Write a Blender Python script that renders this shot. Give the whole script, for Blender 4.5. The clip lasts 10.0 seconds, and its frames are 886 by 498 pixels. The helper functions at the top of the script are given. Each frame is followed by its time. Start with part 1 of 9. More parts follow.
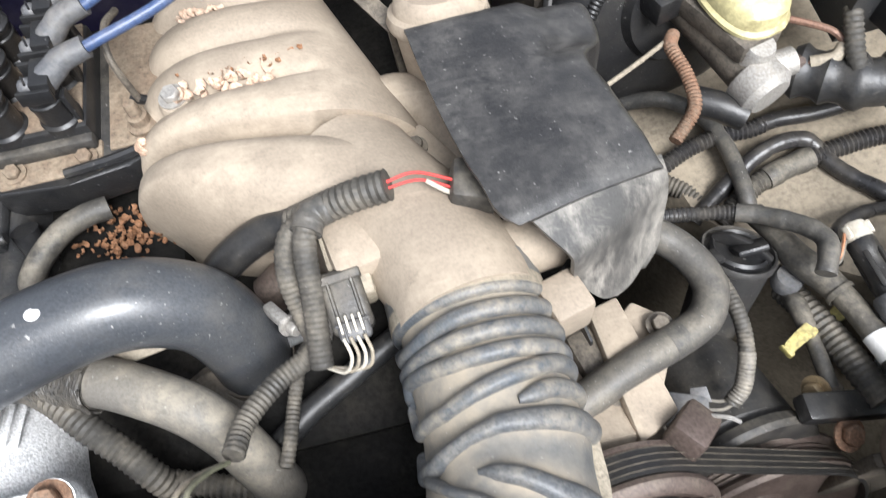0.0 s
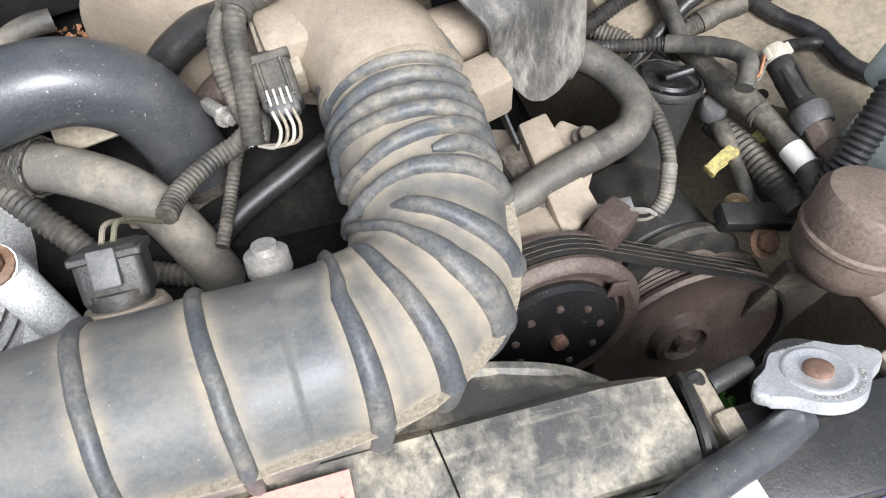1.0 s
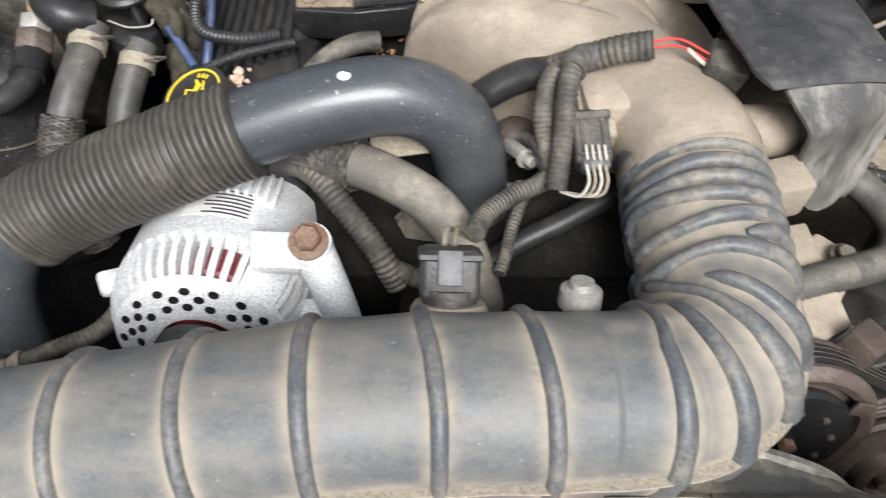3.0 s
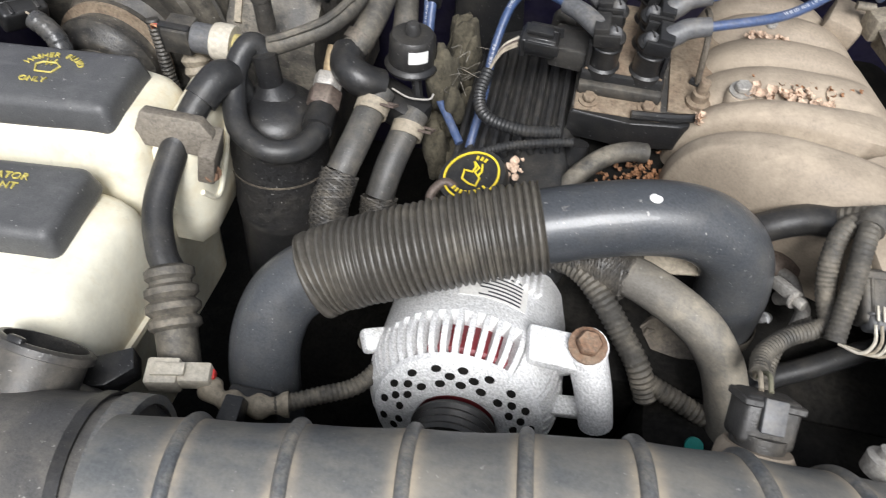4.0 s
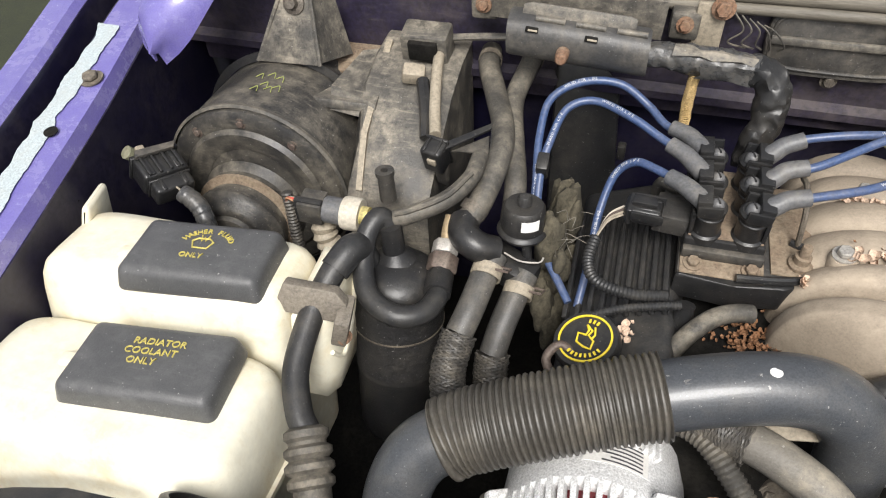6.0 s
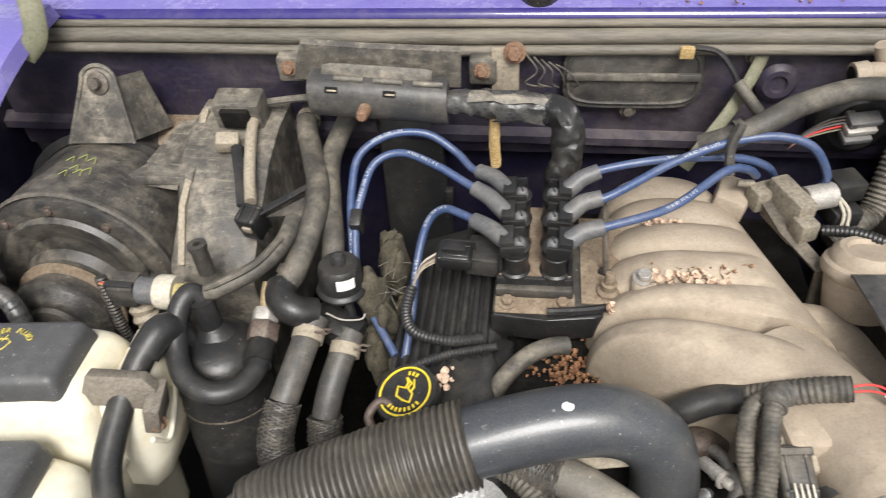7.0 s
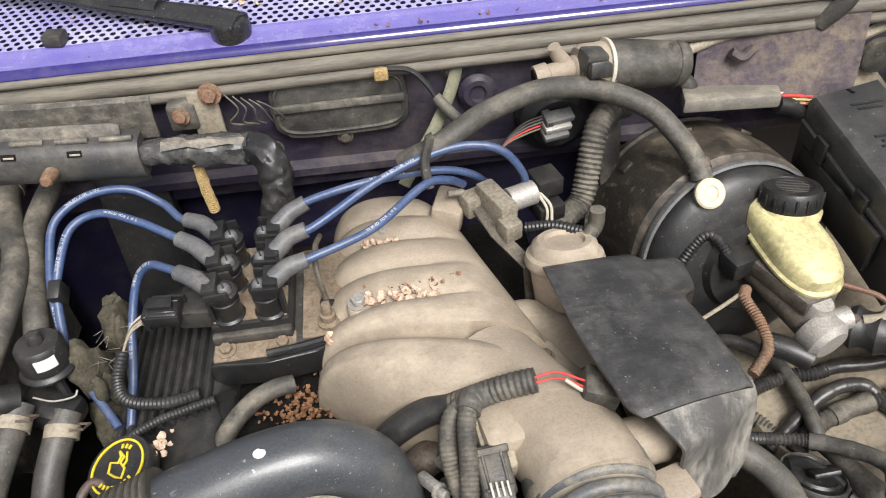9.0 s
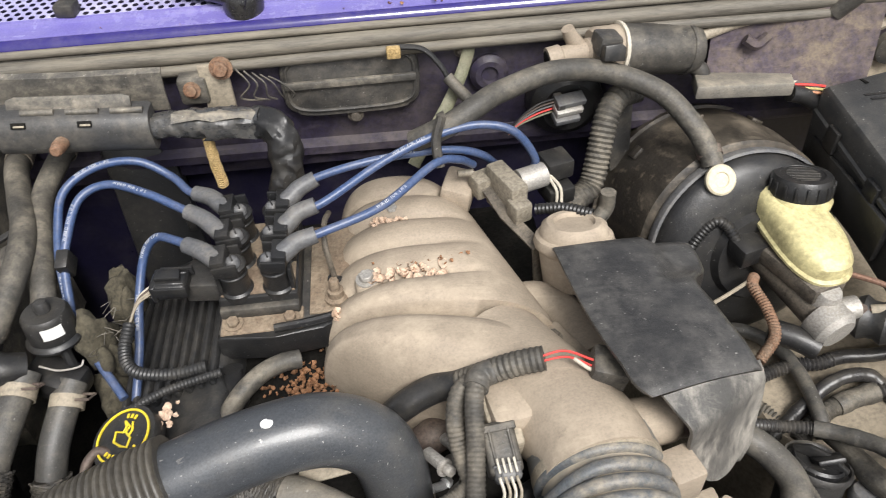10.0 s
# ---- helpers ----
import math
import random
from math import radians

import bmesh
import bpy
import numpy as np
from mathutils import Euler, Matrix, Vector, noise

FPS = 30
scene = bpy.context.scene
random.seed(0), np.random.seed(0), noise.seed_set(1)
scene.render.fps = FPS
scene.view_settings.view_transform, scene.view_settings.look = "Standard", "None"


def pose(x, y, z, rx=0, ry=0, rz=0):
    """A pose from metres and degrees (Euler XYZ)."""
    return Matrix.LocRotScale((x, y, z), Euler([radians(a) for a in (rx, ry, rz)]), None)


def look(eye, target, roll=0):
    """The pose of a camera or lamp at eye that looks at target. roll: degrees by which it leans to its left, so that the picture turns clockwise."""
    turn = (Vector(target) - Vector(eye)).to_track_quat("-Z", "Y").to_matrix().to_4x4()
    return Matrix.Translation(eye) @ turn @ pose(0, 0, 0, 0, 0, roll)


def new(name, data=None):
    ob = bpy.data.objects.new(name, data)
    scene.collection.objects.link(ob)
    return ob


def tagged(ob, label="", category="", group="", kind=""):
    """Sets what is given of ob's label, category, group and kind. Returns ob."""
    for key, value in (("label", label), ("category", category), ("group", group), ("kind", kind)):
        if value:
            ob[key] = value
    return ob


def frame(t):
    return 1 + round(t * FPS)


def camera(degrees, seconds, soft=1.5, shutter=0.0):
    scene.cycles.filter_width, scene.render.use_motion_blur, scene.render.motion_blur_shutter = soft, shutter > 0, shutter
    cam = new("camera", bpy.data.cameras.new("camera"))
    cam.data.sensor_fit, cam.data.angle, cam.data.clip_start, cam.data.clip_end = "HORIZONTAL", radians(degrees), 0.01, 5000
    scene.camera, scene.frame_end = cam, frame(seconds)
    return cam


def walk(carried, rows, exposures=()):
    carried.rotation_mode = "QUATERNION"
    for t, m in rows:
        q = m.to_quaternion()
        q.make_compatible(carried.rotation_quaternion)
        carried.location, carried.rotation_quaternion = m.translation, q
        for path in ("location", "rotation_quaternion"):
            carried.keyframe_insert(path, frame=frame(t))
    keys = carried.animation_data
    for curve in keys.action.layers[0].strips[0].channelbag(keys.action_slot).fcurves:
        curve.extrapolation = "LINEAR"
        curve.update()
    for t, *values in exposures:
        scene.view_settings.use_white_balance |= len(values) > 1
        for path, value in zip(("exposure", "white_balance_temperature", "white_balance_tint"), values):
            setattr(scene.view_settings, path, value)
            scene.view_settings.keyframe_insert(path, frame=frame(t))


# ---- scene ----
cam = camera(63.0, 10.0, soft=1.0, shutter=0.2)
PATH = [
    (0, (0.165, 0.069, 1.365), (0.263, 0.999, -0.403), -8.1),
    (0.5, (0.181, 0.003, 1.341), (0.276, 0.865, -0.461), -8.6),
    (1, (0.173, -0.055, 1.33), (0.29, 0.796, -0.476), -6.6),
    (1.5, (0.17, -0.073, 1.335), (0.313, 0.786, -0.466), -4.4),
    (2, (0.171, -0.071, 1.338), (0.321, 0.816, -0.448), -3.2),
    (2.5, (0.121, -0.065, 1.347), (0.22, 0.891, -0.407), -2.0),
    (3, (0.039, -0.069, 1.355), (-0.038, 0.971, -0.351), -3.2),
    (3.2, (0.004, -0.067, 1.369), (-0.13, 0.98, -0.33), -3.1),
    (4.3, (-0.1695, -0.0643, 1.4086), (-0.3988, 1.0933, -0.2061), 3.24),
    (4.5, (-0.1875, -0.0720, 1.4198), (-0.4314, 1.1087, -0.1760), 3.42),
    (5, (-0.1999, -0.0738, 1.4309), (-0.5222, 1.1467, -0.1204), 1.37),
    (5.2, (-0.1997, -0.0712, 1.4341), (-0.5536, 1.1591, -0.1025), 0.03),
    (6.3, (-0.1665, -0.0563, 1.4698), (-0.5735, 1.2779, 0.0365), -4.38),
    (6.5, (-0.1472, -0.0490, 1.4702), (-0.5358, 1.3092, 0.0544), -4.71),
    (7, (-0.0776, -0.0294, 1.4684), (-0.3185, 1.3834, 0.0735), -4.66),
    (7.5, (-0.0057, -0.0213, 1.4652), (-0.1133, 1.4204, 0.0832), -4.85),
    (8, (0.0277, -0.0167, 1.4604), (0.0166, 1.4348, 0.0844), -4.24),
    (8.5, (0.0532, -0.0136, 1.4593), (0.1063, 1.4410, 0.0876), -4.09),
    (9, (0.0737, -0.0176, 1.4610), (0.1860, 1.4370, 0.0929), -4.24),
    (9.5, (0.0950, -0.0231, 1.4599), (0.2559, 1.4242, 0.0889), -4.05),
    (10, (0.0639, -0.0247, 1.4501), (0.1734, 1.4178, 0.0690), -2.94),
]
walk(cam, [(t, look(eye, target, roll)) for t, eye, target, roll in PATH],
     exposures=[(0.0, 1.10, 6010, 10), (0.5, 1.10, 6010, 10), (1.0, 0.93, 6020, 10), (1.5, 0.76, 6060, 10), (2.0, 0.73, 6080, 10), (2.5, 0.79, 6080, 10), (3.2, 0.66, 6180, 10), (4.5, 0.57, 6200, 10), (6.5, 0.63, 6540, 10), (8.0, 0.65, 6440, 10), (10.0, 0.66, 6440, 10)])

# ---- world and light: an overcast day ----
world = bpy.data.worlds.new("sky")
scene.world = world
world.use_nodes = True
_wn, _wl = world.node_tree.nodes, world.node_tree.links
_sky = _wn.new("ShaderNodeTexSky")
_sky.sky_type = "NISHITA"
_sky.sun_disc = False
_sky.sun_elevation, _sky.sun_rotation = radians(53), radians(165)
_sky.air_density, _sky.dust_density, _sky.ozone_density = 1.0, 4.0, 1.0
_bg = _wn["Background"]
_bg.inputs["Strength"].default_value = 0.115
_hsv = _wn.new("ShaderNodeHueSaturation")
_hsv.inputs["Saturation"].default_value = 0.25
_wl.new(_sky.outputs["Color"], _hsv.inputs["Color"])
_wl.new(_hsv.outputs["Color"], _bg.inputs["Color"])
sun = new("sun", bpy.data.lights.new("sun", "SUN"))
sun.data.energy, sun.data.angle, sun.data.color = 2.7, radians(26), (1.0, 0.97, 0.93)
sun.matrix_world = look((0.6, -1.7, 3.8), (0.0, 0.4, 0.9))

# ---- materials ----
def _mat(name):
    m = bpy.data.materials.new(name)
    m.use_nodes = True
    return m, m.node_tree.nodes, m.node_tree.links, m.node_tree.nodes["Principled BSDF"]


def _noise(n, l, coord, scale, detail=4.0, rough=0.6):
    t = n.new("ShaderNodeTexNoise")
    t.inputs["Scale"].default_value, t.inputs["Detail"].default_value, t.inputs["Roughness"].default_value = scale, detail, rough
    l.new(coord, t.inputs["Vector"])
    return t.outputs["Fac"]


def _ramp(n, l, fac, a, b):
    r = n.new("ShaderNodeMapRange")
    r.inputs["From Min"].default_value, r.inputs["From Max"].default_value = a, b
    l.new(fac, r.inputs["Value"])
    return r.outputs["Result"]


def _mul(n, l, a, b, op="MULTIPLY"):
    m = n.new("ShaderNodeMath")
    m.operation = op
    m.use_clamp = True
    for i, v in enumerate((a, b)):
        if isinstance(v, (int, float)):
            m.inputs[i].default_value = v
        else:
            l.new(v, m.inputs[i])
    return m.outputs[0]


def _mix(n, l, fac, a, b):
    m = n.new("ShaderNodeMix")
    m.data_type = "RGBA"
    if isinstance(fac, (int, float)):
        m.inputs["Factor"].default_value = fac
    else:
        l.new(fac, m.inputs["Factor"])
    for key, v in (("A", a), ("B", b)):
        sock = [s for s in m.inputs if s.name == key and s.type == "RGBA"][0]
        if isinstance(v, tuple):
            sock.default_value = (*v, 1)
        else:
            l.new(v, sock)
    return [s for s in m.outputs if s.type == "RGBA"][0]


DUST = (0.385, 0.335, 0.255)


def _stretched(n, l, coord, scale, turn):
    """Noise drawn out into strokes."""
    mp = n.new("ShaderNodeMapping")
    mp.inputs["Scale"].default_value, mp.inputs["Rotation"].default_value = scale, turn
    l.new(coord, mp.inputs["Vector"])
    return _noise(n, l, mp.outputs["Vector"], 1.0, 4, 0.6)


def surface(name, base, rough=0.5, dust=0.4, metal=0.0, grain=90.0, blotch=14.0, bump=0.3, spread=0.5, dustcol=DUST, spec=0.5, speck=0.0, up=0.55, edge=0.0, coat=0.0, floor=0.12, scuff=0.25, drawn=None):
    """A used surface: grainy base colour, a broken film of dust that lies thicker on what faces up, strokes of wear, pale flecks and dark spots."""
    m, n, l, p = _mat(name)
    co = n.new("ShaderNodeTexCoord").outputs["Object"]
    if drawn:
        mp = n.new("ShaderNodeMapping")
        mp.inputs["Scale"].default_value = drawn
        l.new(co, mp.inputs["Vector"])
        co = mp.outputs["Vector"]
    fine, big, mid = _noise(n, l, co, grain * 3.0, 4, 0.65), _noise(n, l, co, blotch, 9, 0.66), _noise(n, l, co, blotch * 5.0, 7, 0.72)
    dark = tuple(c * (1 - spread) for c in base)
    lite = tuple(min(1, c * (1 + spread * 0.7)) for c in base)
    col = _mix(n, l, _ramp(n, l, fine, 0.34, 0.66), dark, lite)
    col = _mix(n, l, _mul(n, l, _ramp(n, l, mid, 0.5, 0.66), 0.5), col, base)
    geo = n.new("ShaderNodeNewGeometry")
    sep = n.new("ShaderNodeSeparateXYZ")
    l.new(geo.outputs["Normal"], sep.inputs[0])
    lie = _ramp(n, l, sep.outputs["Z"], -0.35, 0.95)
    lie = _mul(n, l, _mul(n, l, lie, up), 1 - up, "ADD")
    patch = _mul(n, l, _ramp(n, l, big, 0.40, 0.60), _ramp(n, l, mid, 0.34, 0.62))
    stroke = _ramp(n, l, _stretched(n, l, co, (30, 210, 120), (0.4, 0.3, 0.8)), 0.56, 0.74)
    patch = _mul(n, l, patch, _mul(n, l, stroke, scuff), "ADD")
    film = _mul(n, l, _mul(n, l, patch, 1 - floor), floor, "ADD")
    film = _mul(n, l, film, _mul(n, l, _mul(n, l, fine, 0.7), 0.65, "ADD"))
    film = _mul(n, l, film, lie)
    film = _mul(n, l, film, dust)
    col = _mix(n, l, film, col, dustcol)
    spots = _ramp(n, l, _noise(n, l, co, 95.0, 6, 0.72), 0.60, 0.72)
    col = _mix(n, l, _mul(n, l, spots, min(0.6, 0.15 + spread * 0.6)), col, tuple(c * 0.35 for c in base))
    if speck > 0:
        flecks = _ramp(n, l, _noise(n, l, co, 330.0, 2), 0.69, 0.74)
        col = _mix(n, l, _mul(n, l, flecks, speck), col, (0.6, 0.58, 0.54))
    if edge > 0:
        worn = _ramp(n, l, geo.outputs["Pointiness"], 0.505, 0.54)
        col = _mix(n, l, _mul(n, l, _mul(n, l, worn, fine), edge), col, (0.55, 0.52, 0.47))
    l.new(col, p.inputs["Base Color"])
    r = n.new("ShaderNodeMapRange")
    r.inputs["To Min"].default_value, r.inputs["To Max"].default_value = rough, min(1, rough + 0.4)
    l.new(film, r.inputs["Value"])
    rr = _mul(n, l, r.outputs["Result"], _mul(n, l, _mul(n, l, mid, 0.5), 0.75, "ADD"))
    l.new(rr, p.inputs["Roughness"])
    p.inputs["Metallic"].default_value = metal
    p.inputs["Specular IOR Level"].default_value = spec
    p.inputs["Coat Weight"].default_value = coat
    b = n.new("ShaderNodeBump")
    b.inputs["Strength"].default_value, b.inputs["Distance"].default_value = min(1.0, bump * 1.3), 0.0012
    l.new(_mul(n, l, _mul(n, l, fine, 0.5), _mul(n, l, mid, 0.7), "ADD"), b.inputs["Height"])
    l.new(b.outputs["Normal"], p.inputs["Normal"])
    return m


def plain(name, base, rough=0.5, metal=0.0, bump=0.0, emit=None):
    return surface(name, base, rough, 0.08, metal, 60, 12, max(bump, 0.1), 0.18)


def duct_rubber(name):
    """Grey rubber with smeared tan dust, caked where the mesh says that dust gathers."""
    m, n, l, p = _mat(name)
    co = n.new("ShaderNodeTexCoord").outputs["Object"]
    at = n.new("ShaderNodeAttribute")
    at.attribute_name = "dust"
    fine, mid, big = _noise(n, l, co, 420, 4, 0.65), _noise(n, l, co, 70, 7, 0.68), _noise(n, l, co, 16, 7, 0.62)
    col = _mix(n, l, _ramp(n, l, fine, 0.3, 0.7), (0.066, 0.072, 0.078), (0.108, 0.114, 0.119))
    smear = _ramp(n, l, _stretched(n, l, co, (24, 60, 40), (0.2, 0.5, 0.6)), 0.42, 0.72)
    haze = _mul(n, l, _mul(n, l, _ramp(n, l, big, 0.40, 0.68), 0.34), _mul(n, l, _mul(n, l, smear, 0.3), 0.06, "ADD"), "ADD")
    col = _mix(n, l, haze, col, (0.30, 0.27, 0.215))
    edge = _mul(n, l, at.outputs["Fac"], _mul(n, l, _mul(n, l, _ramp(n, l, mid, 0.30, 0.66), 0.6), _mul(n, l, _ramp(n, l, big, 0.34, 0.60), 0.5), "ADD"))
    col = _mix(n, l, _mul(n, l, edge, 0.84), col, (0.40, 0.335, 0.245))
    dark = _ramp(n, l, _noise(n, l, co, 38, 8, 0.7), 0.60, 0.72)
    col = _mix(n, l, _mul(n, l, dark, 0.5), col, (0.075, 0.080, 0.084))
    flecks = _ramp(n, l, _noise(n, l, co, 360.0, 2), 0.70, 0.75)
    col = _mix(n, l, _mul(n, l, flecks, 0.25), col, (0.6, 0.58, 0.54))
    l.new(col, p.inputs["Base Color"])
    r = n.new("ShaderNodeMapRange")
    r.inputs["To Min"].default_value, r.inputs["To Max"].default_value = 0.38, 0.85
    l.new(_mul(n, l, edge, haze, "ADD"), r.inputs["Value"])
    l.new(r.outputs["Result"], p.inputs["Roughness"])
    b = n.new("ShaderNodeBump")
    b.inputs["Strength"].default_value, b.inputs["Distance"].default_value = 0.35, 0.001
    l.new(_mul(n, l, _mul(n, l, fine, 0.4), _mul(n, l, mid, 0.7), "ADD"), b.inputs["Height"])
    l.new(b.outputs["Normal"], p.inputs["Normal"])
    return m


M = {
    "purple": surface("purple_paint", (0.014, 0.008, 0.13), 0.14, 0.10, 0.0, 200, 20, 0.02, 0.10, coat=0.8, scuff=0.1),
    "purple_dirty": surface("dirty_purple_paint", (0.026, 0.021, 0.052), 0.7, 0.85, 0.0, 60, 14, 0.4, 0.5, up=0.2, floor=0.25, dustcol=(0.23, 0.185, 0.13), spec=0.2, scuff=0.4),
    # body purple darkened: the shade of recessed panels is put into the colour
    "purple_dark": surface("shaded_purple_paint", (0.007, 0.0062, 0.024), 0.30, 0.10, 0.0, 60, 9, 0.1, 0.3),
    "firewall": surface("grimy_firewall_paint", (0.015, 0.012, 0.032), 0.46, 0.26, 0.0, 60, 7, 0.5, 0.5, up=0.35, dustcol=(0.27, 0.225, 0.17), scuff=0.5),
    "seal": surface("dusty_weatherstrip", (0.100, 0.090, 0.074), 0.6, 0.50, 0.0, 140, 18, 0.4, 0.4, up=0.3, drawn=(0.12, 1, 1), dustcol=(0.33, 0.29, 0.22)),
    "plastic": surface("black_plastic", (0.012, 0.0125, 0.014), 0.34, 0.09, 0.0, 180, 14, 0.3, 0.35, speck=0.2),
    "plastic_dusty": surface("dusty_black_plastic", (0.019, 0.0195, 0.021), 0.40, 0.38, 0.0, 120, 12, 0.5, 0.4, speck=0.25, dustcol=(0.35, 0.305, 0.235)),
    "cover": surface("scuffed_black_plastic_sheet", (0.020, 0.020, 0.021), 0.34, 0.26, 0.0, 260, 16, 0.5, 0.4, speck=0.35, coat=0.2, dustcol=(0.33, 0.31, 0.28), up=0.0, scuff=0.22, floor=0.10),
    # greyer upward faces: sky sheen on the lids is put into the colour
    "cap": surface("grey_black_cap_plastic", (0.050, 0.051, 0.053), 0.36, 0.32, 0.0, 300, 18, 0.35, 0.3, speck=0.45, dustcol=(0.26, 0.255, 0.25), up=0.9, floor=0.35, scuff=0.5),
    "rubber": surface("black_rubber", (0.016, 0.017, 0.019), 0.40, 0.10, 0.0, 150, 16, 0.3, 0.35, speck=0.12),
    "rubber_hose": surface("grey_black_hose_rubber", (0.050, 0.055, 0.063), 0.30, 0.14, 0.0, 200, 10, 0.25, 0.3, speck=0.4, coat=0.15, scuff=0.4),
    "rubber_dusty": surface("dusty_rubber", (0.033, 0.032, 0.030), 0.55, 0.50, 0.0, 110, 15, 0.5, 0.4, speck=0.1),
    "foam_black": surface("black_foam_wrap", (0.014, 0.014, 0.015), 0.55, 0.10, 0.0, 120, 24, 1.0, 0.5, speck=0.5),
    "brass": surface("dull_brass", (0.34, 0.25, 0.14), 0.5, 0.35, 0.3, 120, 40, 0.3, 0.3),
    "hose_worn": surface("worn_grey_hose_rubber", (0.042, 0.043, 0.044), 0.42, 0.34, 0.0, 170, 16, 0.4, 0.35, speck=0.35, up=0.2, floor=0.18, scuff=0.5),
    "braid": surface("woven_black_sleeve", (0.026, 0.026, 0.027), 0.42, 0.30, 0.0, 300, 30, 0.3, 0.4, up=0.2),
    "duct": duct_rubber("dusty_duct_rubber"),
    "rib": surface("worn_duct_rib", (0.066, 0.074, 0.084), 0.40, 0.45, 0.0, 160, 30, 0.3, 0.35, up=0.1),
    "cast": surface("dust_covered_cast_aluminium", (0.245, 0.20, 0.152), 0.60, 0.90, 0.0, 150, 9, 0.30, 0.20, dustcol=(0.445, 0.37, 0.28), up=0.2, floor=0.25, scuff=0.45),
    "alu": surface("bright_cast_aluminium", (0.86, 0.86, 0.85), 0.42, 0.16, 0.15, 200, 45, 1.0, 0.42),
    "alu_dull": surface("dull_aluminium", (0.42, 0.40, 0.37), 0.5, 0.4, 0.5, 150, 20, 0.5, 0.3),
    "zinc": surface("zinc_plated_steel", (0.80, 0.80, 0.80), 0.34, 0.10, 0.6, 200, 30, 0.25, 0.18),
    "steel": surface("grimy_steel", (0.095, 0.082, 0.068), 0.55, 0.7, 0.3, 110, 26, 0.8, 0.5, dustcol=(0.33, 0.28, 0.21), floor=0.1),
    "rust": surface("rusty_steel", (0.20, 0.105, 0.060), 0.75, 0.5, 0.15, 140, 40, 0.7, 0.5),
    "rust_brown": surface("brown_surface_rust", (0.095, 0.068, 0.058), 0.5, 0.28, 0.25, 120, 18, 0.4, 0.35),
    "copper": surface("coppery_disc", (0.27, 0.155, 0.11), 0.5, 0.2, 0.3, 120, 40, 0.3, 0.35),
    "reservoir": surface("yellowed_white_tank_plastic", (0.76, 0.73, 0.60), 0.32, 0.70, 0.0, 40, 7, 0.2, 0.06, dustcol=(0.56, 0.45, 0.26), floor=0.03, up=0.0, scuff=0.25),
    "brakefluid": surface("stained_yellow_reservoir_plastic", (0.64, 0.57, 0.30), 0.30, 0.85, 0.0, 60, 15, 0.2, 0.25, dustcol=(0.20, 0.165, 0.08), up=0.0, floor=0.05, scuff=0.35),
    "white": surface("white_plastic", (0.52, 0.48, 0.40), 0.48, 0.6, 0.0, 90, 40, 0.3, 0.25, up=0.1),
    "tan": surface("dusty_tan_plastic", (0.28, 0.24, 0.18), 0.6, 0.5, 0.0, 90, 25, 0.4, 0.35),
    "blue": surface("blue_silicone_wire", (0.040, 0.072, 0.165), 0.33, 0.16, 0.0, 120, 25, 0.15, 0.3),
    "boot": surface("grey_silicone_boot", (0.088, 0.091, 0.098), 0.45, 0.25, 0.0, 120, 25, 0.25, 0.3),
    "yellow": surface("yellow_print", (0.75, 0.58, 0.03), 0.45, 0.10, 0.0, 90, 30, 0.1, 0.2),
    "gold": surface("faded_yellow_lettering", (0.50, 0.42, 0.10), 0.5, 0.25, 0.0, 90, 30, 0.2, 0.3),
    "red": plain("red_wire", (0.62, 0.04, 0.035), 0.4),
    "green": plain("green_cap", (0.02, 0.50, 0.09), 0.4),
    "yellow_clip": surface("yellow_clip", (0.46, 0.39, 0.13), 0.5, 0.4),
    "orange": surface("orange_wire", (0.45, 0.20, 0.10), 0.5, 0.3),
    "foam": surface("torn_insulation", (0.055, 0.048, 0.032), 0.95, 0.4, 0.0, 90, 25, 1.0, 0.6, dustcol=(0.22, 0.19, 0.13)),
    "petal": surface("dry_petals", (0.58, 0.43, 0.32), 0.8, 0.1, 0.0, 200, 60, 0.3, 0.4),
    "petal_brown": surface("brown_leaf_litter", (0.25, 0.12, 0.055), 0.8, 0.1, 0.0, 200, 60, 0.3, 0.5),
    "sticker": surface("faded_red_sticker", (0.72, 0.36, 0.30), 0.5, 0.35, 0.0, 120, 20, 0.1, 0.15),
    "label": surface("white_paper_label", (0.76, 0.75, 0.72), 0.55, 0.25, 0.0, 120, 20, 0.1, 0.1),
    "ink": plain("dark_ink", (0.05, 0.05, 0.06), 0.6),
    "chalk": plain("yellow_green_chalk", (0.30, 0.33, 0.10), 0.8),
    # near-black puts the deep shade of gaps and openings into the colour
    "dark": surface("near_black_shade", (0.007, 0.0068, 0.0065), 0.75, 0.04, 0.0, 80, 12, 0.6, 0.5, spec=0.12),
    "earth": surface("dusty_inner_panel", (0.25, 0.21, 0.155), 0.75, 0.75, 0.0, 60, 8, 0.5, 0.35, dustcol=(0.43, 0.36, 0.26)),
    "blower": surface("scuffed_blower_plastic", (0.019, 0.019, 0.020), 0.34, 0.46, 0.0, 160, 11, 0.4, 0.4, dustcol=(0.30, 0.265, 0.205), speck=0.3, up=0.3, floor=0.05, scuff=0.6),
    "clampblock": surface("tan_grey_clamp_metal", (0.16, 0.14, 0.115), 0.6, 0.45, 0.15, 120, 30, 0.5, 0.4),
    "primer": surface("chalky_primer", (0.40, 0.46, 0.48), 0.6, 0.25, 0.0, 160, 30, 0.3, 0.3),
    "fusebox": surface("grey_black_lid_plastic", (0.026, 0.027, 0.029), 0.38, 0.20, 0.0, 220, 12, 0.3, 0.3, speck=0.35, dustcol=(0.30, 0.27, 0.22)),
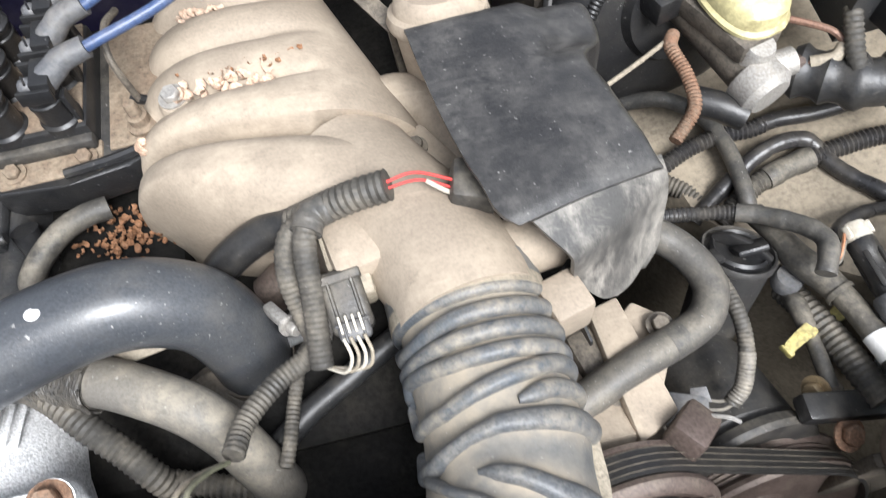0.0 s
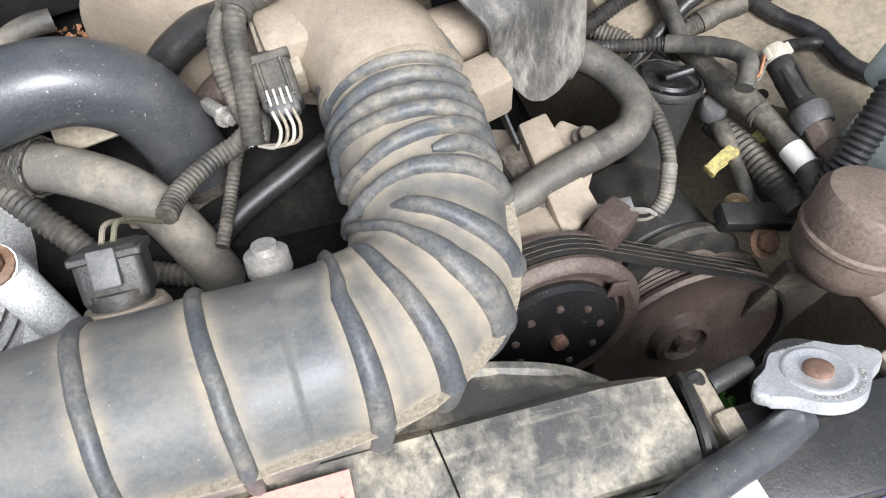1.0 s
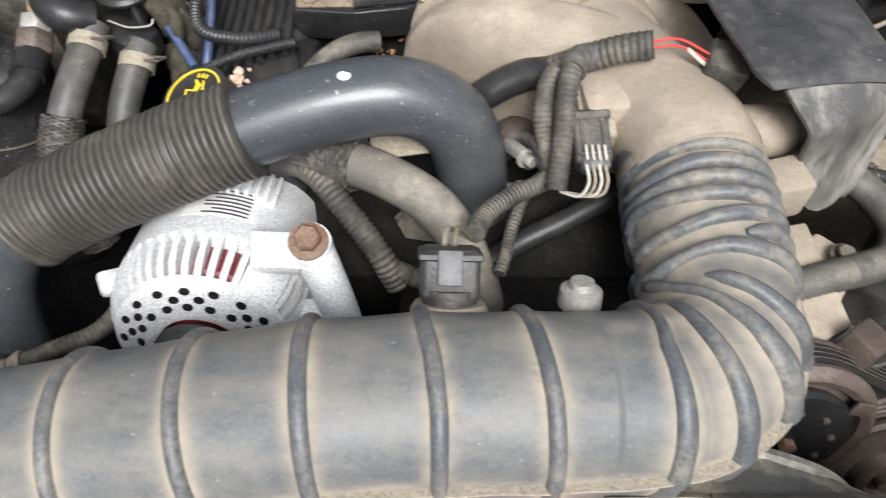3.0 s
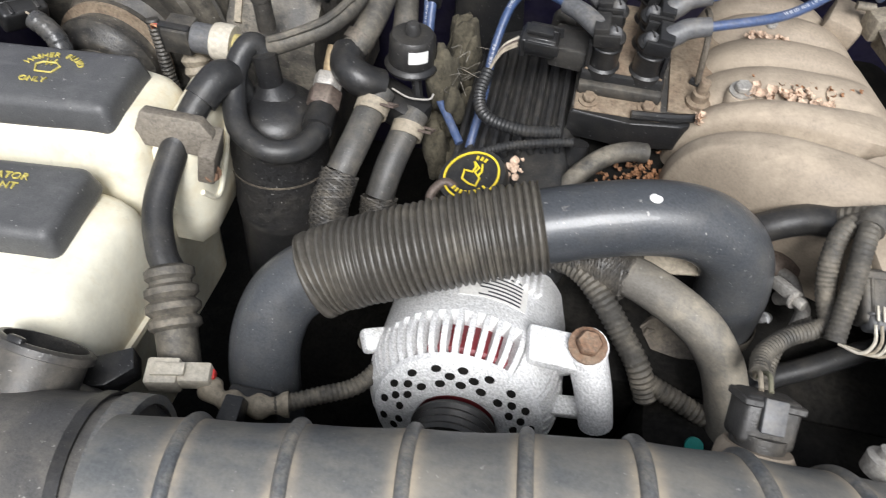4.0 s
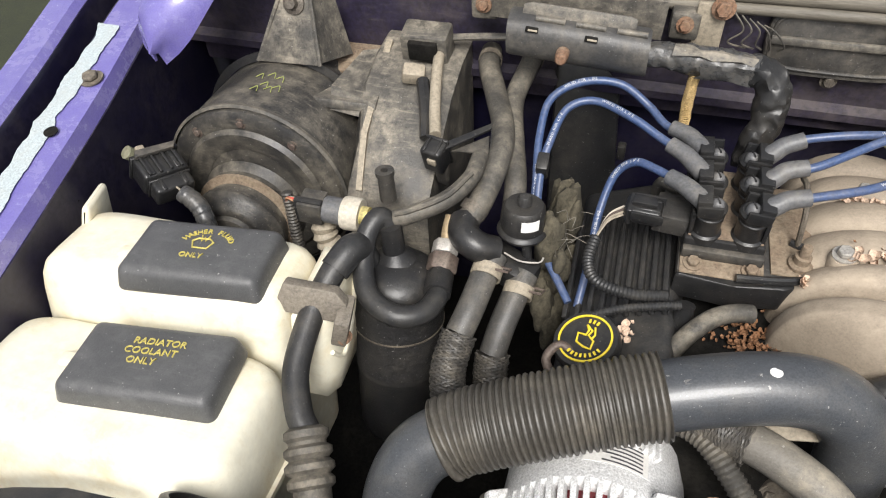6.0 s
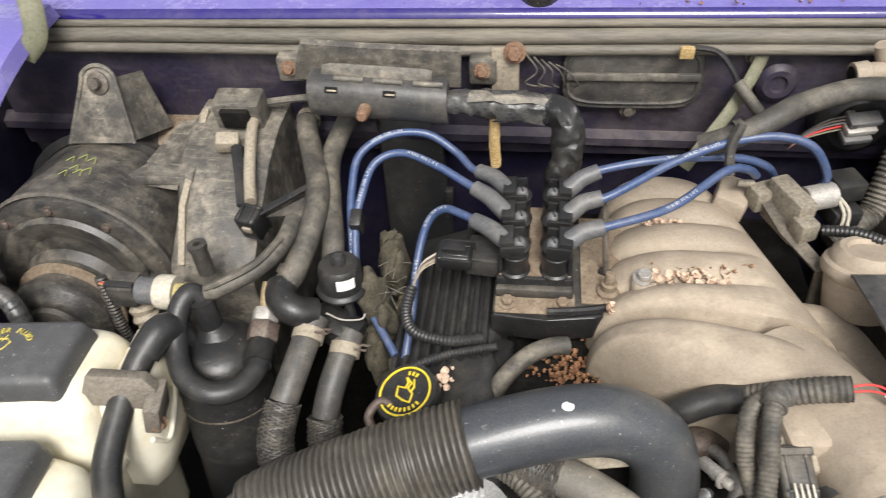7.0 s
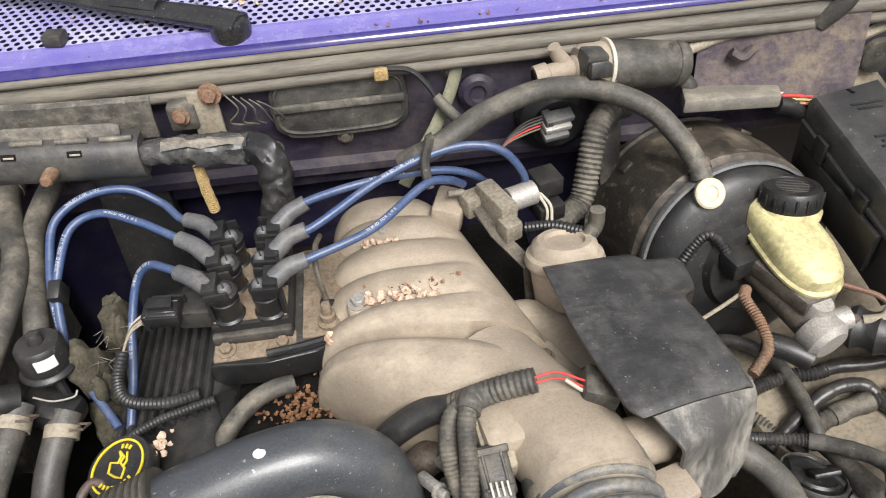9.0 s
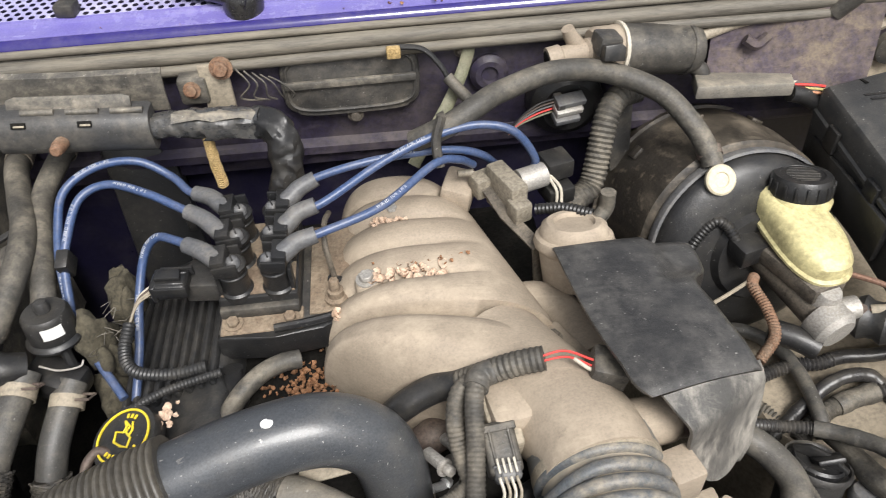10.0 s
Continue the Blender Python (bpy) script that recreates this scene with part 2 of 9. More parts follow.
    # pale tone: sky sheen put into the colour, on top of weathering
    "lavender": surface("weathered_sky_sheen_purple_paint", (0.135, 0.115, 0.36), 0.22, 0.25, 0.0, 200, 14, 0.05, 0.15, dustcol=(0.42, 0.40, 0.52), coat=0.7, up=0.0, scuff=0.35),
    # whitish tint and film paint the sky's reflection onto the grille
    "grille": surface("sky_sheen_purple_grille_paint", (0.20, 0.18, 0.44), 0.20, 0.65, 0.0, 200, 9, 0.05, 0.15, dustcol=(0.66, 0.65, 0.74), coat=1.0, up=0.0, floor=0.3, scuff=0.3),
    "can_brown": surface("brown_dusty_can", (0.17, 0.125, 0.10), 0.6, 0.35, 0.1, 120, 18, 0.4, 0.3),
    "reservoir_black": surface("grey_black_reservoir", (0.030, 0.030, 0.031), 0.42, 0.25, 0.0, 160, 14, 0.35, 0.3, speck=0.3),
    "aircleaner": surface("grey_black_housing_plastic", (0.050, 0.050, 0.051), 0.36, 0.38, 0.0, 200, 11, 0.3, 0.3, speck=0.3, dustcol=(0.34, 0.30, 0.24)),
    # dark tone puts the shade between the seal lips into the channel
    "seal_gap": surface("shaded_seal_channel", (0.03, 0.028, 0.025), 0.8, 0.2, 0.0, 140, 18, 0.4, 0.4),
    "bellow": surface("worn_bellows_crest", (0.066, 0.076, 0.088), 0.40, 0.55, 0.0, 160, 22, 0.3, 0.3, dustcol=(0.42, 0.36, 0.265), up=0.0, floor=0.06, scuff=0.5),
    "case_dusty": surface("dust_caked_case_plastic", (0.030, 0.030, 0.030), 0.45, 0.85, 0.0, 140, 16, 0.6, 0.4, speck=0.3, dustcol=(0.34, 0.30, 0.235), up=0.35, floor=0.12, scuff=0.5),
    "loom_black": surface("shiny_black_loom_plastic", (0.020, 0.020, 0.022), 0.28, 0.15, 0.0, 180, 20, 0.3, 0.35, speck=0.2),
    "hose_tan": surface("dust_coated_grey_hose", (0.100, 0.096, 0.090), 0.46, 0.80, 0.0, 170, 14, 0.35, 0.3, dustcol=(0.40, 0.35, 0.265), speck=0.3, up=0.7, floor=0.25),
    "block_tan": surface("dirty_tan_sensor_plastic", (0.20, 0.175, 0.135), 0.6, 0.35, 0.0, 90, 30, 0.4, 0.45),
    "leaf": surface("green_weed", (0.07, 0.16, 0.03), 0.5, 0.05, 0.0, 90, 30, 0.2, 0.3),
    "hose_grey": surface("dusty_grey_return_hose", (0.050, 0.049, 0.048), 0.42, 0.55, 0.0, 170, 14, 0.35, 0.3, dustcol=(0.36, 0.315, 0.24), speck=0.4, up=0.8, floor=0.2),
    "print": surface("faded_white_print", (0.50, 0.52, 0.56), 0.6, 0.3, 0.0, 300, 90, 0.2, 0.4),
    "dustline": surface("caked_tan_dust", (0.32, 0.28, 0.215), 0.9, 0.5, 0.0, 160, 30, 0.6, 0.4, up=0.1, dustcol=(0.42, 0.36, 0.27)),
    "flap": surface("dust_smeared_black_plastic", (0.034, 0.035, 0.037), 0.34, 0.92, 0.0, 160, 15, 0.25, 0.3, speck=0.15, coat=0.2, dustcol=(0.40, 0.37, 0.32), up=0.0, scuff=0.30, floor=0.13, drawn=(1.3, 1.3, 0.42)),
    "gloss_black": surface("glossy_black_wiper_paint", (0.012, 0.012, 0.014), 0.20, 0.06, 0.0, 180, 14, 0.3, 0.3, coat=0.4, speck=0.3),
    "ivory": surface("aged_ivory_plastic", (0.56, 0.50, 0.36), 0.5, 0.3, 0.0, 120, 20, 0.3, 0.2),
    "tray": surface("scuffed_grey_tray_plastic", (0.028, 0.030, 0.034), 0.42, 0.28, 0.0, 150, 18, 0.3, 0.3, speck=0.2, up=0.4, floor=0.2),
    "tape": surface("crumpled_grey_tape", (0.028, 0.031, 0.036), 0.26, 0.22, 0.0, 120, 24, 0.4, 0.4, speck=0.2, up=0.4, floor=0.15, scuff=0.5),
    "brown_dust": surface("brown_caked_dust", (0.15, 0.105, 0.070), 0.85, 0.7, 0.0, 120, 22, 0.6, 0.5, dustcol=(0.34, 0.28, 0.20), up=0.2),
    "sleeve": surface("ribbed_sleeve_plastic", (0.052, 0.048, 0.042), 0.42, 0.30, 0.0, 110, 15, 0.3, 0.3),
    "shroud": surface("scuffed_shroud_plastic", (0.050, 0.052, 0.055), 0.42, 1.0, 0.0, 200, 20, 0.3, 0.3, dustcol=(0.47, 0.42, 0.325), up=0.1, floor=0.07, scuff=0.35, speck=0.2, drawn=(1.0, 0.8, 0.8)),
    "booster": surface("streaked_booster_paint", (0.020, 0.018, 0.016), 0.36, 0.70, 0.0, 140, 11, 0.45, 0.4, dustcol=(0.23, 0.19, 0.14), up=0.3, floor=0.10, scuff=0.8, drawn=(1, 0.5, 1)),
    "glass": surface("dark_windscreen", (0.02, 0.022, 0.024), 0.03, 0.03, 0.0, 60, 5, 0.0, 0.1, scuff=0.0),
    "soil": surface("dark_grassy_soil", (0.022, 0.026, 0.014), 0.95, 0.3, 0.0, 60, 9, 1.0, 0.7, dustcol=(0.07, 0.075, 0.03)),
    "windings": surface("copper_red_windings", (0.20, 0.018, 0.026), 0.35, 0.05, 0.0, 300, 40, 0.2, 0.4),
    "belt": surface("ribbed_belt_rubber", (0.020, 0.0195, 0.0195), 0.36, 0.08, 0.0, 200, 30, 0.2, 0.3),
    "rope": surface("frayed_tan_cord", (0.42, 0.29, 0.12), 0.9, 0.2, 0.0, 200, 60, 0.8, 0.5),
    "greenhose": surface("olive_strap", (0.12, 0.125, 0.075), 0.6, 0.45, 0.0, 120, 20, 0.3, 0.3),
    "teal": plain("teal_cap", (0.02, 0.30, 0.26), 0.4),
    "cloth": surface("coolant_jug_plastic", (0.50, 0.57, 0.55), 0.3, 0.1, 0.0, 60, 12, 0.1, 0.1),
}

# ---- mesh helpers ----
V = Vector


def finish(name, bm, mat, smooth=38):
    me = bpy.data.meshes.new(name)
    bmesh.ops.recalc_face_normals(bm, faces=bm.faces)
    bm.to_mesh(me)
    bm.free()
    me.materials.append(M[mat])
    me.shade_smooth()
    me.set_sharp_from_angle(angle=radians(smooth))
    return me


def thing(name, loc, label, category, group="", kind=""):
    """An empty at the base of a thing that is made of parts."""
    e = new(name)
    e.empty_display_size = 0.02
    e.location = loc
    return tagged(e, label, category, group, kind)


def part(name, bm, mat, parent, label="", smooth=38):
    ob = new(name, finish(name, bm, mat, smooth))
    ob.parent = parent
    if parent.type == "EMPTY":
        ob.matrix_parent_inverse = Matrix.Translation(-parent.location)
    if label:
        ob["label"] = label
    return ob


def solo(name, bm, mat, label, category, group="", kind="", smooth=38):
    return tagged(new(name, finish(name, bm, mat, smooth)), label, category, group, kind)


def axis(origin, direction, hint=(0, 0, 1)):
    """A pose whose z runs along direction."""
    z = V(direction).normalized()
    h = V(hint)
    if abs(z.dot(h.normalized())) > 0.98:
        h = V((0, 1, 0)) if abs(z.y) < 0.9 else V((1, 0, 0))
    x = h.cross(z).normalized()
    y = z.cross(x)
    m = Matrix((x, y, z)).transposed().to_4x4()
    m.translation = V(origin)
    return m


def curve(pts, per=8):
    """A Catmull-Rom line through the points."""
    p = [V(q) for q in pts]
    if len(p) == 2:
        return [p[0].lerp(p[1], i / per) for i in range(per + 1)]
    p = [2 * p[0] - p[1]] + p + [2 * p[-1] - p[-2]]
    out = []
    for a, b, c, d in zip(p, p[1:], p[2:], p[3:]):
        for i in range(per):
            t = i / per
            out.append(0.5 * (2 * b + (c - a) * t + (2 * a - 5 * b + 4 * c - d) * t * t + (3 * b - a - 3 * c + d) * t**3))
    out.append(p[-2])
    return out


def even(line, step):
    """The line resampled at even steps."""
    out, carry = [line[0]], 0.0
    for a, b in zip(line, line[1:]):
        d = (b - a).length
        while d > 1e-9 and carry + d >= step:
            a = a.lerp(b, (step - carry) / d)
            out.append(a)
            d, carry = (b - a).length, 0.0
        carry += d
    if (out[-1] - line[-1]).length > step * 0.3:
        out.append(line[-1])
    return out


def frames(line):
    """Turn-free frames along a line."""
    tang = [(line[min(i + 1, len(line) - 1)] - line[max(i - 1, 0)]).normalized() for i in range(len(line))]
    up = V((0, 0, 1)) if abs(tang[0].z) < 0.9 else V((0, 1, 0))
    x = up.cross(tang[0]).normalized()
    out = []
    for t in tang:
        x = (x - t * x.dot(t)).normalized()
        out.append((x, t.cross(x).normalized(), t))
    return out


def ring(bm, pts):
    return [bm.verts.new(p) for p in pts]


def skin(bm, rings, caps=True, closed=False):
    seq = rings + [rings[0]] if closed else rings
    for a, b in zip(seq, seq[1:]):
        n = len(a)
        for i in range(n):
            bm.faces.new((a[i], a[(i + 1) % n], b[(i + 1) % n], b[i]))
    if caps and not closed:
        bm.faces.new(rings[0][::-1])
        bm.faces.new(rings[-1])
    return bm


def sweep(pts, r, seg=14, per=8, rad=None, step=None, bm=None, flat=1.0, smooth_line=True):
    """A round bar along a curve; rad(s, u) may set the radius at the length s, the share u."""
    bm = bm or bmesh.new()
    line = curve(pts, per) if smooth_line else [V(p) for p in pts]
    if step:
        line = even(line, step)
    fr = frames(line)
    total = sum((b - a).length for a, b in zip(line, line[1:]))
    s, rings = 0.0, []
    for i, (c, (x, y, t)) in enumerate(zip(line, fr)):
        if i:
            s += (c - line[i - 1]).length
        rr = rad(s, s / total) if rad else r
        rings.append(ring(bm, [c + (x * math.cos(a) + y * math.sin(a) * flat) * rr for a in (2 * math.pi * k / seg for k in range(seg))]))
    return skin(bm, rings)


def lathe(profile, m, seg=32, bm=None):
    """Turns (radius, height) pairs round the z of m."""
    bm = bm or bmesh.new()
    rings = []
    loop = profile[0] == profile[-1]
    for r, h in profile[:-1] if loop else profile:
        rings.append(ring(bm, [m @ V((max(r, 1e-4) * math.cos(a), max(r, 1e-4) * math.sin(a), h)) for a in (2 * math.pi * k / seg for k in range(seg))]))
    return skin(bm, rings, closed=loop)


def rbox(size, m, bev=0.003, seg=2, bm=None, taper=None):
    """A box with rounded edges, centred on m; taper shrinks its top in x and y."""
    own = bmesh.new()
    bmesh.ops.create_cube(own, size=1.0)
    for v in own.verts:
        if taper and v.co.z > 0:
            v.co.x *= taper[0]
            v.co.y *= taper[1]
        v.co = V((v.co.x * size[0], v.co.y * size[1], v.co.z * size[2]))
    if bev > 0:
        bmesh.ops.bevel(own, geom=own.edges[:], offset=min(bev, 0.45 * min(size)), segments=seg, profile=0.5, affect="EDGES")
    own.transform(m if isinstance(m, Matrix) else Matrix.Translation(V(m)))
    return join(bm, own)


def prism(outline, height, m, bev=0.002, seg=2, bm=None):
    """A flat outline raised by height along the z of m."""
    own = bmesh.new()
    low = [own.verts.new((x, y, 0)) for x, y in outline]
    high = [own.verts.new((x, y, height)) for x, y in outline]
    skin(own, [low, high])
    if bev > 0:
        bmesh.ops.bevel(own, geom=own.edges[:], offset=bev, segments=seg, profile=0.5, affect="EDGES")
    own.transform(m if isinstance(m, Matrix) else Matrix.Translation(V(m)))
    return join(bm, own)


def join(bm, own):
    if bm is None:
        return own
    vs = {v: bm.verts.new(v.co) for v in own.verts}
    for f in own.faces:
        bm.faces.new([vs[v] for v in f.verts])
    own.free()
    return bm


def sheet(rows, thick=0.003, bm=None):
    """A bent sheet through rows of points, with thickness."""
    own = bmesh.new()
    grid = [[own.verts.new(p) for p in row] for row in rows]
    for a, b in zip(grid, grid[1:]):
        for i in range(len(a) - 1):
            own.faces.new((a[i], a[i + 1], b[i + 1], b[i]))
    bmesh.ops.recalc_face_normals(own, faces=own.faces)
    bmesh.ops.solidify(own, geom=own.faces[:], thickness=thick)
    return join(bm, own)


def oval(rx, ry, n=28, power=2.0):
    out = []
    for k in range(n):
        a = 2 * math.pi * k / n
        c, s = math.cos(a), math.sin(a)
        out.append((rx * math.copysign(abs(c) ** (2 / power), c), ry * math.copysign(abs(s) ** (2 / power), s)))
    return out


def bolt(m, r=0.006, h=0.005, bm=None, washer=1.5):
    """A hexagon head on a washer."""
    bm = bm or bmesh.new()
    if washer:
        lathe([(0, 0), (r * washer, 0), (r * washer, h * 0.25), (0, h * 0.25)], m, 16, bm)
    hexa = [(r * math.cos(radians(60 * k)), r * math.sin(radians(60 * k))) for k in range(6)]
    prism(hexa, h, m @ Matrix.Translation((0, 0, h * 0.25)), r * 0.12, 1, bm)
    return bm


def ring_band(c, n, r, w, t=0.001, bm=None, seg=28):
    """A thin band round an axis, such as a clamp."""
    return lathe([(r, -w / 2), (r + t, -w / 2), (r + t, w / 2), (r, w / 2), (r, -w / 2)], axis(c, n), seg, bm)


def conduit(pts, r, pitch=0.0045, depth=0.14, seg=12, per=8):
    """Corrugated split loom."""
    return sweep(pts, r, seg, per, rad=lambda s, u: r * (1 - depth * (0.5 + 0.5 * math.cos(2 * math.pi * s / pitch))), step=pitch / 4)


def crate(m, w, d, h):
    """A plug body: a rounded block with a collar and two moulded ribs."""
    bm = rbox((w, d, h), m, 0.004, 3)
    rbox((w * 1.08, d * 0.16, h * 1.08), m @ pose(0, d * 0.36, 0), 0.001, 1, bm)
    for f in (-0.28, 0.28):
        rbox((w * 0.10, d * 0.8, h * 0.10), m @ pose(w * f, -d * 0.05, h * 0.5), 0.0008, 1, bm)
    return bm


def letters(body, m, size, mat, parent, name="lettering", depth=0.0006, label="", flip=False):
    """Raised writing in the built-in face, as a mesh part."""
    cu = bpy.data.curves.new(name, "FONT")
    cu.body, cu.size, cu.extrude, cu.align_x, cu.align_y = body, size, depth, "CENTER", "CENTER"
    cu.resolution_u = 3
    tmp = bpy.data.objects.new("tmp_text", cu)
    me = bpy.data.meshes.new_from_object(tmp)
    bpy.data.objects.remove(tmp)
    bpy.data.curves.remove(cu)
    me.transform(m)
    me.materials.clear()
    me.materials.append(M[mat])
    ob = new(name, me)
    ob.parent = parent
    if parent.type == "EMPTY":
        ob.matrix_parent_inverse = Matrix.Translation(-parent.location)
    if label:
        ob["label"] = label
    return ob



def text_along(body, line, start, size, lift, up, mat, parent, name="lettering", label=""):
    """Writing whose letters follow a bent line, as one mesh part."""
    bm = bmesh.new()
    line = even(line, 0.0008)
    at = start
    for ch in body:
        cu = bpy.data.curves.new("glyph", "FONT")
        cu.body, cu.size, cu.extrude, cu.align_x, cu.align_y, cu.resolution_u = ch, size, 0.00015, "CENTER", "CENTER", 2
        tmp = bpy.data.objects.new("glyph", cu)
        me = bpy.data.meshes.new_from_object(tmp)
        i = min(int(at / 0.0008), len(line) - 3)
        t = (line[i + 2] - line[max(i - 2, 0)]).normalized()
        u = (up - t * up.dot(t)).normalized()
        m = Matrix((t, u.cross(t), u)).transposed().to_4x4()
        m.translation = line[i] + u * lift
        me.transform(m)
        if ch != " ":
            bm.from_mesh(me)
        bpy.data.objects.remove(tmp)
        bpy.data.curves.remove(cu)
        bpy.data.meshes.remove(me)
        at += size * (0.42 if ch in " I" else 0.72)
    return part(name, bm, mat, parent, label)
# ---- the setting: ground, body shell ----
bm = bmesh.new()
g = [[bm.verts.new((x, y, 0.0)) for x in (-400, -8, 8, 400)] for y in (-400, -8, 8, 400)]
for i in range(3):
    for j in range(3):
        bm.faces.new((g[i][j], g[i][j + 1], g[i + 1][j + 1], g[i + 1][j]))
solo("ground", bm, "soil", "dark grassy soil under and around the vehicle", "ground", kind="structure")

# firewall: upper panel, ledge, lower panel
bm = rbox((1.50, 0.012, 0.16), (0, 0.702, 1.005), 0.002)
solo("firewall_upper", bm, "firewall", "dusty dark purple-black firewall panel under the cowl", "firewall", kind="structure")
bm = sheet([[(-0.80, 0.700, 0.975), (0.80, 0.700, 0.952)], [(-0.80, 0.684, 0.968), (0.80, 0.684, 0.945)], [(-0.80, 0.684, 0.958), (0.80, 0.684, 0.935)], [(-0.80, 0.728, 0.945), (0.80, 0.728, 0.925)]], 0.002)
solo("firewall_ledge", bm, "firewall", "folded dusty sheet-metal seam across the firewall", "firewall", kind="structure")
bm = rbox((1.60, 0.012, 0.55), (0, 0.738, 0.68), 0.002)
solo("firewall_lower", bm, "purple_dark", "smooth purple painted lower firewall, colour darkened for shade", "firewall", kind="structure")

# cowl top: painted lip, weatherstrip, perforated panel
cowl = thing("cowl_panel", (0, 0.72, 1.09), "glossy purple painted cowl top with perforated air grille", "cowl panel", kind="structure")
CX = (-0.92, -0.4, 0.0, 0.4, 0.92)
bm = sheet([[(x, y, z) for x in CX] for y, z in ((0.704, 1.085), (0.7025, 1.094), (0.7035, 1.100), (0.7065, 1.1040), (0.7110, 1.1060))], 0.0015)
part("cowl_lip", bm, "purple", cowl, "glossy deep purple rolled front edge")
# lighter than the lip: the sky's reflection is painted into this strip
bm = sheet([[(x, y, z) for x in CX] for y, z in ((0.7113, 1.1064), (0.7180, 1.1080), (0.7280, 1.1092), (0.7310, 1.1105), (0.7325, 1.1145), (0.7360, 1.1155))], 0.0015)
part("cowl_strip", bm, "lavender", cowl, "pale purple strip before the grille, sky sheen in its colour")


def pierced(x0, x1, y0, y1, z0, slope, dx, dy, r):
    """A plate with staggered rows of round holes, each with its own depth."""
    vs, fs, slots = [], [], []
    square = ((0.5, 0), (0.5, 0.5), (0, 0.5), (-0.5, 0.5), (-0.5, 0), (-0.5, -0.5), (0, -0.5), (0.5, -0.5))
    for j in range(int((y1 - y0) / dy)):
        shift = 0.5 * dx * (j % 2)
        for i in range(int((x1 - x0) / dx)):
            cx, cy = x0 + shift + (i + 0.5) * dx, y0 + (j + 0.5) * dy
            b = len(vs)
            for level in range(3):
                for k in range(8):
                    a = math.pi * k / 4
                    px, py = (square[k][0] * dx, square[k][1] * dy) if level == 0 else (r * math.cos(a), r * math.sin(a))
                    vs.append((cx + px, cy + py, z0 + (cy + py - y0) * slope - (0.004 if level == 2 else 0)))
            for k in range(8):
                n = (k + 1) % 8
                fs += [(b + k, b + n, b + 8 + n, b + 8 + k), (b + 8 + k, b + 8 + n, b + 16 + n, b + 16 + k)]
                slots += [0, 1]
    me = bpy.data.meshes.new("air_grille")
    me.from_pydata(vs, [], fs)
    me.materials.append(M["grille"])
    # hole walls take the darkened purple, so their shade is painted in
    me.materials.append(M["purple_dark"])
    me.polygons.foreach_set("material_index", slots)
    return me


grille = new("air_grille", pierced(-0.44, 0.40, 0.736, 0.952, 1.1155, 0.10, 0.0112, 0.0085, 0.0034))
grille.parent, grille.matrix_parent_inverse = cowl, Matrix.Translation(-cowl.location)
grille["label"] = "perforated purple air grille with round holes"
bm = sheet([[(-0.92, 0.736, 1.1155), (-0.44, 0.736, 1.1155)], [(-0.92, 0.956, 1.1375), (-0.44, 0.956, 1.1375)]], 0.0015)
part("cowl_end", bm, "purple", cowl)
bm = sheet([[(0.40, 0.736, 1.1155), (0.92, 0.736, 1.1155)], [(0.40, 0.956, 1.1375), (0.92, 0.956, 1.1375)]], 0.0015)
part("cowl_end", bm, "purple", cowl)
bm = rbox((1.84, 0.26, 0.01), (0, 0.845, 1.085), 0.001)
part("cowl_drain", bm, "purple_dark", cowl, "drain channel under the grille, colour darkened for shade")

seal = thing("weatherstrip", (0, 0.69, 1.075), "long dusty grey-tan rubber hood seal along the cowl", "weatherstrip", kind="structure")
sealx = [-0.86, -0.55, -0.25, 0.05, 0.35, 0.62, 0.86]
part("bulb", sweep([(x, 0.690, 1.084 + 0.0015 * math.sin(9 * x)) for x in sealx], 0.0085, 12, 6), "seal", seal)
part("lip", sweep([(x, 0.684, 1.0715 + 0.002 * math.sin(7 * x)) for x in sealx], 0.0062, 10, 6), "seal", seal)
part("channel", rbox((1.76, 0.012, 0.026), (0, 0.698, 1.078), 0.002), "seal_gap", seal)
part("top_lip", sweep([(x, 0.698, 1.0955) for x in sealx], 0.0045, 10, 6), "seal", seal)

# windscreen foot, far behind the cowl
bm = sheet([[(-0.85, 0.962, 1.13), (0.85, 0.962, 1.13)], [(-0.75, 1.62, 1.62), (0.75, 1.62, 1.62)]], 0.006)
solo("windscreen", bm, "glass", "dark windscreen glass above the cowl", "windscreen", kind="structure")

# inner wings and ledges
LEDGE = [(-0.705, 0.02, 0.965), (-0.722, 0.30, 1.0), (-0.738, 0.47, 1.02), (-0.757, 0.60, 1.035), (-0.77, 0.72, 1.045)]


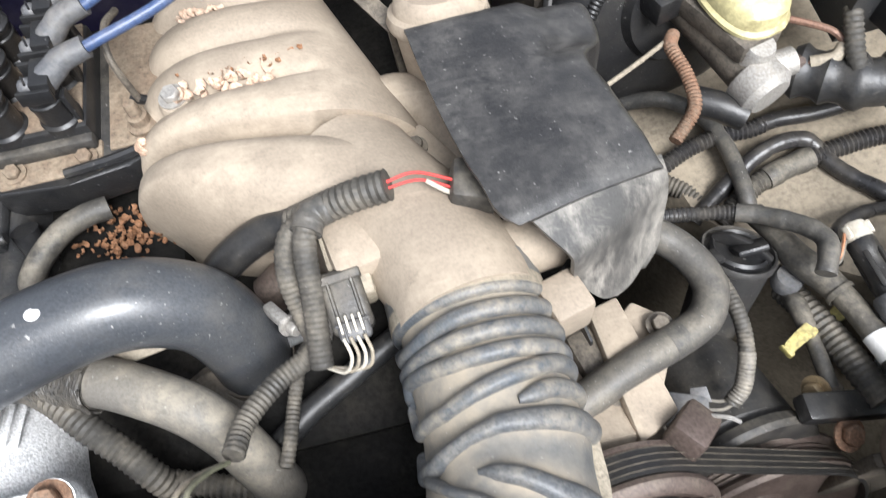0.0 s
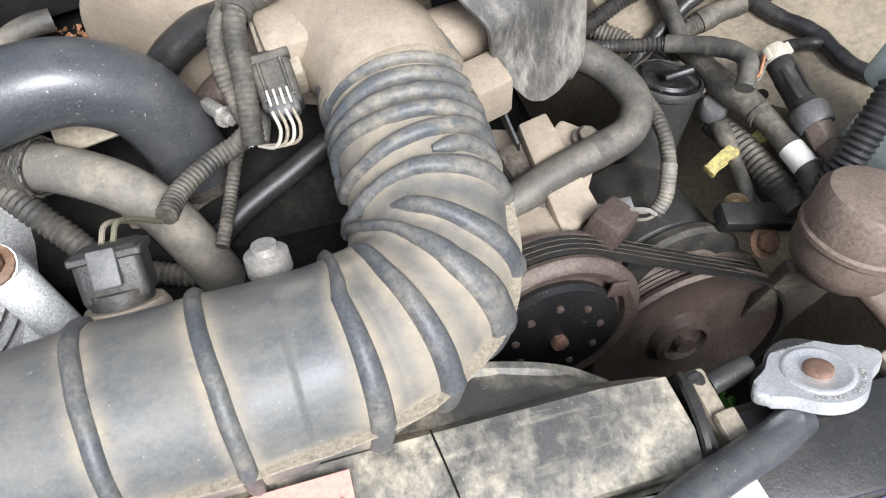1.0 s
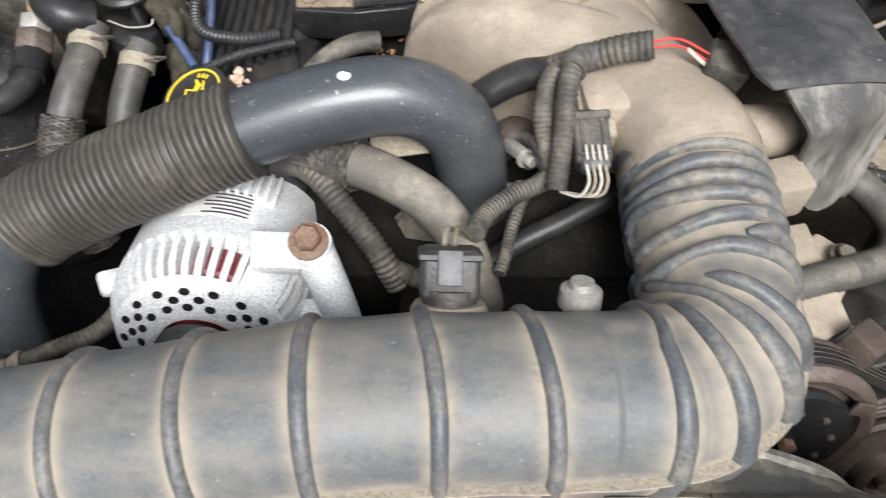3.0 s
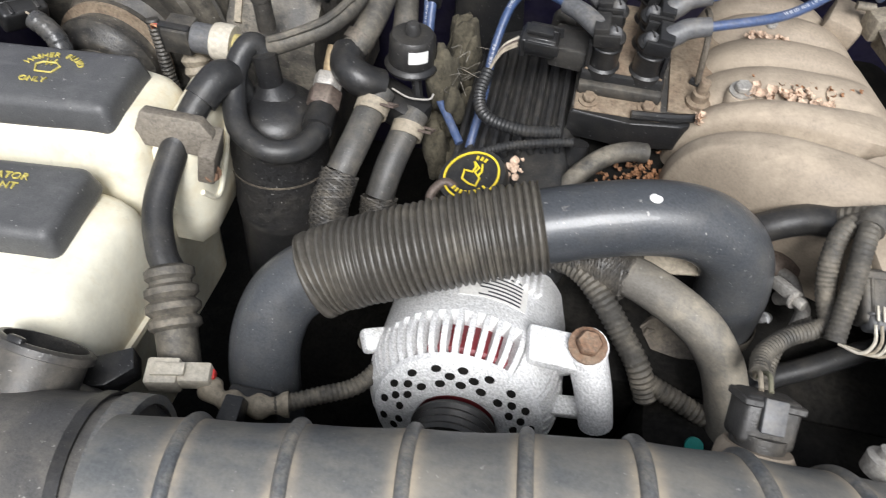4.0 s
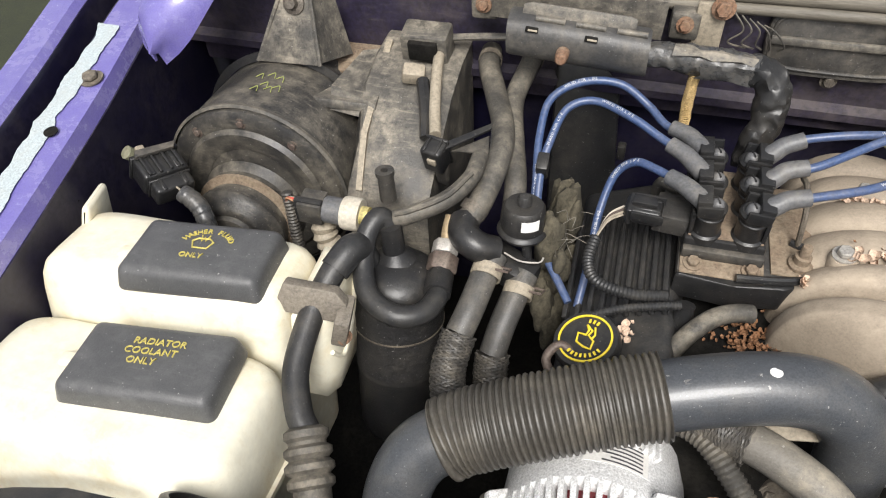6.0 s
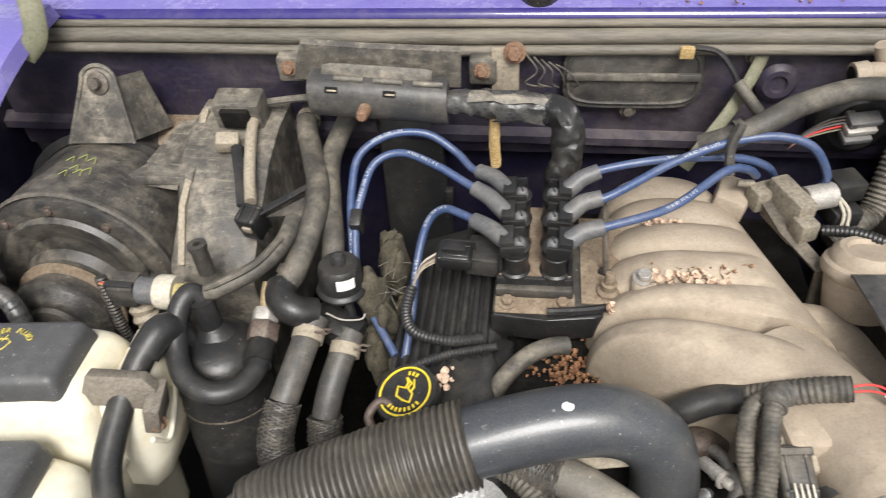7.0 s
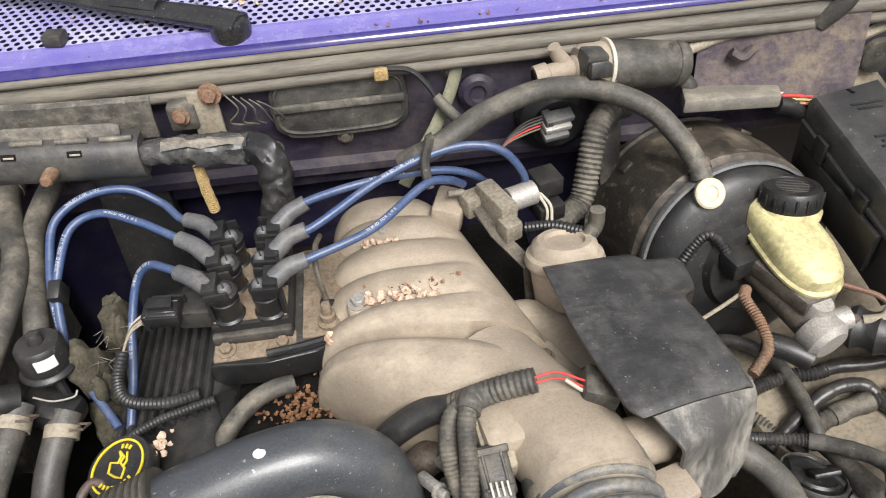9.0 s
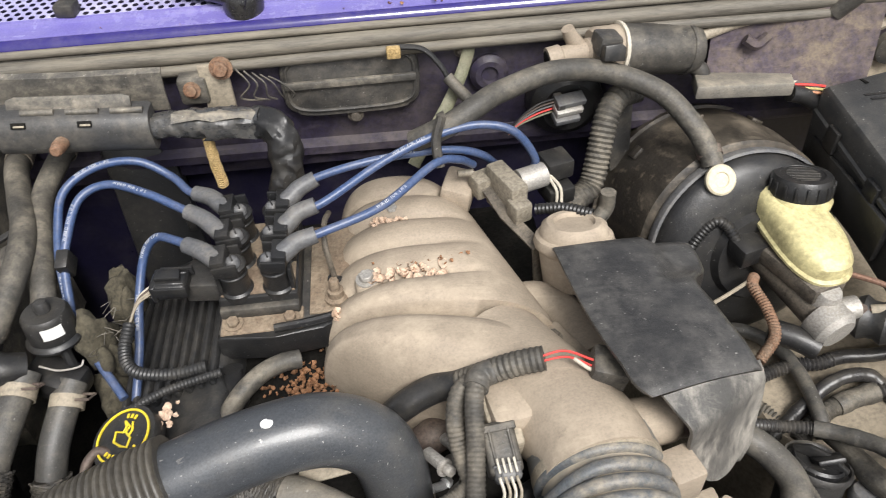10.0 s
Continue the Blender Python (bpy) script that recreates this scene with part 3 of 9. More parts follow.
def wing(side):
    """A flat ledge with a raised outer wing edge and the inner panel below."""
    s = -1 if side == "left" else 1
    w = thing("wing_" + side, (s * 0.76, 0.35, 0.98), "scratched purple painted inner wing ledge with bare worn paint" if s < 0 else "purple painted inner wing covered in brown dust", "wing", kind="structure")
    inn = [(s * abs(x), y, z) for x, y, z in LEDGE]
    out = [(x + s * 0.042, y, z + 0.002) for x, y, z in inn]
    lip = [(x - s * 0.004, y, z - 0.018) for x, y, z in inn]
    drop_ = [(x + s * 0.046, y, z - 0.030) for x, y, z in inn]
    sole = [(x + s * 0.062, y, z - 0.032) for x, y, z in inn]
    rise = [(x + s * 0.068, y, z + 0.016) for x, y, z in inn]
    crown = [(x + s * 0.074, y, z + 0.025) for x, y, z in inn]
    outer = [(x + s * 0.108, y, z + 0.022) for x, y, z in inn]
    low = [(x + s * 0.135, y, z - 0.10) for x, y, z in inn]
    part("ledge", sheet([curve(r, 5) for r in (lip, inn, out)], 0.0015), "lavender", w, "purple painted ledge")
    # recess shade of the gutter is painted in with the darkened purple
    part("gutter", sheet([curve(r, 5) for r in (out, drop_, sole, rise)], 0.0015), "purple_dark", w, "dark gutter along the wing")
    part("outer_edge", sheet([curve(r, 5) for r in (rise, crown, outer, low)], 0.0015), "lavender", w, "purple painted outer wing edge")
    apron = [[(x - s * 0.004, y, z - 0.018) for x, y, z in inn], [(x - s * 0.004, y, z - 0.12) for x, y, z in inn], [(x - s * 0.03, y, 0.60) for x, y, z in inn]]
    # left apron carries painted shade, right apron plain dusty panel colour
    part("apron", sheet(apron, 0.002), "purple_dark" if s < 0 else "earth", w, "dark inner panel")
    return w


wing_l, wing_r = wing("left"), wing("right")

# wheelhouse shelf of the far side, dusty
INNER = {-0.05: 0.60, 0.15: 0.59, 0.24: 0.54, 0.30: 0.47, 0.35: 0.44, 0.55: 0.42, 0.72: 0.42}
bm = sheet([[(0.735, y, 0.93) for y in INNER], [(0.66, y, 0.868) for y in INNER], [(max(0.56, INNER[y] + 0.02), y, 0.838) for y in INNER],
            [(INNER[y] + 0.006, y, 0.810 + 0.25 * (INNER[y] - 0.45)) for y in INNER], [(INNER[y], y, 0.785) for y in INNER], [(INNER[y], y, 0.55) for y in INNER]], 0.003)
solo("wheelhouse", bm, "earth", "dust-covered sheet-metal wheelhouse panel", "body panel", kind="structure")
# added tray, coloured like deep shade, closes the space under the engine
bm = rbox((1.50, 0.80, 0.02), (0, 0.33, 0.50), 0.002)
solo("undertray", bm, "dark", "added near-black tray closing the space below the engine", "undertray", kind="structure")
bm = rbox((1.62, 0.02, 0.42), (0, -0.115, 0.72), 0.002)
solo("front_panel", bm, "purple_dark", "purple front panel carrying the radiator, colour darkened for shade", "body panel", kind="structure")

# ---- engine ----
# block and cover coloured as the shade between hoses, not as bare iron
block = thing("engine_block", (0.08, 0.42, 0.55), "iron engine block deep under the intake, near-black for shade", "engine block")
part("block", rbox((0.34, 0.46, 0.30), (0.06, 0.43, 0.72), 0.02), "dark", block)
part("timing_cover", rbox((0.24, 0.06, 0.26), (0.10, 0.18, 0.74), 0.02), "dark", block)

# intake manifold: a loaf of curved runners
def manifold():
    th = thing("intake_manifold", (0.08, 0.45, 0.90), "tan dust-covered cast aluminium intake manifold with curved runners", "intake manifold")
    bm = bmesh.new()
    rings, n, ny = [], 40, 90
    lobes = [0.296, 0.392, 0.440, 0.487, 0.530, 0.572, 0.612]
    for j in range(ny + 1):
        y = 0.296 + 0.316 * j / ny
        u = j / ny
        k = max(i for i in range(len(lobes) - 1) if lobes[i] <= y + 1e-6)
        f = (y - lobes[k]) / (lobes[k + 1] - lobes[k])
        crest = (max(0.0, 1 - (2 * f - 1) ** 2)) ** 0.45
        if k == 0:
            crest = (max(0.0, 1 - max(0.0, (f - 0.55) / 0.45) ** 2.6)) ** 0.6 * (max(0.0, 1 - max(0.0, (0.45 - f) / 0.45) ** 2.2)) ** 0.55
        xl = -0.022 + 0.035 * max(0, (u - 0.45)) + (0.03 * max(0, 1 - f / 0.35) if k == 0 else 0)
        xr = float(np.interp(u, (0.0, 0.2, 0.35, 0.5, 0.66, 0.88, 1.0), (0.192, 0.211, 0.202, 0.186, 0.169, 0.146, 0.122)))
        top = 0.996 - 0.030 * u
        drop = 0.016 if k else 0.055
        skew = max(0.02, 0.46 - 3.3 * (y - 0.296)) if y < 0.43 else 0.02
        ring_ = []
        for i in range(n):
            a = math.pi * (1 - i / (n - 1))
            c, s = math.cos(a), math.sin(a)
            c = math.copysign(abs(c) ** 0.85, c)
            s = abs(s) ** 0.62
            x = (xl + xr) / 2 + (xr - xl) / 2 * c
            left = max(0.0, min(1.0, (0.145 - x) / 0.05))
            low = drop * (1 - crest) * (left if k else 1)
            z = 0.865 + (top - 0.865) * s - low * (0.4 + 0.6 * s)
            x += 0.010 * (1 - crest) * (1 - s) * (1 if c < 0 else 0)
            ring_.append((x, y + skew * ((0.145 - x) if x < 0.145 else 0.35 * (0.145 - x)), z))
        ring_ += [(xr, y, 0.84), (xl + 0.01, y, 0.84)]
        rings.append(ring(bm, ring_))
    skin(bm, rings)
    part("plenum", bm, "cast", th, smooth=60)
    neck = sweep([(0.135, 0.375, 0.925), (0.152, 0.342, 0.934), (0.174, 0.305, 0.942), (0.190, 0.268, 0.948), (0.194, 0.240, 0.948)], 0.05, 28, 8, rad=lambda s, u: 0.054 - 0.007 * min(1, u * 1.6))
    part("throttle_neck", neck, "cast", th)
    for x, y, z, r, h in ((0.031, 0.446, 0.945, 0.013, 0.026), (0.060, 0.545, 0.945, 0.011, 0.02)):
        boss = lathe([(0, 0), (r * 1.15, 0), (r, h * 0.9), (r * 0.85, h), (0, h)], axis((x, y, z), (-0.1, -0.05, 1)), 18)
        b = part("boss", boss, "cast", th)
        part("bolt", bolt(axis((x - 0.003, y, z + h), (-0.1, -0.05, 1)), r * 0.55, 0.006), "alu_dull", b)
    part("side_port", rbox((0.034, 0.045, 0.03), pose(0.130, 0.582, 0.955, 0, 8, -20), 0.005), "cast", th)
    return th


manifold()

# dusty throttle elbow housing under the black shield
th = thing("throttle_valve", (0.215, 0.40, 0.93), "dusty cast throttle housing with bolted flange beside the manifold", "throttle valve")
part("housing", sweep([(0.155, 0.43, 0.920), (0.185, 0.438, 0.922), (0.210, 0.42, 0.918), (0.225, 0.36, 0.922)], 0.022, 20), "cast", th)
part("flange", rbox((0.040, 0.09, 0.03), pose(0.200, 0.350, 0.928, 0, 0, 28), 0.005), "cast", th)
part("bolt", bolt(axis((0.188, 0.375, 0.944), (0, 0, 1)), 0.006, 0.006), "steel", th)
part("side_cylinder", lathe([(0, 0), (0.02, 0), (0.02, 0.035), (0.017, 0.04), (0, 0.04)], axis((0.222, 0.272, 0.955), (1, 0.1, 0)), 20), "cast", th)
part("end_plug", lathe([(0, 0), (0.017, 0), (0.018, 0.003), (0.018, 0.018), (0.015, 0.021), (0, 0.021)], axis((0.262, 0.276, 0.955), (1, 0.1, 0)), 20), "rust_brown", th)
part("lug", rbox((0.028, 0.03, 0.036), pose(0.252, 0.232, 0.945, 0, 0, 15), 0.004), "cast", th)

# ---- intake duct: tube with an elbow ----
DUCT = [(0.194, 0.262, 0.948), (0.194, 0.200, 0.946), (0.191, 0.150, 0.947), (0.176, 0.105, 0.953), (0.140, 0.081, 0.960), (0.090, 0.073, 0.966), (0.0, 0.069, 0.968), (-0.07, 0.064, 0.962), (-0.13, 0.058, 0.950), (-0.20, 0.050, 0.938), (-0.27, 0.040, 0.931), (-0.345, 0.030, 0.926)]
duct = thing("air_intake_duct", (0.05, 0.07, 0.92), "grey rubber air intake duct with raised ribs and tan dust", "air duct")
dline = even(curve(DUCT, 12), 0.002)
dfr = frames(dline)


def duct_r(s):
    return 0.0485 + 0.003 * min(1.0, max(0.0, (s - 0.10) / 0.1))



# ribs: length along the duct, (angle, shift) bends of the rib round the tube, first and last angle, half width, height
RIBS = [(0.0205, (), -180, 180, 0.0045, 0.0030), (0.0320, ((110, 0.002), (150, 0.007)), -180, 180, 0.0056, 0.0042), (0.0450, ((120, 0.002), (160, 0.003)), -180, 180, 0.0056, 0.0044), (0.0590, ((120, 0.0015), (168, -0.004)), -180, 180, 0.0056, 0.0044),
        (0.0755, ((45, -0.005), (80, 0.0), (105, 0.004), (135, 0.010)), -180, 180, 0.0058, 0.0044), (0.0880, ((60, -0.002), (85, 0.003)), -70, 84, 0.0056, 0.0040), (0.1030, ((70, 0.0), (100, 0.0), (120, 0.005), (150, 0.016)), -180, 180, 0.0066, 0.0046),
        (0.1420, ((35, 0.002), (67, 0.0), (92, -0.006), (114, -0.010)), -70, 116, 0.0058, 0.0046), (0.1650, ((66, 0.0), (98, -0.005), (130, -0.019), (170, -0.045)), -180, 172, 0.0062, 0.0046), (0.1920, ((57, 0.001), (92, 0.001), (128, -0.004)), -70, 130, 0.0052, 0.0044),
        (0.2220, ((90, 0.0), (110, -0.006), (145, -0.017)), -180, 180, 0.0046, 0.0040), (0.2820, ((20, -0.003), (60, -0.001), (90, 0.002), (130, 0.005)), -180, 180, 0.0046, 0.0038), (0.3370, ((55, -0.002), (85, 0.0), (120, 0.004)), -180, 180, 0.0046, 0.0038),
        (0.3970, (), -180, 180, 0.0046, 0.0038), (0.4540, (), -180, 180, 0.0046, 0.0038), (0.5200, (), -180, 180, 0.0046, 0.0038), (0.5880, (), -180, 180, 0.0046, 0.0038), (0.6500, (), -180, 180, 0.0046, 0.0038)]
SEAM = 8.0


def rib_s(rib, deg):
    """Where along the duct a rib runs at an angle round it."""
    if not rib[1]:
        return rib[0]
    return rib[0] + float(np.interp(deg, [a for a, d in rib[1]], [d for a, d in rib[1]]))


def duct_at(s, deg, r):
    i = max(0.0, min(len(dline) - 1.001, s / 0.002))
    k = int(i)
    c = dline[k].lerp(dline[k + 1], i - k)
    x, y, t = dfr[k]
    a = radians(deg)
    return c + (x * math.cos(a) + y * math.sin(a)) * r


def duct_skin(name, s0, s1, mat, label=""):
    """The wall between the ribs: slightly hollow panels, with the dust that gathers beside ribs and seam kept as a value."""
    n, seg = int((s1 - s0) / 0.0015), 72
    bm = bmesh.new()
    lay = bm.verts.layers.float.new("dust")
    rings = []
    for j in range(n + 1):
        s = s0 + (s1 - s0) * j / n
        row = []
        for k in range(seg):
            deg = -180 + 360 * k / seg
            gaps = sorted((s - rib_s(r, deg), r) for r in RIBS if r[2] <= deg <= r[3])
            below = [g for g, r in gaps if g >= 0]
            above = [-g for g, r in gaps if g < 0]
            lo, hi = (min(below) if below else 0.05), (min(above) if above else 0.05)
            near, span = min(lo, hi), lo + hi
            f = lo / max(span, 1e-6)
            bent = 0.08 < s < 0.25
            dip = (0.0026 if bent and abs(deg) < 110 else 0.0012) * math.sin(math.pi * f) if span > 0.02 else 0.0022
            v = bm.verts.new(duct_at(s, deg, duct_r(s) - dip))
            lee = math.exp(-((near - 0.004) / (0.0048 if s > 0.21 else 0.008)) ** 2) if near > 0.004 else 1.0
            gap = abs((deg - SEAM + 180) % 360 - 180)
            lee = max(lee, 0.9 * math.exp(-(gap / 5.0) ** 2)) if s > 0.15 else lee
            inner = max(0.0, min(1.0, (deg - 75) / 60)) * max(0.0, 1 - abs(s - 0.15) / 0.08)
            v[lay] = max(lee, inner, 0.85 if s < 0.105 else 0.0)
            row.append(v)
        rings.append(row)
    skin(bm, rings, caps=False)
    return part(name, bm, mat, duct, label, smooth=60)


duct_skin("elbow", 0.0, 0.246, "duct", "tan-dusted ribbed elbow")
duct_skin("tube", 0.246, 0.002 * (len(dline) - 1), "duct")
for rib in RIBS:
    bm = bmesh.new()
    lo, hi, w, h = rib[2:]
    closed = hi - lo >= 359
    n = max(8, int((hi - lo) / 5))
    rings = []
    for k in range(n if closed else n + 1):
        deg = lo + (hi - lo) * k / n
        edge = 1.0 if closed else min(1.0, 0.12 + (hi - deg) / 14.0)
        tip = 0.0035 * math.exp(-((deg - SEAM) / 3.0) ** 2) if rib[0] > 0.09 else 0.0
        s = rib_s(rib, deg)
        rings.append(ring(bm, [duct_at(s + w * (0.35 + 0.65 * edge) * math.cos(b), deg, duct_r(s) - 0.0022 + (h * edge + tip + 0.002) * math.sin(b) ** 0.8) for b in (math.pi * q / 8 for q in range(9))]))
    skin(bm, rings, caps=not closed, closed=closed)
    part("rib", bm, "bellow" if rib[0] < 0.1 else "rib", duct, smooth=60)
bm = bmesh.new()
rings = []
for j in range(170):
    s = 0.10 + 0.0032 * j
    lip = 0.0040 + 0.0004 * math.sin(s * 160)
    rings.append(ring(bm, [duct_at(s, SEAM - 1.0, duct_r(s) - 0.004), duct_at(s, SEAM - 0.7, duct_r(s) + lip), duct_at(s, SEAM + 0.7, duct_r(s) + lip), duct_at(s, SEAM + 1.0, duct_r(s) - 0.004)]))
skin(bm, rings)
part("moulding_seam", bm, "dustline", duct, "thin dusty moulding seam")
part("collar", ring_band((0.194, 0.258, 0.948), (0, 1, 0.02), 0.0480, 0.016, 0.003), "duct", duct)
part("clamp_band", ring_band((0.194, 0.246, 0.948), (0, 1, 0.02), 0.0492, 0.009, 0.0022), "tan", duct, "dusty metal hose clamp")

# ---- black shield over the throttle ----
shield = thing("heat_shield", (0.27, 0.34, 0.95), "scuffed black plastic shield with a bent-down front flap over the throttle", "cover")
L = [(0.198, 0.437, 0.995), (0.1985, 0.432, 0.998), (0.2005, 0.400, 1.002), (0.2030, 0.369, 1.005), (0.206, 0.340, 1.009), (0.211, 0.305, 1.0145), (0.215, 0.288, 1.0168), (0.2175, 0.270, 1.0190), (0.2225, 0.2600, 1.0192), (0.2290, 0.2560, 1.0155)]
R = [(0.320, 0.440, 0.992), (0.324, 0.432, 0.994), (0.322, 0.400, 0.996), (0.304, 0.380, 0.999), (0.309, 0.350, 1.001), (0.313, 0.322, 1.003), (0.3160, 0.306, 1.0035), (0.3175, 0.296, 1.0020), (0.3200, 0.288, 0.9985), (0.3235, 0.2840, 0.9930)]
FS = (0, 0.03, 0.12, 0.3, 0.5, 0.66, 0.78, 0.88, 0.95, 1.0)
rows, drop = [], []
for i, (a, b) in enumerate(zip(L, R)):
    a, b = V(a), V(b)
    sag = 0.009 if i < 3 else 0.0
    row = [a.lerp(b, f) + V((0, 0, 0.003 * math.sin(math.pi * f) - (sag if f > 0.74 else 0.0))) for f in FS]
    e = row[-1]
    row += [e + V((0.0035, 0.0005, -0.0012)), e + V((0.0062, 0.001, -0.0042)), e + V((0.0075, 0.002, -0.0090))]
    rows.append(row)
    d = 0.030 if i < 4 else 0.022
    drop.append([row[-1] + V((0, 0, 0.0003)), row[-1] + V((0.0012, 0.001, -0.008)), row[-1] + V((0.0020, 0.002, -d))])
cols = [curve(c, 3) for c in zip(*rows)]
part("top", sheet([list(r) for r in zip(*cols)], 0.003), "cover", shield, smooth=85)
part("side", sheet([list(r) for r in zip(*[curve(c, 3) for c in zip(*drop)])], 0.003), "cover", shield, smooth=85)
flap = []
FT = [(0.2370, 0.2575, 1.0135), (0.2460, 0.2495, 1.0035), (0.2565, 0.2400, 0.9915), (0.2590, 0.2400, 0.9710), (0.2630, 0.2420, 0.9520), (0.2740, 0.2440, 0.9280), (0.2890, 0.2460, 0.9020), (0.3020, 0.2500, 0.8910)]
FR = [(0.3235, 0.2832, 0.9920), (0.3265, 0.2800, 0.9830), (0.3285, 0.2795, 0.9730), (0.3320, 0.2800, 0.9550), (0.3345, 0.2810, 0.9380), (0.3370, 0.2800, 0.9120), (0.3375, 0.2770, 0.8930), (0.3270, 0.2680, 0.8840)]
for i, (a, b) in enumerate(zip(FT, FR)):
    a, b = V(a), V(b)
    up, out = (0.0035, 0.0) if i == 0 else (0.001 if i == 1 else 0.0, -0.002)
    flap.append([a.lerp(b, f) + V((0, out * math.sin(math.pi * f), up * math.sin(math.pi * f))) for f in (0, 0.2, 0.4, 0.6, 0.8, 0.93, 1.0)] + [b + V((0.004, 0.0006, -0.0008)), b + V((0.0065, 0.004, -0.0015)), b + V((0.0075, 0.012, -0.002))])
part("flap", sheet([list(r) for r in zip(*[curve(c, 3) for c in zip(*flap)])], 0.003), "flap", shield, "dust-smeared front flap", smooth=85)

# ---- ignition coil pack ----
coil = thing("coil_pack", (-0.073, 0.48, 0.955), "dusty black ignition coil pack with six towers on a bracket", "coil pack")
bracket = thing("coil_bracket", (-0.05, 0.46, 0.93), "black steel coil bracket tray with rust-brown dust and a stud", "bracket")
out = [(-0.112, 0.420), (-0.060, 0.417), (-0.020, 0.422), (0.010, 0.432), (0.020, 0.448), (0.012, 0.463), (-0.010, 0.474), (-0.014, 0.545), (-0.110, 0.548)]
part("tray", prism(out, 0.012, (0, 0, 0.934), 0.003), "plastic_dusty", bracket)
part("rim", sweep([(x, y, 0.950) for x, y in out[1:7]], 0.004, 8, 6), "plastic", bracket)
part("front_wall", prism([(-0.114, 0.414), (-0.06, 0.411), (-0.016, 0.416), (0.008, 0.428), (0.002, 0.434), (-0.02, 0.424), (-0.06, 0.419), (-0.110, 0.422)], 0.030, (0, 0, 0.915), 0.003), "plastic", bracket)
part("dust_floor", rbox((0.045, 0.12, 0.003), (-0.006, 0.492, 0.947), 0.001), "brown_dust", bracket, "rust-brown dusty floor of the tray")
stud = part("stud", lathe([(0, 0), (0.011, 0), (0.011, 0.004), (0.0075, 0.006), (0.0075, 0.013), (0.0050, 0.014), (0.0048, 0.024), (0.004, 0.026), (0, 0.026)], axis((-0.003, 0.447, 0.948), (0, 0, 1)), 18), "brown_dust", bracket, "dusty stud with nut")
part("back_rail", sweep([(-0.004, 0.470, 0.947), (-0.008, 0.476, 0.990), (-0.008, 0.50, 0.998), (-0.006, 0.53, 0.985)], 0.0028, 8), "steel", bracket)
part("body", rbox((0.074, 0.104, 0.030), (-0.073, 0.494, 0.952), 0.004), "plastic", coil)
part("top_plate", rbox((0.068, 0.098, 0.003), (-0.073, 0.495, 0.9672), 0.0012), "brown_dust", coil, "dust-covered top of the coil body")
part("front_flange", rbox((0.076, 0.026, 0.006), pose(-0.072, 0.431, 0.9445, 4, 0, 0), 0.002), "brown_dust", coil, "rust-dusted mounting flange")
part("front_step", rbox((0.074, 0.010, 0.012), (-0.073, 0.440, 0.953), 0.003), "plastic_dusty", coil)
for x in (-0.098, -0.046):
    part("bolt", bolt(axis((x, 0.429, 0.948), (0, -0.1, 1)), 0.0060, 0.005), "brown_dust", coil, "rusty flange bolt")
part("plug_block", rbox((0.034, 0.036, 0.022), pose(-0.122, 0.470, 0.968, 0, 0, -6), 0.003), "plastic_dusty", coil)
TOWERS = [(x, y) for x in (-0.092, -0.054) for y in (0.455, 0.491, 0.527)]
WIRES = {
    0: [(-0.118, 0.470, 1.006), (-0.145, 0.490, 1.004), (-0.165, 0.502, 0.999), (-0.182, 0.500, 0.980), (-0.191, 0.472, 0.950), (-0.193, 0.432, 0.920), (-0.197, 0.395, 0.895)],
    1: [(-0.120, 0.510, 1.010), (-0.146, 0.527, 1.014), (-0.174, 0.541, 1.022), (-0.212, 0.556, 1.026), (-0.239, 0.545, 1.020), (-0.250, 0.514, 1.000), (-0.254, 0.492, 0.980), (-0.252, 0.46, 0.945)],
    2: [(-0.118, 0.546, 1.006), (-0.140, 0.558, 1.006), (-0.159, 0.578, 1.012), (-0.190, 0.587, 1.028), (-0.228, 0.581, 1.030), (-0.257, 0.560, 1.020), (-0.262, 0.528, 1.000), (-0.258, 0.490, 0.975), (-0.250, 0.456, 0.930), (-0.206, 0.395, 0.900)],
    3: [(-0.030, 0.462, 1.012), (-0.004, 0.468, 1.016), (0.050, 0.490, 1.021), (0.102, 0.533, 1.030), (0.128, 0.552, 1.018), (0.145, 0.572, 0.995)],
    4: [(-0.030, 0.500, 1.014), (-0.004, 0.505, 1.020), (0.054, 0.538, 1.035), (0.105, 0.556, 1.046), (0.149, 0.562, 1.050), (0.184, 0.560, 1.040), (0.207, 0.562, 1.005), (0.207, 0.570, 0.98)],
    5: [(-0.030, 0.538, 1.013), (-0.010, 0.544, 1.020), (0.038, 0.552, 1.026), (0.095, 0.565, 1.022), (0.130, 0.571, 1.016), (0.156, 0.580, 1.000), (0.175, 0.60, 0.97)],
}
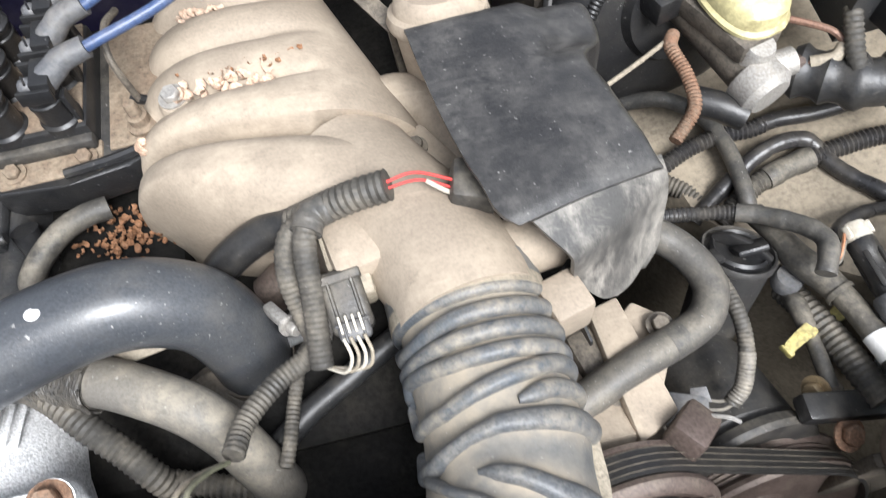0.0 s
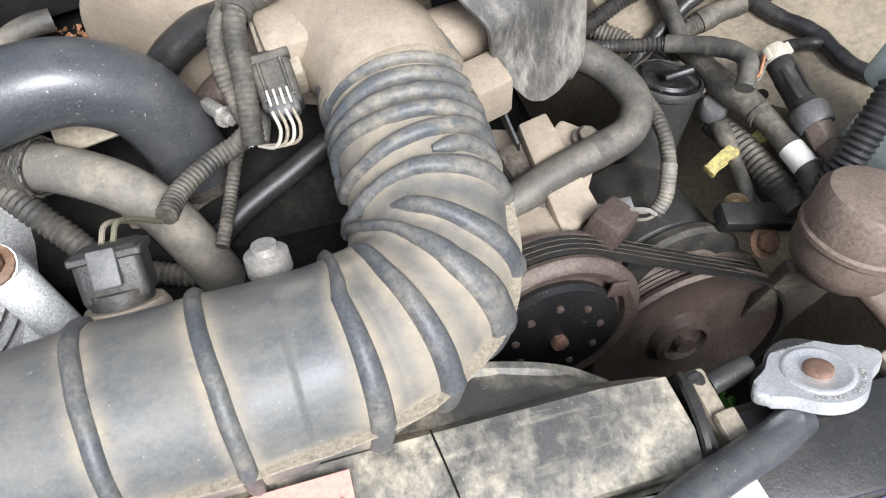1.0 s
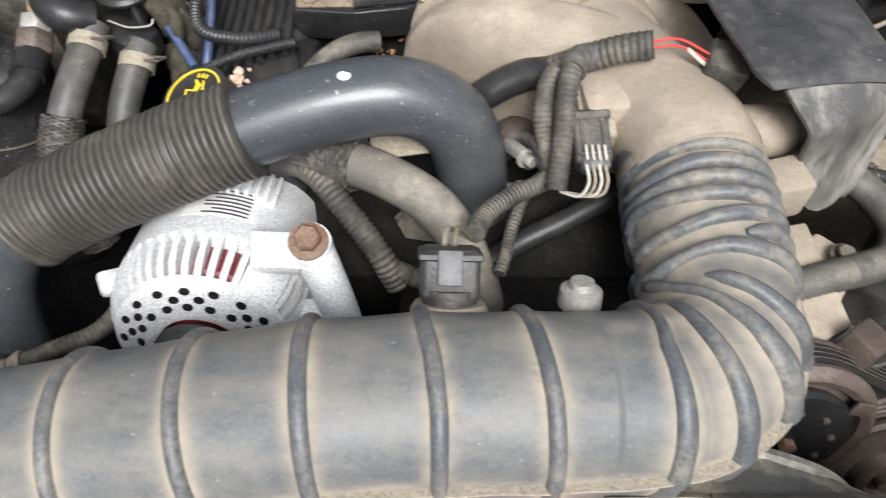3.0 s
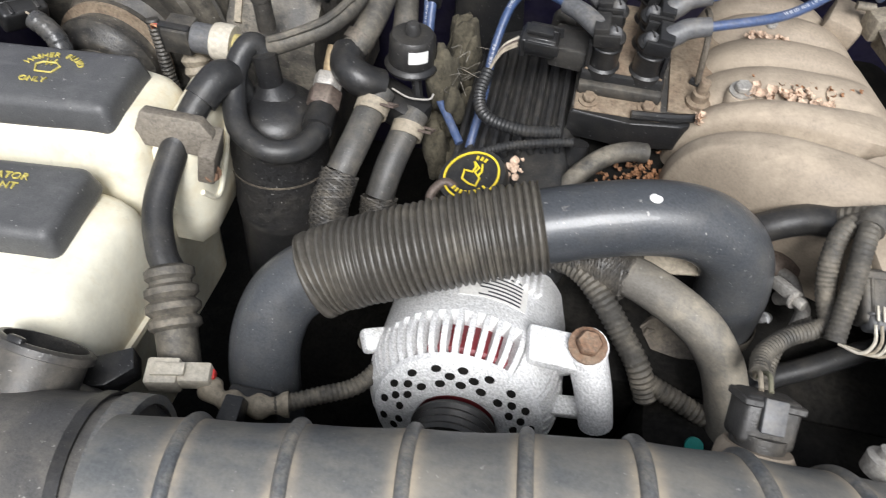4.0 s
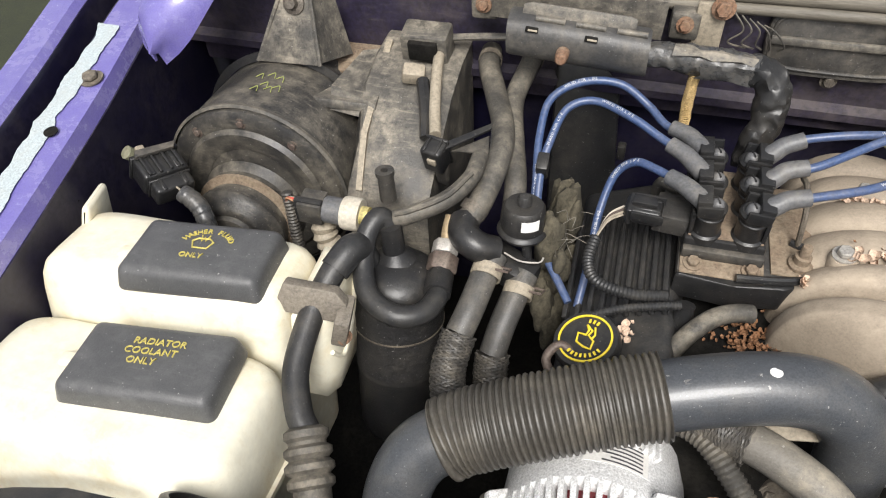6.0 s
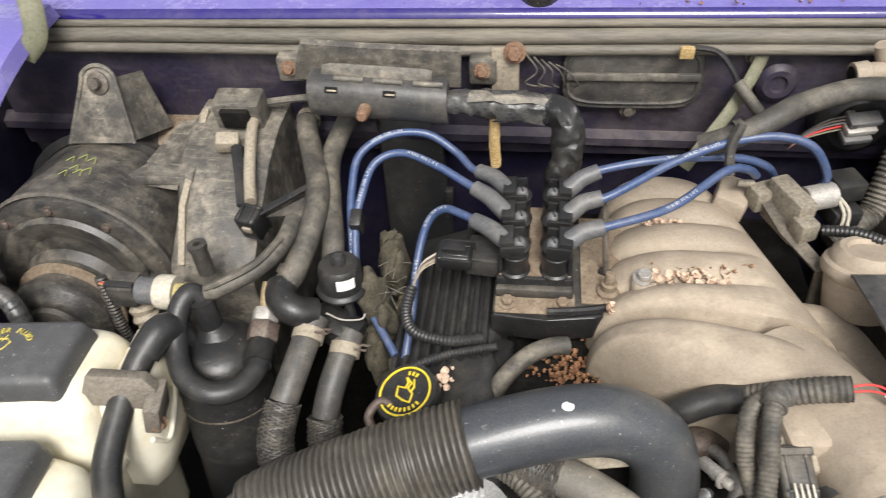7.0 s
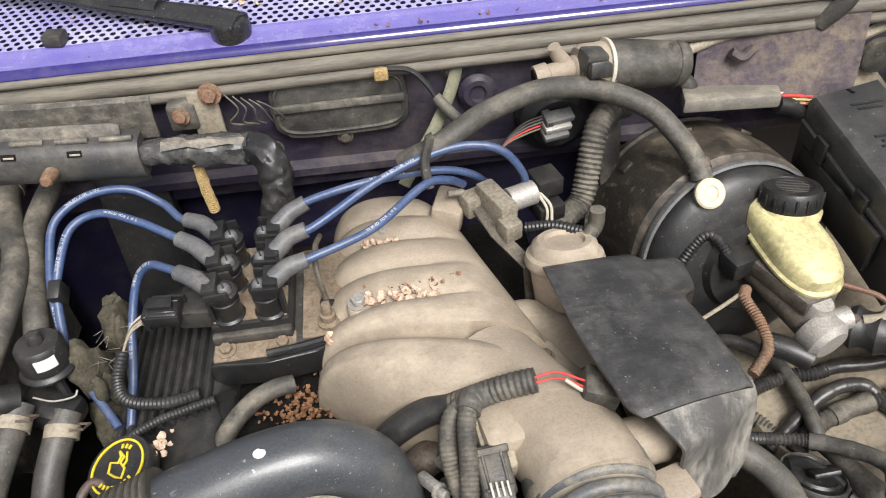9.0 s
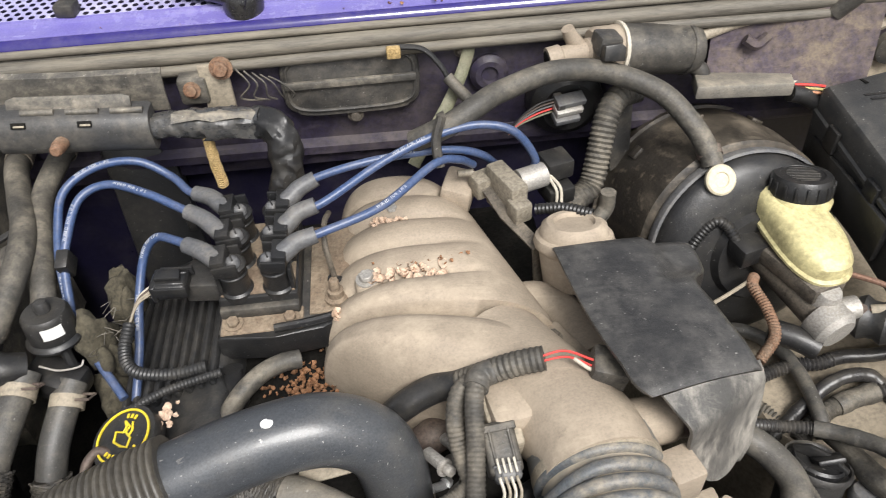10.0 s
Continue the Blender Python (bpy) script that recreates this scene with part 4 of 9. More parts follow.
for k, (x, y) in enumerate(TOWERS):
    side = -1 if k < 3 else 1
    z = 0.966
    t = part("tower", lathe([(0, -0.004), (0.0150, -0.004), (0.0150, 0.003), (0.0128, 0.005), (0.0126, 0.020), (0.0133, 0.021), (0.0133, 0.024), (0.0125, 0.025), (0.0125, 0.030), (0, 0.030)], Matrix.Translation((x, y, z)), 28), "plastic", coil)
    part("latch", rbox((0.004, 0.010, 0.030), pose(x + side * 0.0135, y - 0.003, z + 0.012, 0, 0, 0), 0.0010), "plastic", t)
    # the wire with its elbow boot is a thing of its own
    w = thing("spark_plug_wire", (x, y, z + 0.029), "blue silicone spark plug wire with grey boot and white print", "plug wire", "wires on the coil pack")
    part("terminal", lathe([(0, 0), (0.0132, 0), (0.0142, 0.002), (0.0142, 0.004), (0.0120, 0.006), (0, 0.006)], Matrix.Translation((x, y, z + 0.0292)), 26), "plastic", w, "black terminal shell")
    part("dome", lathe([(0.0066, 0), (0.0066, 0.004), (0.0056, 0.0078), (0.003, 0.0098), (0, 0.0104)], Matrix.Translation((x - side * 0.0035, y - 0.003, z + 0.034)), 18), "boot", w, "grey rubber dome")
    part("dome_slit", rbox((0.0015, 0.009, 0.0018), pose(x - side * 0.0035, y - 0.003, z + 0.0440, 0, 0, 20), 0.0004), "plastic", w)
    part("shell_bridge", rbox((0.013, 0.025, 0.013), pose(x + side * 0.0075, y, z + 0.0405, 0, side * 6, 0), 0.0012), "plastic", w)
    for q in (-1, 1):
        part("shell_wing", rbox((0.022, 0.0030, 0.012), pose(x + side * 0.002, y + q * 0.0135, z + 0.037, 0, side * 6, 0), 0.0008), "plastic", w)
    p0 = V(WIRES[k][0])
    d = (V(WIRES[k][1]) - p0).normalized()
    base = V((x + side * 0.008, y, z + 0.038))
    part("boot", sweep([base, base.lerp(p0, 0.5), p0, p0 + d * 0.018], 0.0078, 16, 6, rad=lambda s, u: 0.0094 - 0.0016 * u), "boot", w, "grey silicone boot")
    part("wire", sweep([p0] + [V(q) for q in WIRES[k][1:]], 0.0042, 10, 8), "blue", w)
    ln = curve(WIRES[k], 8)
    if k < 3:
        ln = ln[::-1]
    size = sum((b - a).length for a, b in zip(ln, ln[1:]))
    for f in ((0.30, 0.62) if k < 3 else (0.36,)):
        text_along("WIRED FOR LIFE", ln, size * f, 0.0040, 0.0043, V((0.0, -0.55, 1.0)), "print", w, "printed_lettering", "white printed lettering")
part("grip", rbox((0.012, 0.02, 0.022), pose(-0.253, 0.497, 0.983, 20, 0, 0), 0.002), "plastic", thing("wire_separator", (-0.253, 0.497, 0.97), "black plastic separator clip on blue wires", "clip"))
part("strap", sweep([(0.113, 0.556, 1.068), (0.106, 0.548, 1.045), (0.108, 0.538, 1.022)], 0.005, 8), "plastic_dusty", thing("wire_tie", (0.112, 0.55, 1.02), "black cable tie round the blue wires", "clip"))

# ---- valve cover and oil filler ----
vc = thing("valve_cover", (-0.15, 0.43, 0.86), "black ribbed valve cover with oily dust", "valve cover")
vm = pose(-0.150, 0.425, 0.880, 0, -22, 0)
part("cover", rbox((0.11, 0.30, 0.06), vm, 0.012, 3), "rubber", vc)
for k in range(9):
    part("rib", rbox((0.006, 0.15, 0.008), vm @ pose(-0.048 + 0.012 * k, 0.03, 0.032, 0, 0, 0), 0.002), "rubber", vc)
oc = thing("oil_filler_cap", (-0.181, 0.336, 0.92), "black oil filler cap with yellow ring and oil-can symbol", "oil cap")
om = axis((-0.180, 0.334, 0.917), (-0.26, -0.10, 0.96)) @ Matrix.Scale(0.90, 4)
part("cap", lathe([(0, 0), (0.033, 0), (0.034, 0.004), (0.034, 0.012), (0.032, 0.016), (0.0, 0.017)], om, 36), "plastic", oc)
part("grip_tab", rbox((0.05, 0.022, 0.012), om @ pose(0.03, 0.0, 0.004, 0, 0, 0), 0.004), "plastic", oc)
part("ring_mark", lathe([(0.0255, 0.0165), (0.0275, 0.0165), (0.0275, 0.0178), (0.0255, 0.0178), (0.0255, 0.0165)], om, 40), "yellow", oc, "yellow printed ring")
can = [(-0.015, 0.001), (-0.008, 0.0065), (-0.003, 0.003), (0.004, 0.0085), (0.013, 0.006), (0.010, -0.001), (0.004, -0.0085), (-0.006, -0.0075), (-0.0035, 0.0005), (-0.009, 0.003), (-0.015, 0.001)]
cm0 = om @ Matrix.Translation((0, 0, 0.0175)) @ pose(0, 0, 0, 0, 0, -20)
part("oil_can", sweep([cm0 @ V((x, y, 0)) for x, y in can], 0.0011, 6, smooth_line=False), "yellow", oc, "yellow oil-can symbol")
part("oil_can_spout", sweep([cm0 @ V((x, y, 0)) for x, y in ((-0.012, 0.009), (-0.003, 0.0095), (0.002, 0.006))], 0.0010, 6, smooth_line=False), "yellow", oc)
for k in range(9):
    a = radians(281 + 13 * k)
    part("print_bar", rbox((0.0042, 0.0022, 0.0012), om @ pose(0.0205 * math.cos(a), 0.0205 * math.sin(a), 0.0175, 0, 0, math.degrees(a)), 0), "yellow", oc)
for k in range(3):
    a = radians(125 + 13 * k)
    part("print_bar", rbox((0.0042, 0.0022, 0.0012), om @ pose(0.0200 * math.cos(a), 0.0200 * math.sin(a), 0.0175, 0, 0, math.degrees(a)), 0), "yellow", oc)

# ---- upper radiator hose with ribbed sleeve ----
UH = [(-0.308, 0.128, 0.80), (-0.314, 0.150, 0.855), (-0.313, 0.176, 0.893), (-0.298, 0.200, 0.918), (-0.262, 0.218, 0.935), (-0.20, 0.238, 0.953), (-0.12, 0.262, 0.971), (-0.055, 0.279, 0.980), (-0.008, 0.287, 0.976), (0.025, 0.287, 0.952), (0.038, 0.281, 0.912), (0.040, 0.272, 0.860)]
uh = thing("radiator_hose", (-0.1, 0.26, 0.85), "thick grey-black upper radiator hose bending over the engine", "hose")
part("hose", sweep(UH, 0.028, 28, 10), "rubber_hose", uh)
part("clamp_band", ring_band((0.040, 0.273, 0.872), (0.02, -0.17, -1), 0.0285, 0.010, 0.0012), "steel", uh, "thin metal clamp")
part("clamp_screw", lathe([(0, 0), (0.004, 0), (0.004, 0.02), (0.006, 0.02), (0.006, 0.026), (0, 0.026)], axis((0.066, 0.278, 0.882), (0.4, 0.3, -0.4)), 12), "zinc", uh, "bright clamp screw")
part("paint_dab", lathe([(0, 0), (0.0062, 0), (0.0055, 0.001), (0, 0.0014)], axis((-0.046, 0.277, 1.0072), (0.03, 0.0, 1)) @ Matrix.Diagonal((0.82, 0.66, 1, 1)), 14), "label", uh, "white paint dab")
for k, f in enumerate((0.0, 0.16, 0.34, 0.5, 0.72, 0.9)):
    part("print_bar", rbox((0.007, 0.0035, 0.0006), pose(-0.105 + 0.045 * f, 0.2595 + 0.014 * f, 1.0006 + 0.006 * f, 12, -8, 18), 0), "boot", uh)
sleeve = [(-0.283, 0.208, 0.9265), (-0.262, 0.218, 0.935), (-0.20, 0.238, 0.953), (-0.150, 0.2535, 0.9648), (-0.118, 0.2625, 0.9713)]
part("ribbed_sleeve", sweep(sleeve, 0.0345, 40, 12, rad=lambda s, u: 0.0350 * (1 - 0.085 * abs(math.cos(math.pi * s / 0.0054)) ** 5) + 0.0003 * math.sin(s * 260), step=0.00068), "sleeve", uh, "dusty black corrugated sleeve over the hose")

# ---- alternator ----
alt = thing("alternator", (-0.145, 0.18, 0.77), "bright cast aluminium alternator with slotted housing and red windings", "alternator")
am = axis((-0.155, 0.240, 0.842), (0, -0.955, 0.295)) @ Matrix.Scale(1.06, 4)
part("rear_body", lathe([(0, -0.03), (0.060, -0.03), (0.070, -0.02), (0.0715, 0.0), (0.0722, 0.004), (0.0722, 0.060), (0.069, 0.062), (0, 0.062)], am, 48), "alu", alt)
part("winding_core", lathe([(0, 0.03), (0.060, 0.03), (0.060, 0.084), (0.052, 0.090), (0, 0.090)], am, 40), "windings", alt, "dark red copper windings inside the slots")
part("front_plate", lathe([(0.028, 0.098), (0.030, 0.1015), (0.035, 0.1025), (0.055, 0.0985), (0.0605, 0.0960), (0.0620, 0.0920), (0.057, 0.0890), (0.028, 0.094), (0.028, 0.098)], am, 56), "alu", alt)
for k in range(48):
    deg = 7.5 * k
    a = radians(deg)
    solid = 34 < deg < 58 or 158 < deg < 184 or 270 < deg < 290
    o = [(0.0725, 0.058), (0.0722, 0.066), (0.0705, 0.076), (0.0665, 0.086), (0.0600, 0.0940)]
    inn = [(r - 0.009, h - 0.003) for r, h in o]
    w = 0.0054 if solid else 0.0021
    bm = bmesh.new()
    rows = []
    for (r, h), (r2, h2) in zip(o, inn):
        pts = []
        for rr, hh, q in ((r, h, -1), (r, h, 1), (r2, h2, 1), (r2, h2, -1)):
            pts.append(am @ Matrix.Rotation(a, 4, "Z") @ V((rr, q * w, hh)))
        rows.append(ring(bm, pts))
    skin(bm, rows)
    part("fin", bm, "alu", alt)
for k in range(36):
    a = radians(10 * k)
    if k % 6 == 0:
        continue
    for rr in ((0.0415, 0.0535) if k % 2 else (0.0475,)):
        hm = am @ Matrix.Rotation(a, 4, "Z") @ pose(rr, 0, 0.1026 - 0.20 * (rr - 0.035), 0, 11.5, 0) @ Matrix.Diagonal((0.85, 1.1, 1, 1))
        # raised near-black disc paints the shade inside each vent
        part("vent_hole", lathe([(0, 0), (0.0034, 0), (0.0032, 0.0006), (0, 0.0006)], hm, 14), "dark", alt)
part("pulley", lathe([(0, 0.105), (0.030, 0.105), (0.031, 0.108), (0.029, 0.111), (0.031, 0.114), (0.029, 0.117), (0.031, 0.120), (0.029, 0.123), (0.031, 0.126), (0.030, 0.129), (0, 0.129)], am, 36), "belt", alt, "dark ribbed pulley")
ear = part("mount_ear", sweep([(-0.085, 0.200, 0.895), (-0.072, 0.193, 0.925), (-0.071, 0.190, 0.938)], 0.0145, 18), "alu", alt)
part("ear_arm", sweep([(-0.071, 0.190, 0.928), (-0.060, 0.172, 0.905), (-0.052, 0.158, 0.880)], 0.015, 16, rad=lambda s, u: 0.0148 - 0.002 * u), "alu", alt)
part("mount_bolt", bolt(axis((-0.072, 0.190, 0.938), (0.05, -0.12, 1)), 0.0095, 0.008), "rust", alt, "rusty mounting bolt")
part("rear_ear", rbox((0.03, 0.02, 0.012), pose(-0.228, 0.19, 0.880, 10, 20, 30), 0.004), "alu", alt)
part("label_plate", sheet([[am @ (Matrix.Rotation(radians(a), 4, "Z") @ V((0.0724, 0, h))) for a in range(62, 103, 5)] for h in (0.012, 0.043)], 0.0005), "label", alt, "white paper label with dark print")
for k in range(7):
    h = 0.016 + 0.004 * k
    rows = [[am @ (Matrix.Rotation(radians(a), 4, "Z") @ V((0.0731, 0, h + d))) for a in range(66, 96 - 3 * (k % 3), 5)] for d in (0, 0.0014)]
    part("print_bar", sheet(rows, 0.0002), "ink", alt)
for k in range(7):
    part("rear_rib", rbox((0.0035, 0.030, 0.012), am @ Matrix.Rotation(radians(56 + 5 * k), 4, "Z") @ pose(0.0715, 0, 0.004, 90, 0, 90), 0.001), "alu", alt)
part("ear_web", prism([(-0.040, -0.012), (0.0, -0.014), (0.012, 0.0), (0.0, 0.014), (-0.042, 0.016)], 0.014, pose(-0.074, 0.190, 0.917, 10, 6, 4), 0.003), "alu", alt)
part("ear_foot", rbox((0.05, 0.016, 0.012), pose(-0.078, 0.168, 0.878, 10, 0, 6), 0.003), "alu", alt)

# ---- reservoirs ----
def tank(name, label, x0, x1, y0, y1, ztop, zlow, flare):
    """A moulded tank: rounded plan, crowned top, a seam flange."""
    th = thing(name, ((x0 + x1) / 2, (y0 + y1) / 2, zlow), label, "fluid tank", "twin tanks")
    lean = Matrix.Translation(((x0 + x1) / 2, (y0 + y1) / 2, ztop)) @ pose(0, 0, 0, -9, 0, 0) @ Matrix.Translation((-(x0 + x1) / 2, -(y0 + y1) / 2, -ztop))
    cx, cy, rx, ry = (x0 + x1) / 2, (y0 + y1) / 2, (x1 - x0) / 2, (y1 - y0) / 2
    bm = bmesh.new()
    rings = []
    for sc, z in ((0.60, ztop), (0.76, ztop - 0.001), (0.85, ztop - 0.004), (0.895, ztop - 0.010), (0.925, ztop - 0.020), (0.945, ztop - 0.036), (0.985 * flare, ztop - 0.09), (0.965 * flare, ztop - 0.10), (0.94 * flare, zlow)):
        rings.append(ring(bm, [(cx + sc * px + (1 - sc) * 0.0, cy + (1 - (1 - sc) * (rx / ry if sc < 1 else 1)) * py, z) for px, py in oval(rx, ry, 64, 6.5)]))
    skin(bm, rings)
    bm.transform(lean)
    part("shell", bm, "reservoir", th)
    f = 1.0 * flare
    bm = bmesh.new()
    for z in (ztop - 0.092,):
        rings = [ring(bm, [(cx + s * px, cy + s * py, zz) for px, py in oval(rx, ry, 44, 5.5)]) for s, zz in ((f * 0.98, z + 0.004), (f * 1.01, z + 0.003), (f * 1.01, z - 0.003), (f * 0.98, z - 0.004))]
        skin(bm, rings, caps=False)
    bm.transform(lean)
    part("seam", bm, "reservoir", th)
    return th


ct = tank("coolant_tank", "yellowed white plastic coolant tank under a black lid", -0.722, -0.428, 0.108, 0.266, 0.945, 0.72, 1.0)
wt = tank("washer_tank", "yellowed white plastic washer fluid tank under a black lid", -0.716, -0.440, 0.256, 0.388, 0.966, 0.72, 1.0)
bm = bmesh.new()
lobe = [(-0.447, 0.376), (-0.418, 0.374), (-0.410, 0.350), (-0.410, 0.300), (-0.420, 0.284), (-0.447, 0.284)]
rings = [ring(bm, [(-0.428 + (x + 0.428) * k, 0.33 + (y - 0.33) * k + dy, z) for x, y in lobe]) for k, dy, z in ((0.55, 0.0, 0.955), (0.85, 0.0, 0.953), (0.97, 0.0, 0.944), (1.0, -0.004, 0.925), (0.98, -0.012, 0.870), (0.90, -0.020, 0.845), (0.5, -0.026, 0.838))]
skin(bm, rings)
part("side_lobe", bm, "reservoir", wt, "lower side lobe of the tank", smooth=70)
part("lobe_rib", sweep([(-0.4085, 0.352, 0.940), (-0.4082, 0.330, 0.905), (-0.4095, 0.300, 0.880), (-0.4130, 0.285, 0.900)], 0.0025, 8), "reservoir", wt)
part("side_tab", rbox((0.012, 0.070, 0.060), pose(-0.702, 0.362, 0.944, -9, 14, 12), 0.005, 3, taper=(0.7, 0.7)), "reservoir", wt)


def lid(parent, label, cx, cy, z, sx, sy, turn, tilt):
    m = pose(cx, cy, z, tilt, 0, turn)
    ob = part("lid", rbox((sx, sy, 0.029), m @ Matrix.Translation((0, 0, -0.0145)), 0.0080, 4, taper=(0.92, 0.88)), "cap", parent, label)
    part("hinge_tab", rbox((0.018, 0.014, 0.006), m @ Matrix.Translation((-sx / 2 - 0.006, 0.002, -0.018)), 0.002), "reservoir", ob, "white hinge tab")
    return ob, m


cl, m = lid(ct, "grey-black plastic lid marked radiator coolant only", -0.538, 0.203, 0.966, 0.146, 0.084, 5.5, -6)
for i, line in enumerate(("RADIATOR", "COOLANT", "ONLY")):
    letters(line, m @ pose(0.004 - 0.004 * i, 0.017 - 0.0105 * i, 0.0006), 0.0098, "gold", cl, label="faded yellow raised lettering")
wl_, m = lid(wt, "grey-black plastic lid marked washer fluid only", -0.541, 0.314, 0.986, 0.144, 0.084, 5.0, -6)
for i, ch in enumerate("WASHER FLUID"):
    a = radians(160 - 12.7 * i)
    if ch != " ":
        letters(ch, m @ pose(0.004 + 0.023 * math.cos(a), 0.006 + 0.016 * math.sin(a), 0.0006, 0, 0, 0.8 * (math.degrees(a) - 90)), 0.0080, "gold", wl_, label="faded yellow raised lettering")
letters("ONLY", m @ pose(-0.004, -0.012, 0.0006), 0.0085, "gold", wl_, label="faded yellow raised lettering")
sym = [(-0.009, 0.003), (-0.005, 0.008), (0.005, 0.008), (0.009, 0.003), (0.006, -0.008), (-0.006, -0.008), (-0.009, 0.003)]
part("symbol", sweep([m @ V((x * 1.15, y * 0.8 + 0.005, 0.0006)) for x, y in sym], 0.0009, 6, smooth_line=False), "gold", wl_, "raised washer symbol")
part("symbol_spray", sweep([m @ V((x, y + 0.003, 0.0006)) for x, y in ((-0.004, 0.013), (-0.002, 0.005), (0, 0.011), (0.002, 0.005), (0.004, 0.013))], 0.0007, 6, smooth_line=False), "gold", wl_)

# ---- air cleaner ----
ab = thing("air_cleaner", (-0.47, 0.02, 0.75), "dusty black plastic air cleaner housing with a round breather neck", "air cleaner")
bm = bmesh.new()
rings = [ring(bm, [(-0.485 + s * px, 0.010 + s * py, z) for px, py in oval(0.150, 0.096, 40, 2.6)]) for s, z in ((0.25, 0.936), (0.55, 0.933), (0.75, 0.926), (0.88, 0.915), (0.96, 0.900), (1.0, 0.880), (1.0, 0.76))]
skin(bm, rings)
part("lid", bm, "aircleaner", ab)
part("outlet", sweep([(-0.44, 0.022, 0.915), (-0.40, 0.026, 0.92), (-0.345, 0.030, 0.926)], 0.056, 30), "aircleaner", ab)
part("outlet_collar", ring_band((-0.347, 0.030, 0.926), (1, 0.12, 0), 0.053, 0.016, 0.006), "rib", ab)
part("outlet_clamp", ring_band((-0.368, 0.028, 0.924), (1, 0.12, 0), 0.057, 0.008, 0.002), "plastic", ab)
nk = axis((-0.446, 0.052, 0.918), (0.13, 0.88, 0.45))
neck = part("breather_neck", lathe([(0, 0), (0.033, 0), (0.031, 0.015), (0.0305, 0.052), (0.034, 0.053), (0.034, 0.058), (0.031, 0.060), (0.028, 0.060), (0.028, 0.045), (0, 0.045)], nk, 32), "reservoir_black", ab)
part("neck_tab", rbox((0.012, 0.006, 0.006), nk @ pose(0.0, 0.030, 0.060), 0.002), "plastic", neck)
part("torn_flap", sheet([[(-0.66, 0.075, 0.915), (-0.60, 0.085, 0.935), (-0.55, 0.092, 0.945), (-0.50, 0.096, 0.940)], [(-0.66, 0.055, 0.92), (-0.60, 0.070, 0.94), (-0.55, 0.082, 0.948), (-0.50, 0.094, 0.938)]], 0.003), "rubber", thing("torn_seal", (-0.58, 0.08, 0.9), "torn black rubber flap lying by the air cleaner", "seal"))

# air temperature connector and its loom by the hose foot
cn = thing("white_connector", (-0.36, 0.125, 0.88), "dirty white electrical connector with red seal on a taped loom", "connector")
cm = axis((-0.388, 0.115, 0.895), (1, 0.22, -0.02)) @ Matrix.Scale(0.82, 4)
part("shell", rbox((0.026, 0.024, 0.030), cm @ Matrix.Translation((0, 0, 0.018)), 0.003), "white", cn)
part("nose", rbox((0.020, 0.019, 0.030), cm @ Matrix.Translation((0, 0, 0.046)), 0.003), "white", cn)
part("latch", rbox((0.012, 0.004, 0.03), cm @ Matrix.Translation((0.0, 0.013, 0.024)), 0.001), "white", cn)
part("red_seal", rbox((0.010, 0.010, 0.005), cm @ Matrix.Translation((0.002, -0.003, 0.0605)), 0.002), "red", cn, "red rubber seal")
part("bracket", prism([(-0.03, -0.01), (0.0, -0.012), (0.02, 0.0), (0.018, 0.018), (-0.02, 0.012)], 0.02, pose(-0.412, 0.108, 0.885, 0, 0, 20), 0.002), "plastic", cn)
lm = thing("loom", (-0.28, 0.13, 0.87), "tan taped and corrugated wiring loom crossing to the alternator", "wiring loom")
part("tape", sweep([(-0.345, 0.122, 0.885), (-0.33, 0.114, 0.882), (-0.305, 0.114, 0.882), (-0.28, 0.122, 0.880)], 0.0085, 10, rad=lambda s, u: 0.0085 + 0.002 * math.sin(s * 300)), "tan", lm, "frayed tan tape")
part("tube", conduit([(-0.29, 0.118, 0.881), (-0.26, 0.134, 0.880), (-0.235, 0.150, 0.876), (-0.222, 0.172, 0.878), (-0.232, 0.192, 0.872), (-0.245, 0.20, 0.85)], 0.0072, 0.004), "rubber_dusty", lm)
part("clip", prism([(0, 0), (0.016, 0.0), (0.020, 0.024), (0.006, 0.026)], 0.02, pose(-0.322, 0.088, 0.882, 10, 0, 10), 0.002), "plastic", lm)
part("clip_foot", rbox((0.035, 0.02, 0.05), (-0.312, 0.12, 0.855), 0.003), "plastic", lm)

# ---- blower motor and heater case ----
bl = thing("blower_motor", (-0.58, 0.55, 0.78), "dusty black round blower housing with chalk marks and a motor", "blower")
bmx = axis((-0.588, 0.488, 0.890), (0.0, -1, 0.08)) @ Matrix.Scale(1.07, 4)
part("housing", lathe([(0, -0.16), (0.088, -0.16), (0.100, -0.15), (0.103, -0.10), (0.104, -0.012), (0.100, -0.002), (0.092, 0.001), (0.084, 0.0), (0, -0.002)], bmx, 56), "blower", bl)
part("rim", lathe([(0.104, -0.115), (0.112, -0.116), (0.113, -0.110), (0.104, -0.108), (0.104, -0.115)], bmx, 56), "plastic", bl)
# lighter ring puts the lit edge of the flange into the colour
part("front_bead", lathe([(0.1035, -0.012), (0.1062, -0.011), (0.1066, -0.007), (0.1035, -0.005), (0.1035, -0.012)], bmx, 64), "rubber_dusty", bl, "dusty bead round the face, paler for its lit edge")
part("face_ring", lathe([(0.056, 0.0), (0.074, 0.006), (0.078, 0.006), (0.082, 0.001), (0.056, 0.0)], bmx, 48), "blower", bl)
mmx = bmx @ Matrix.Translation((-0.006, -0.022, 0))
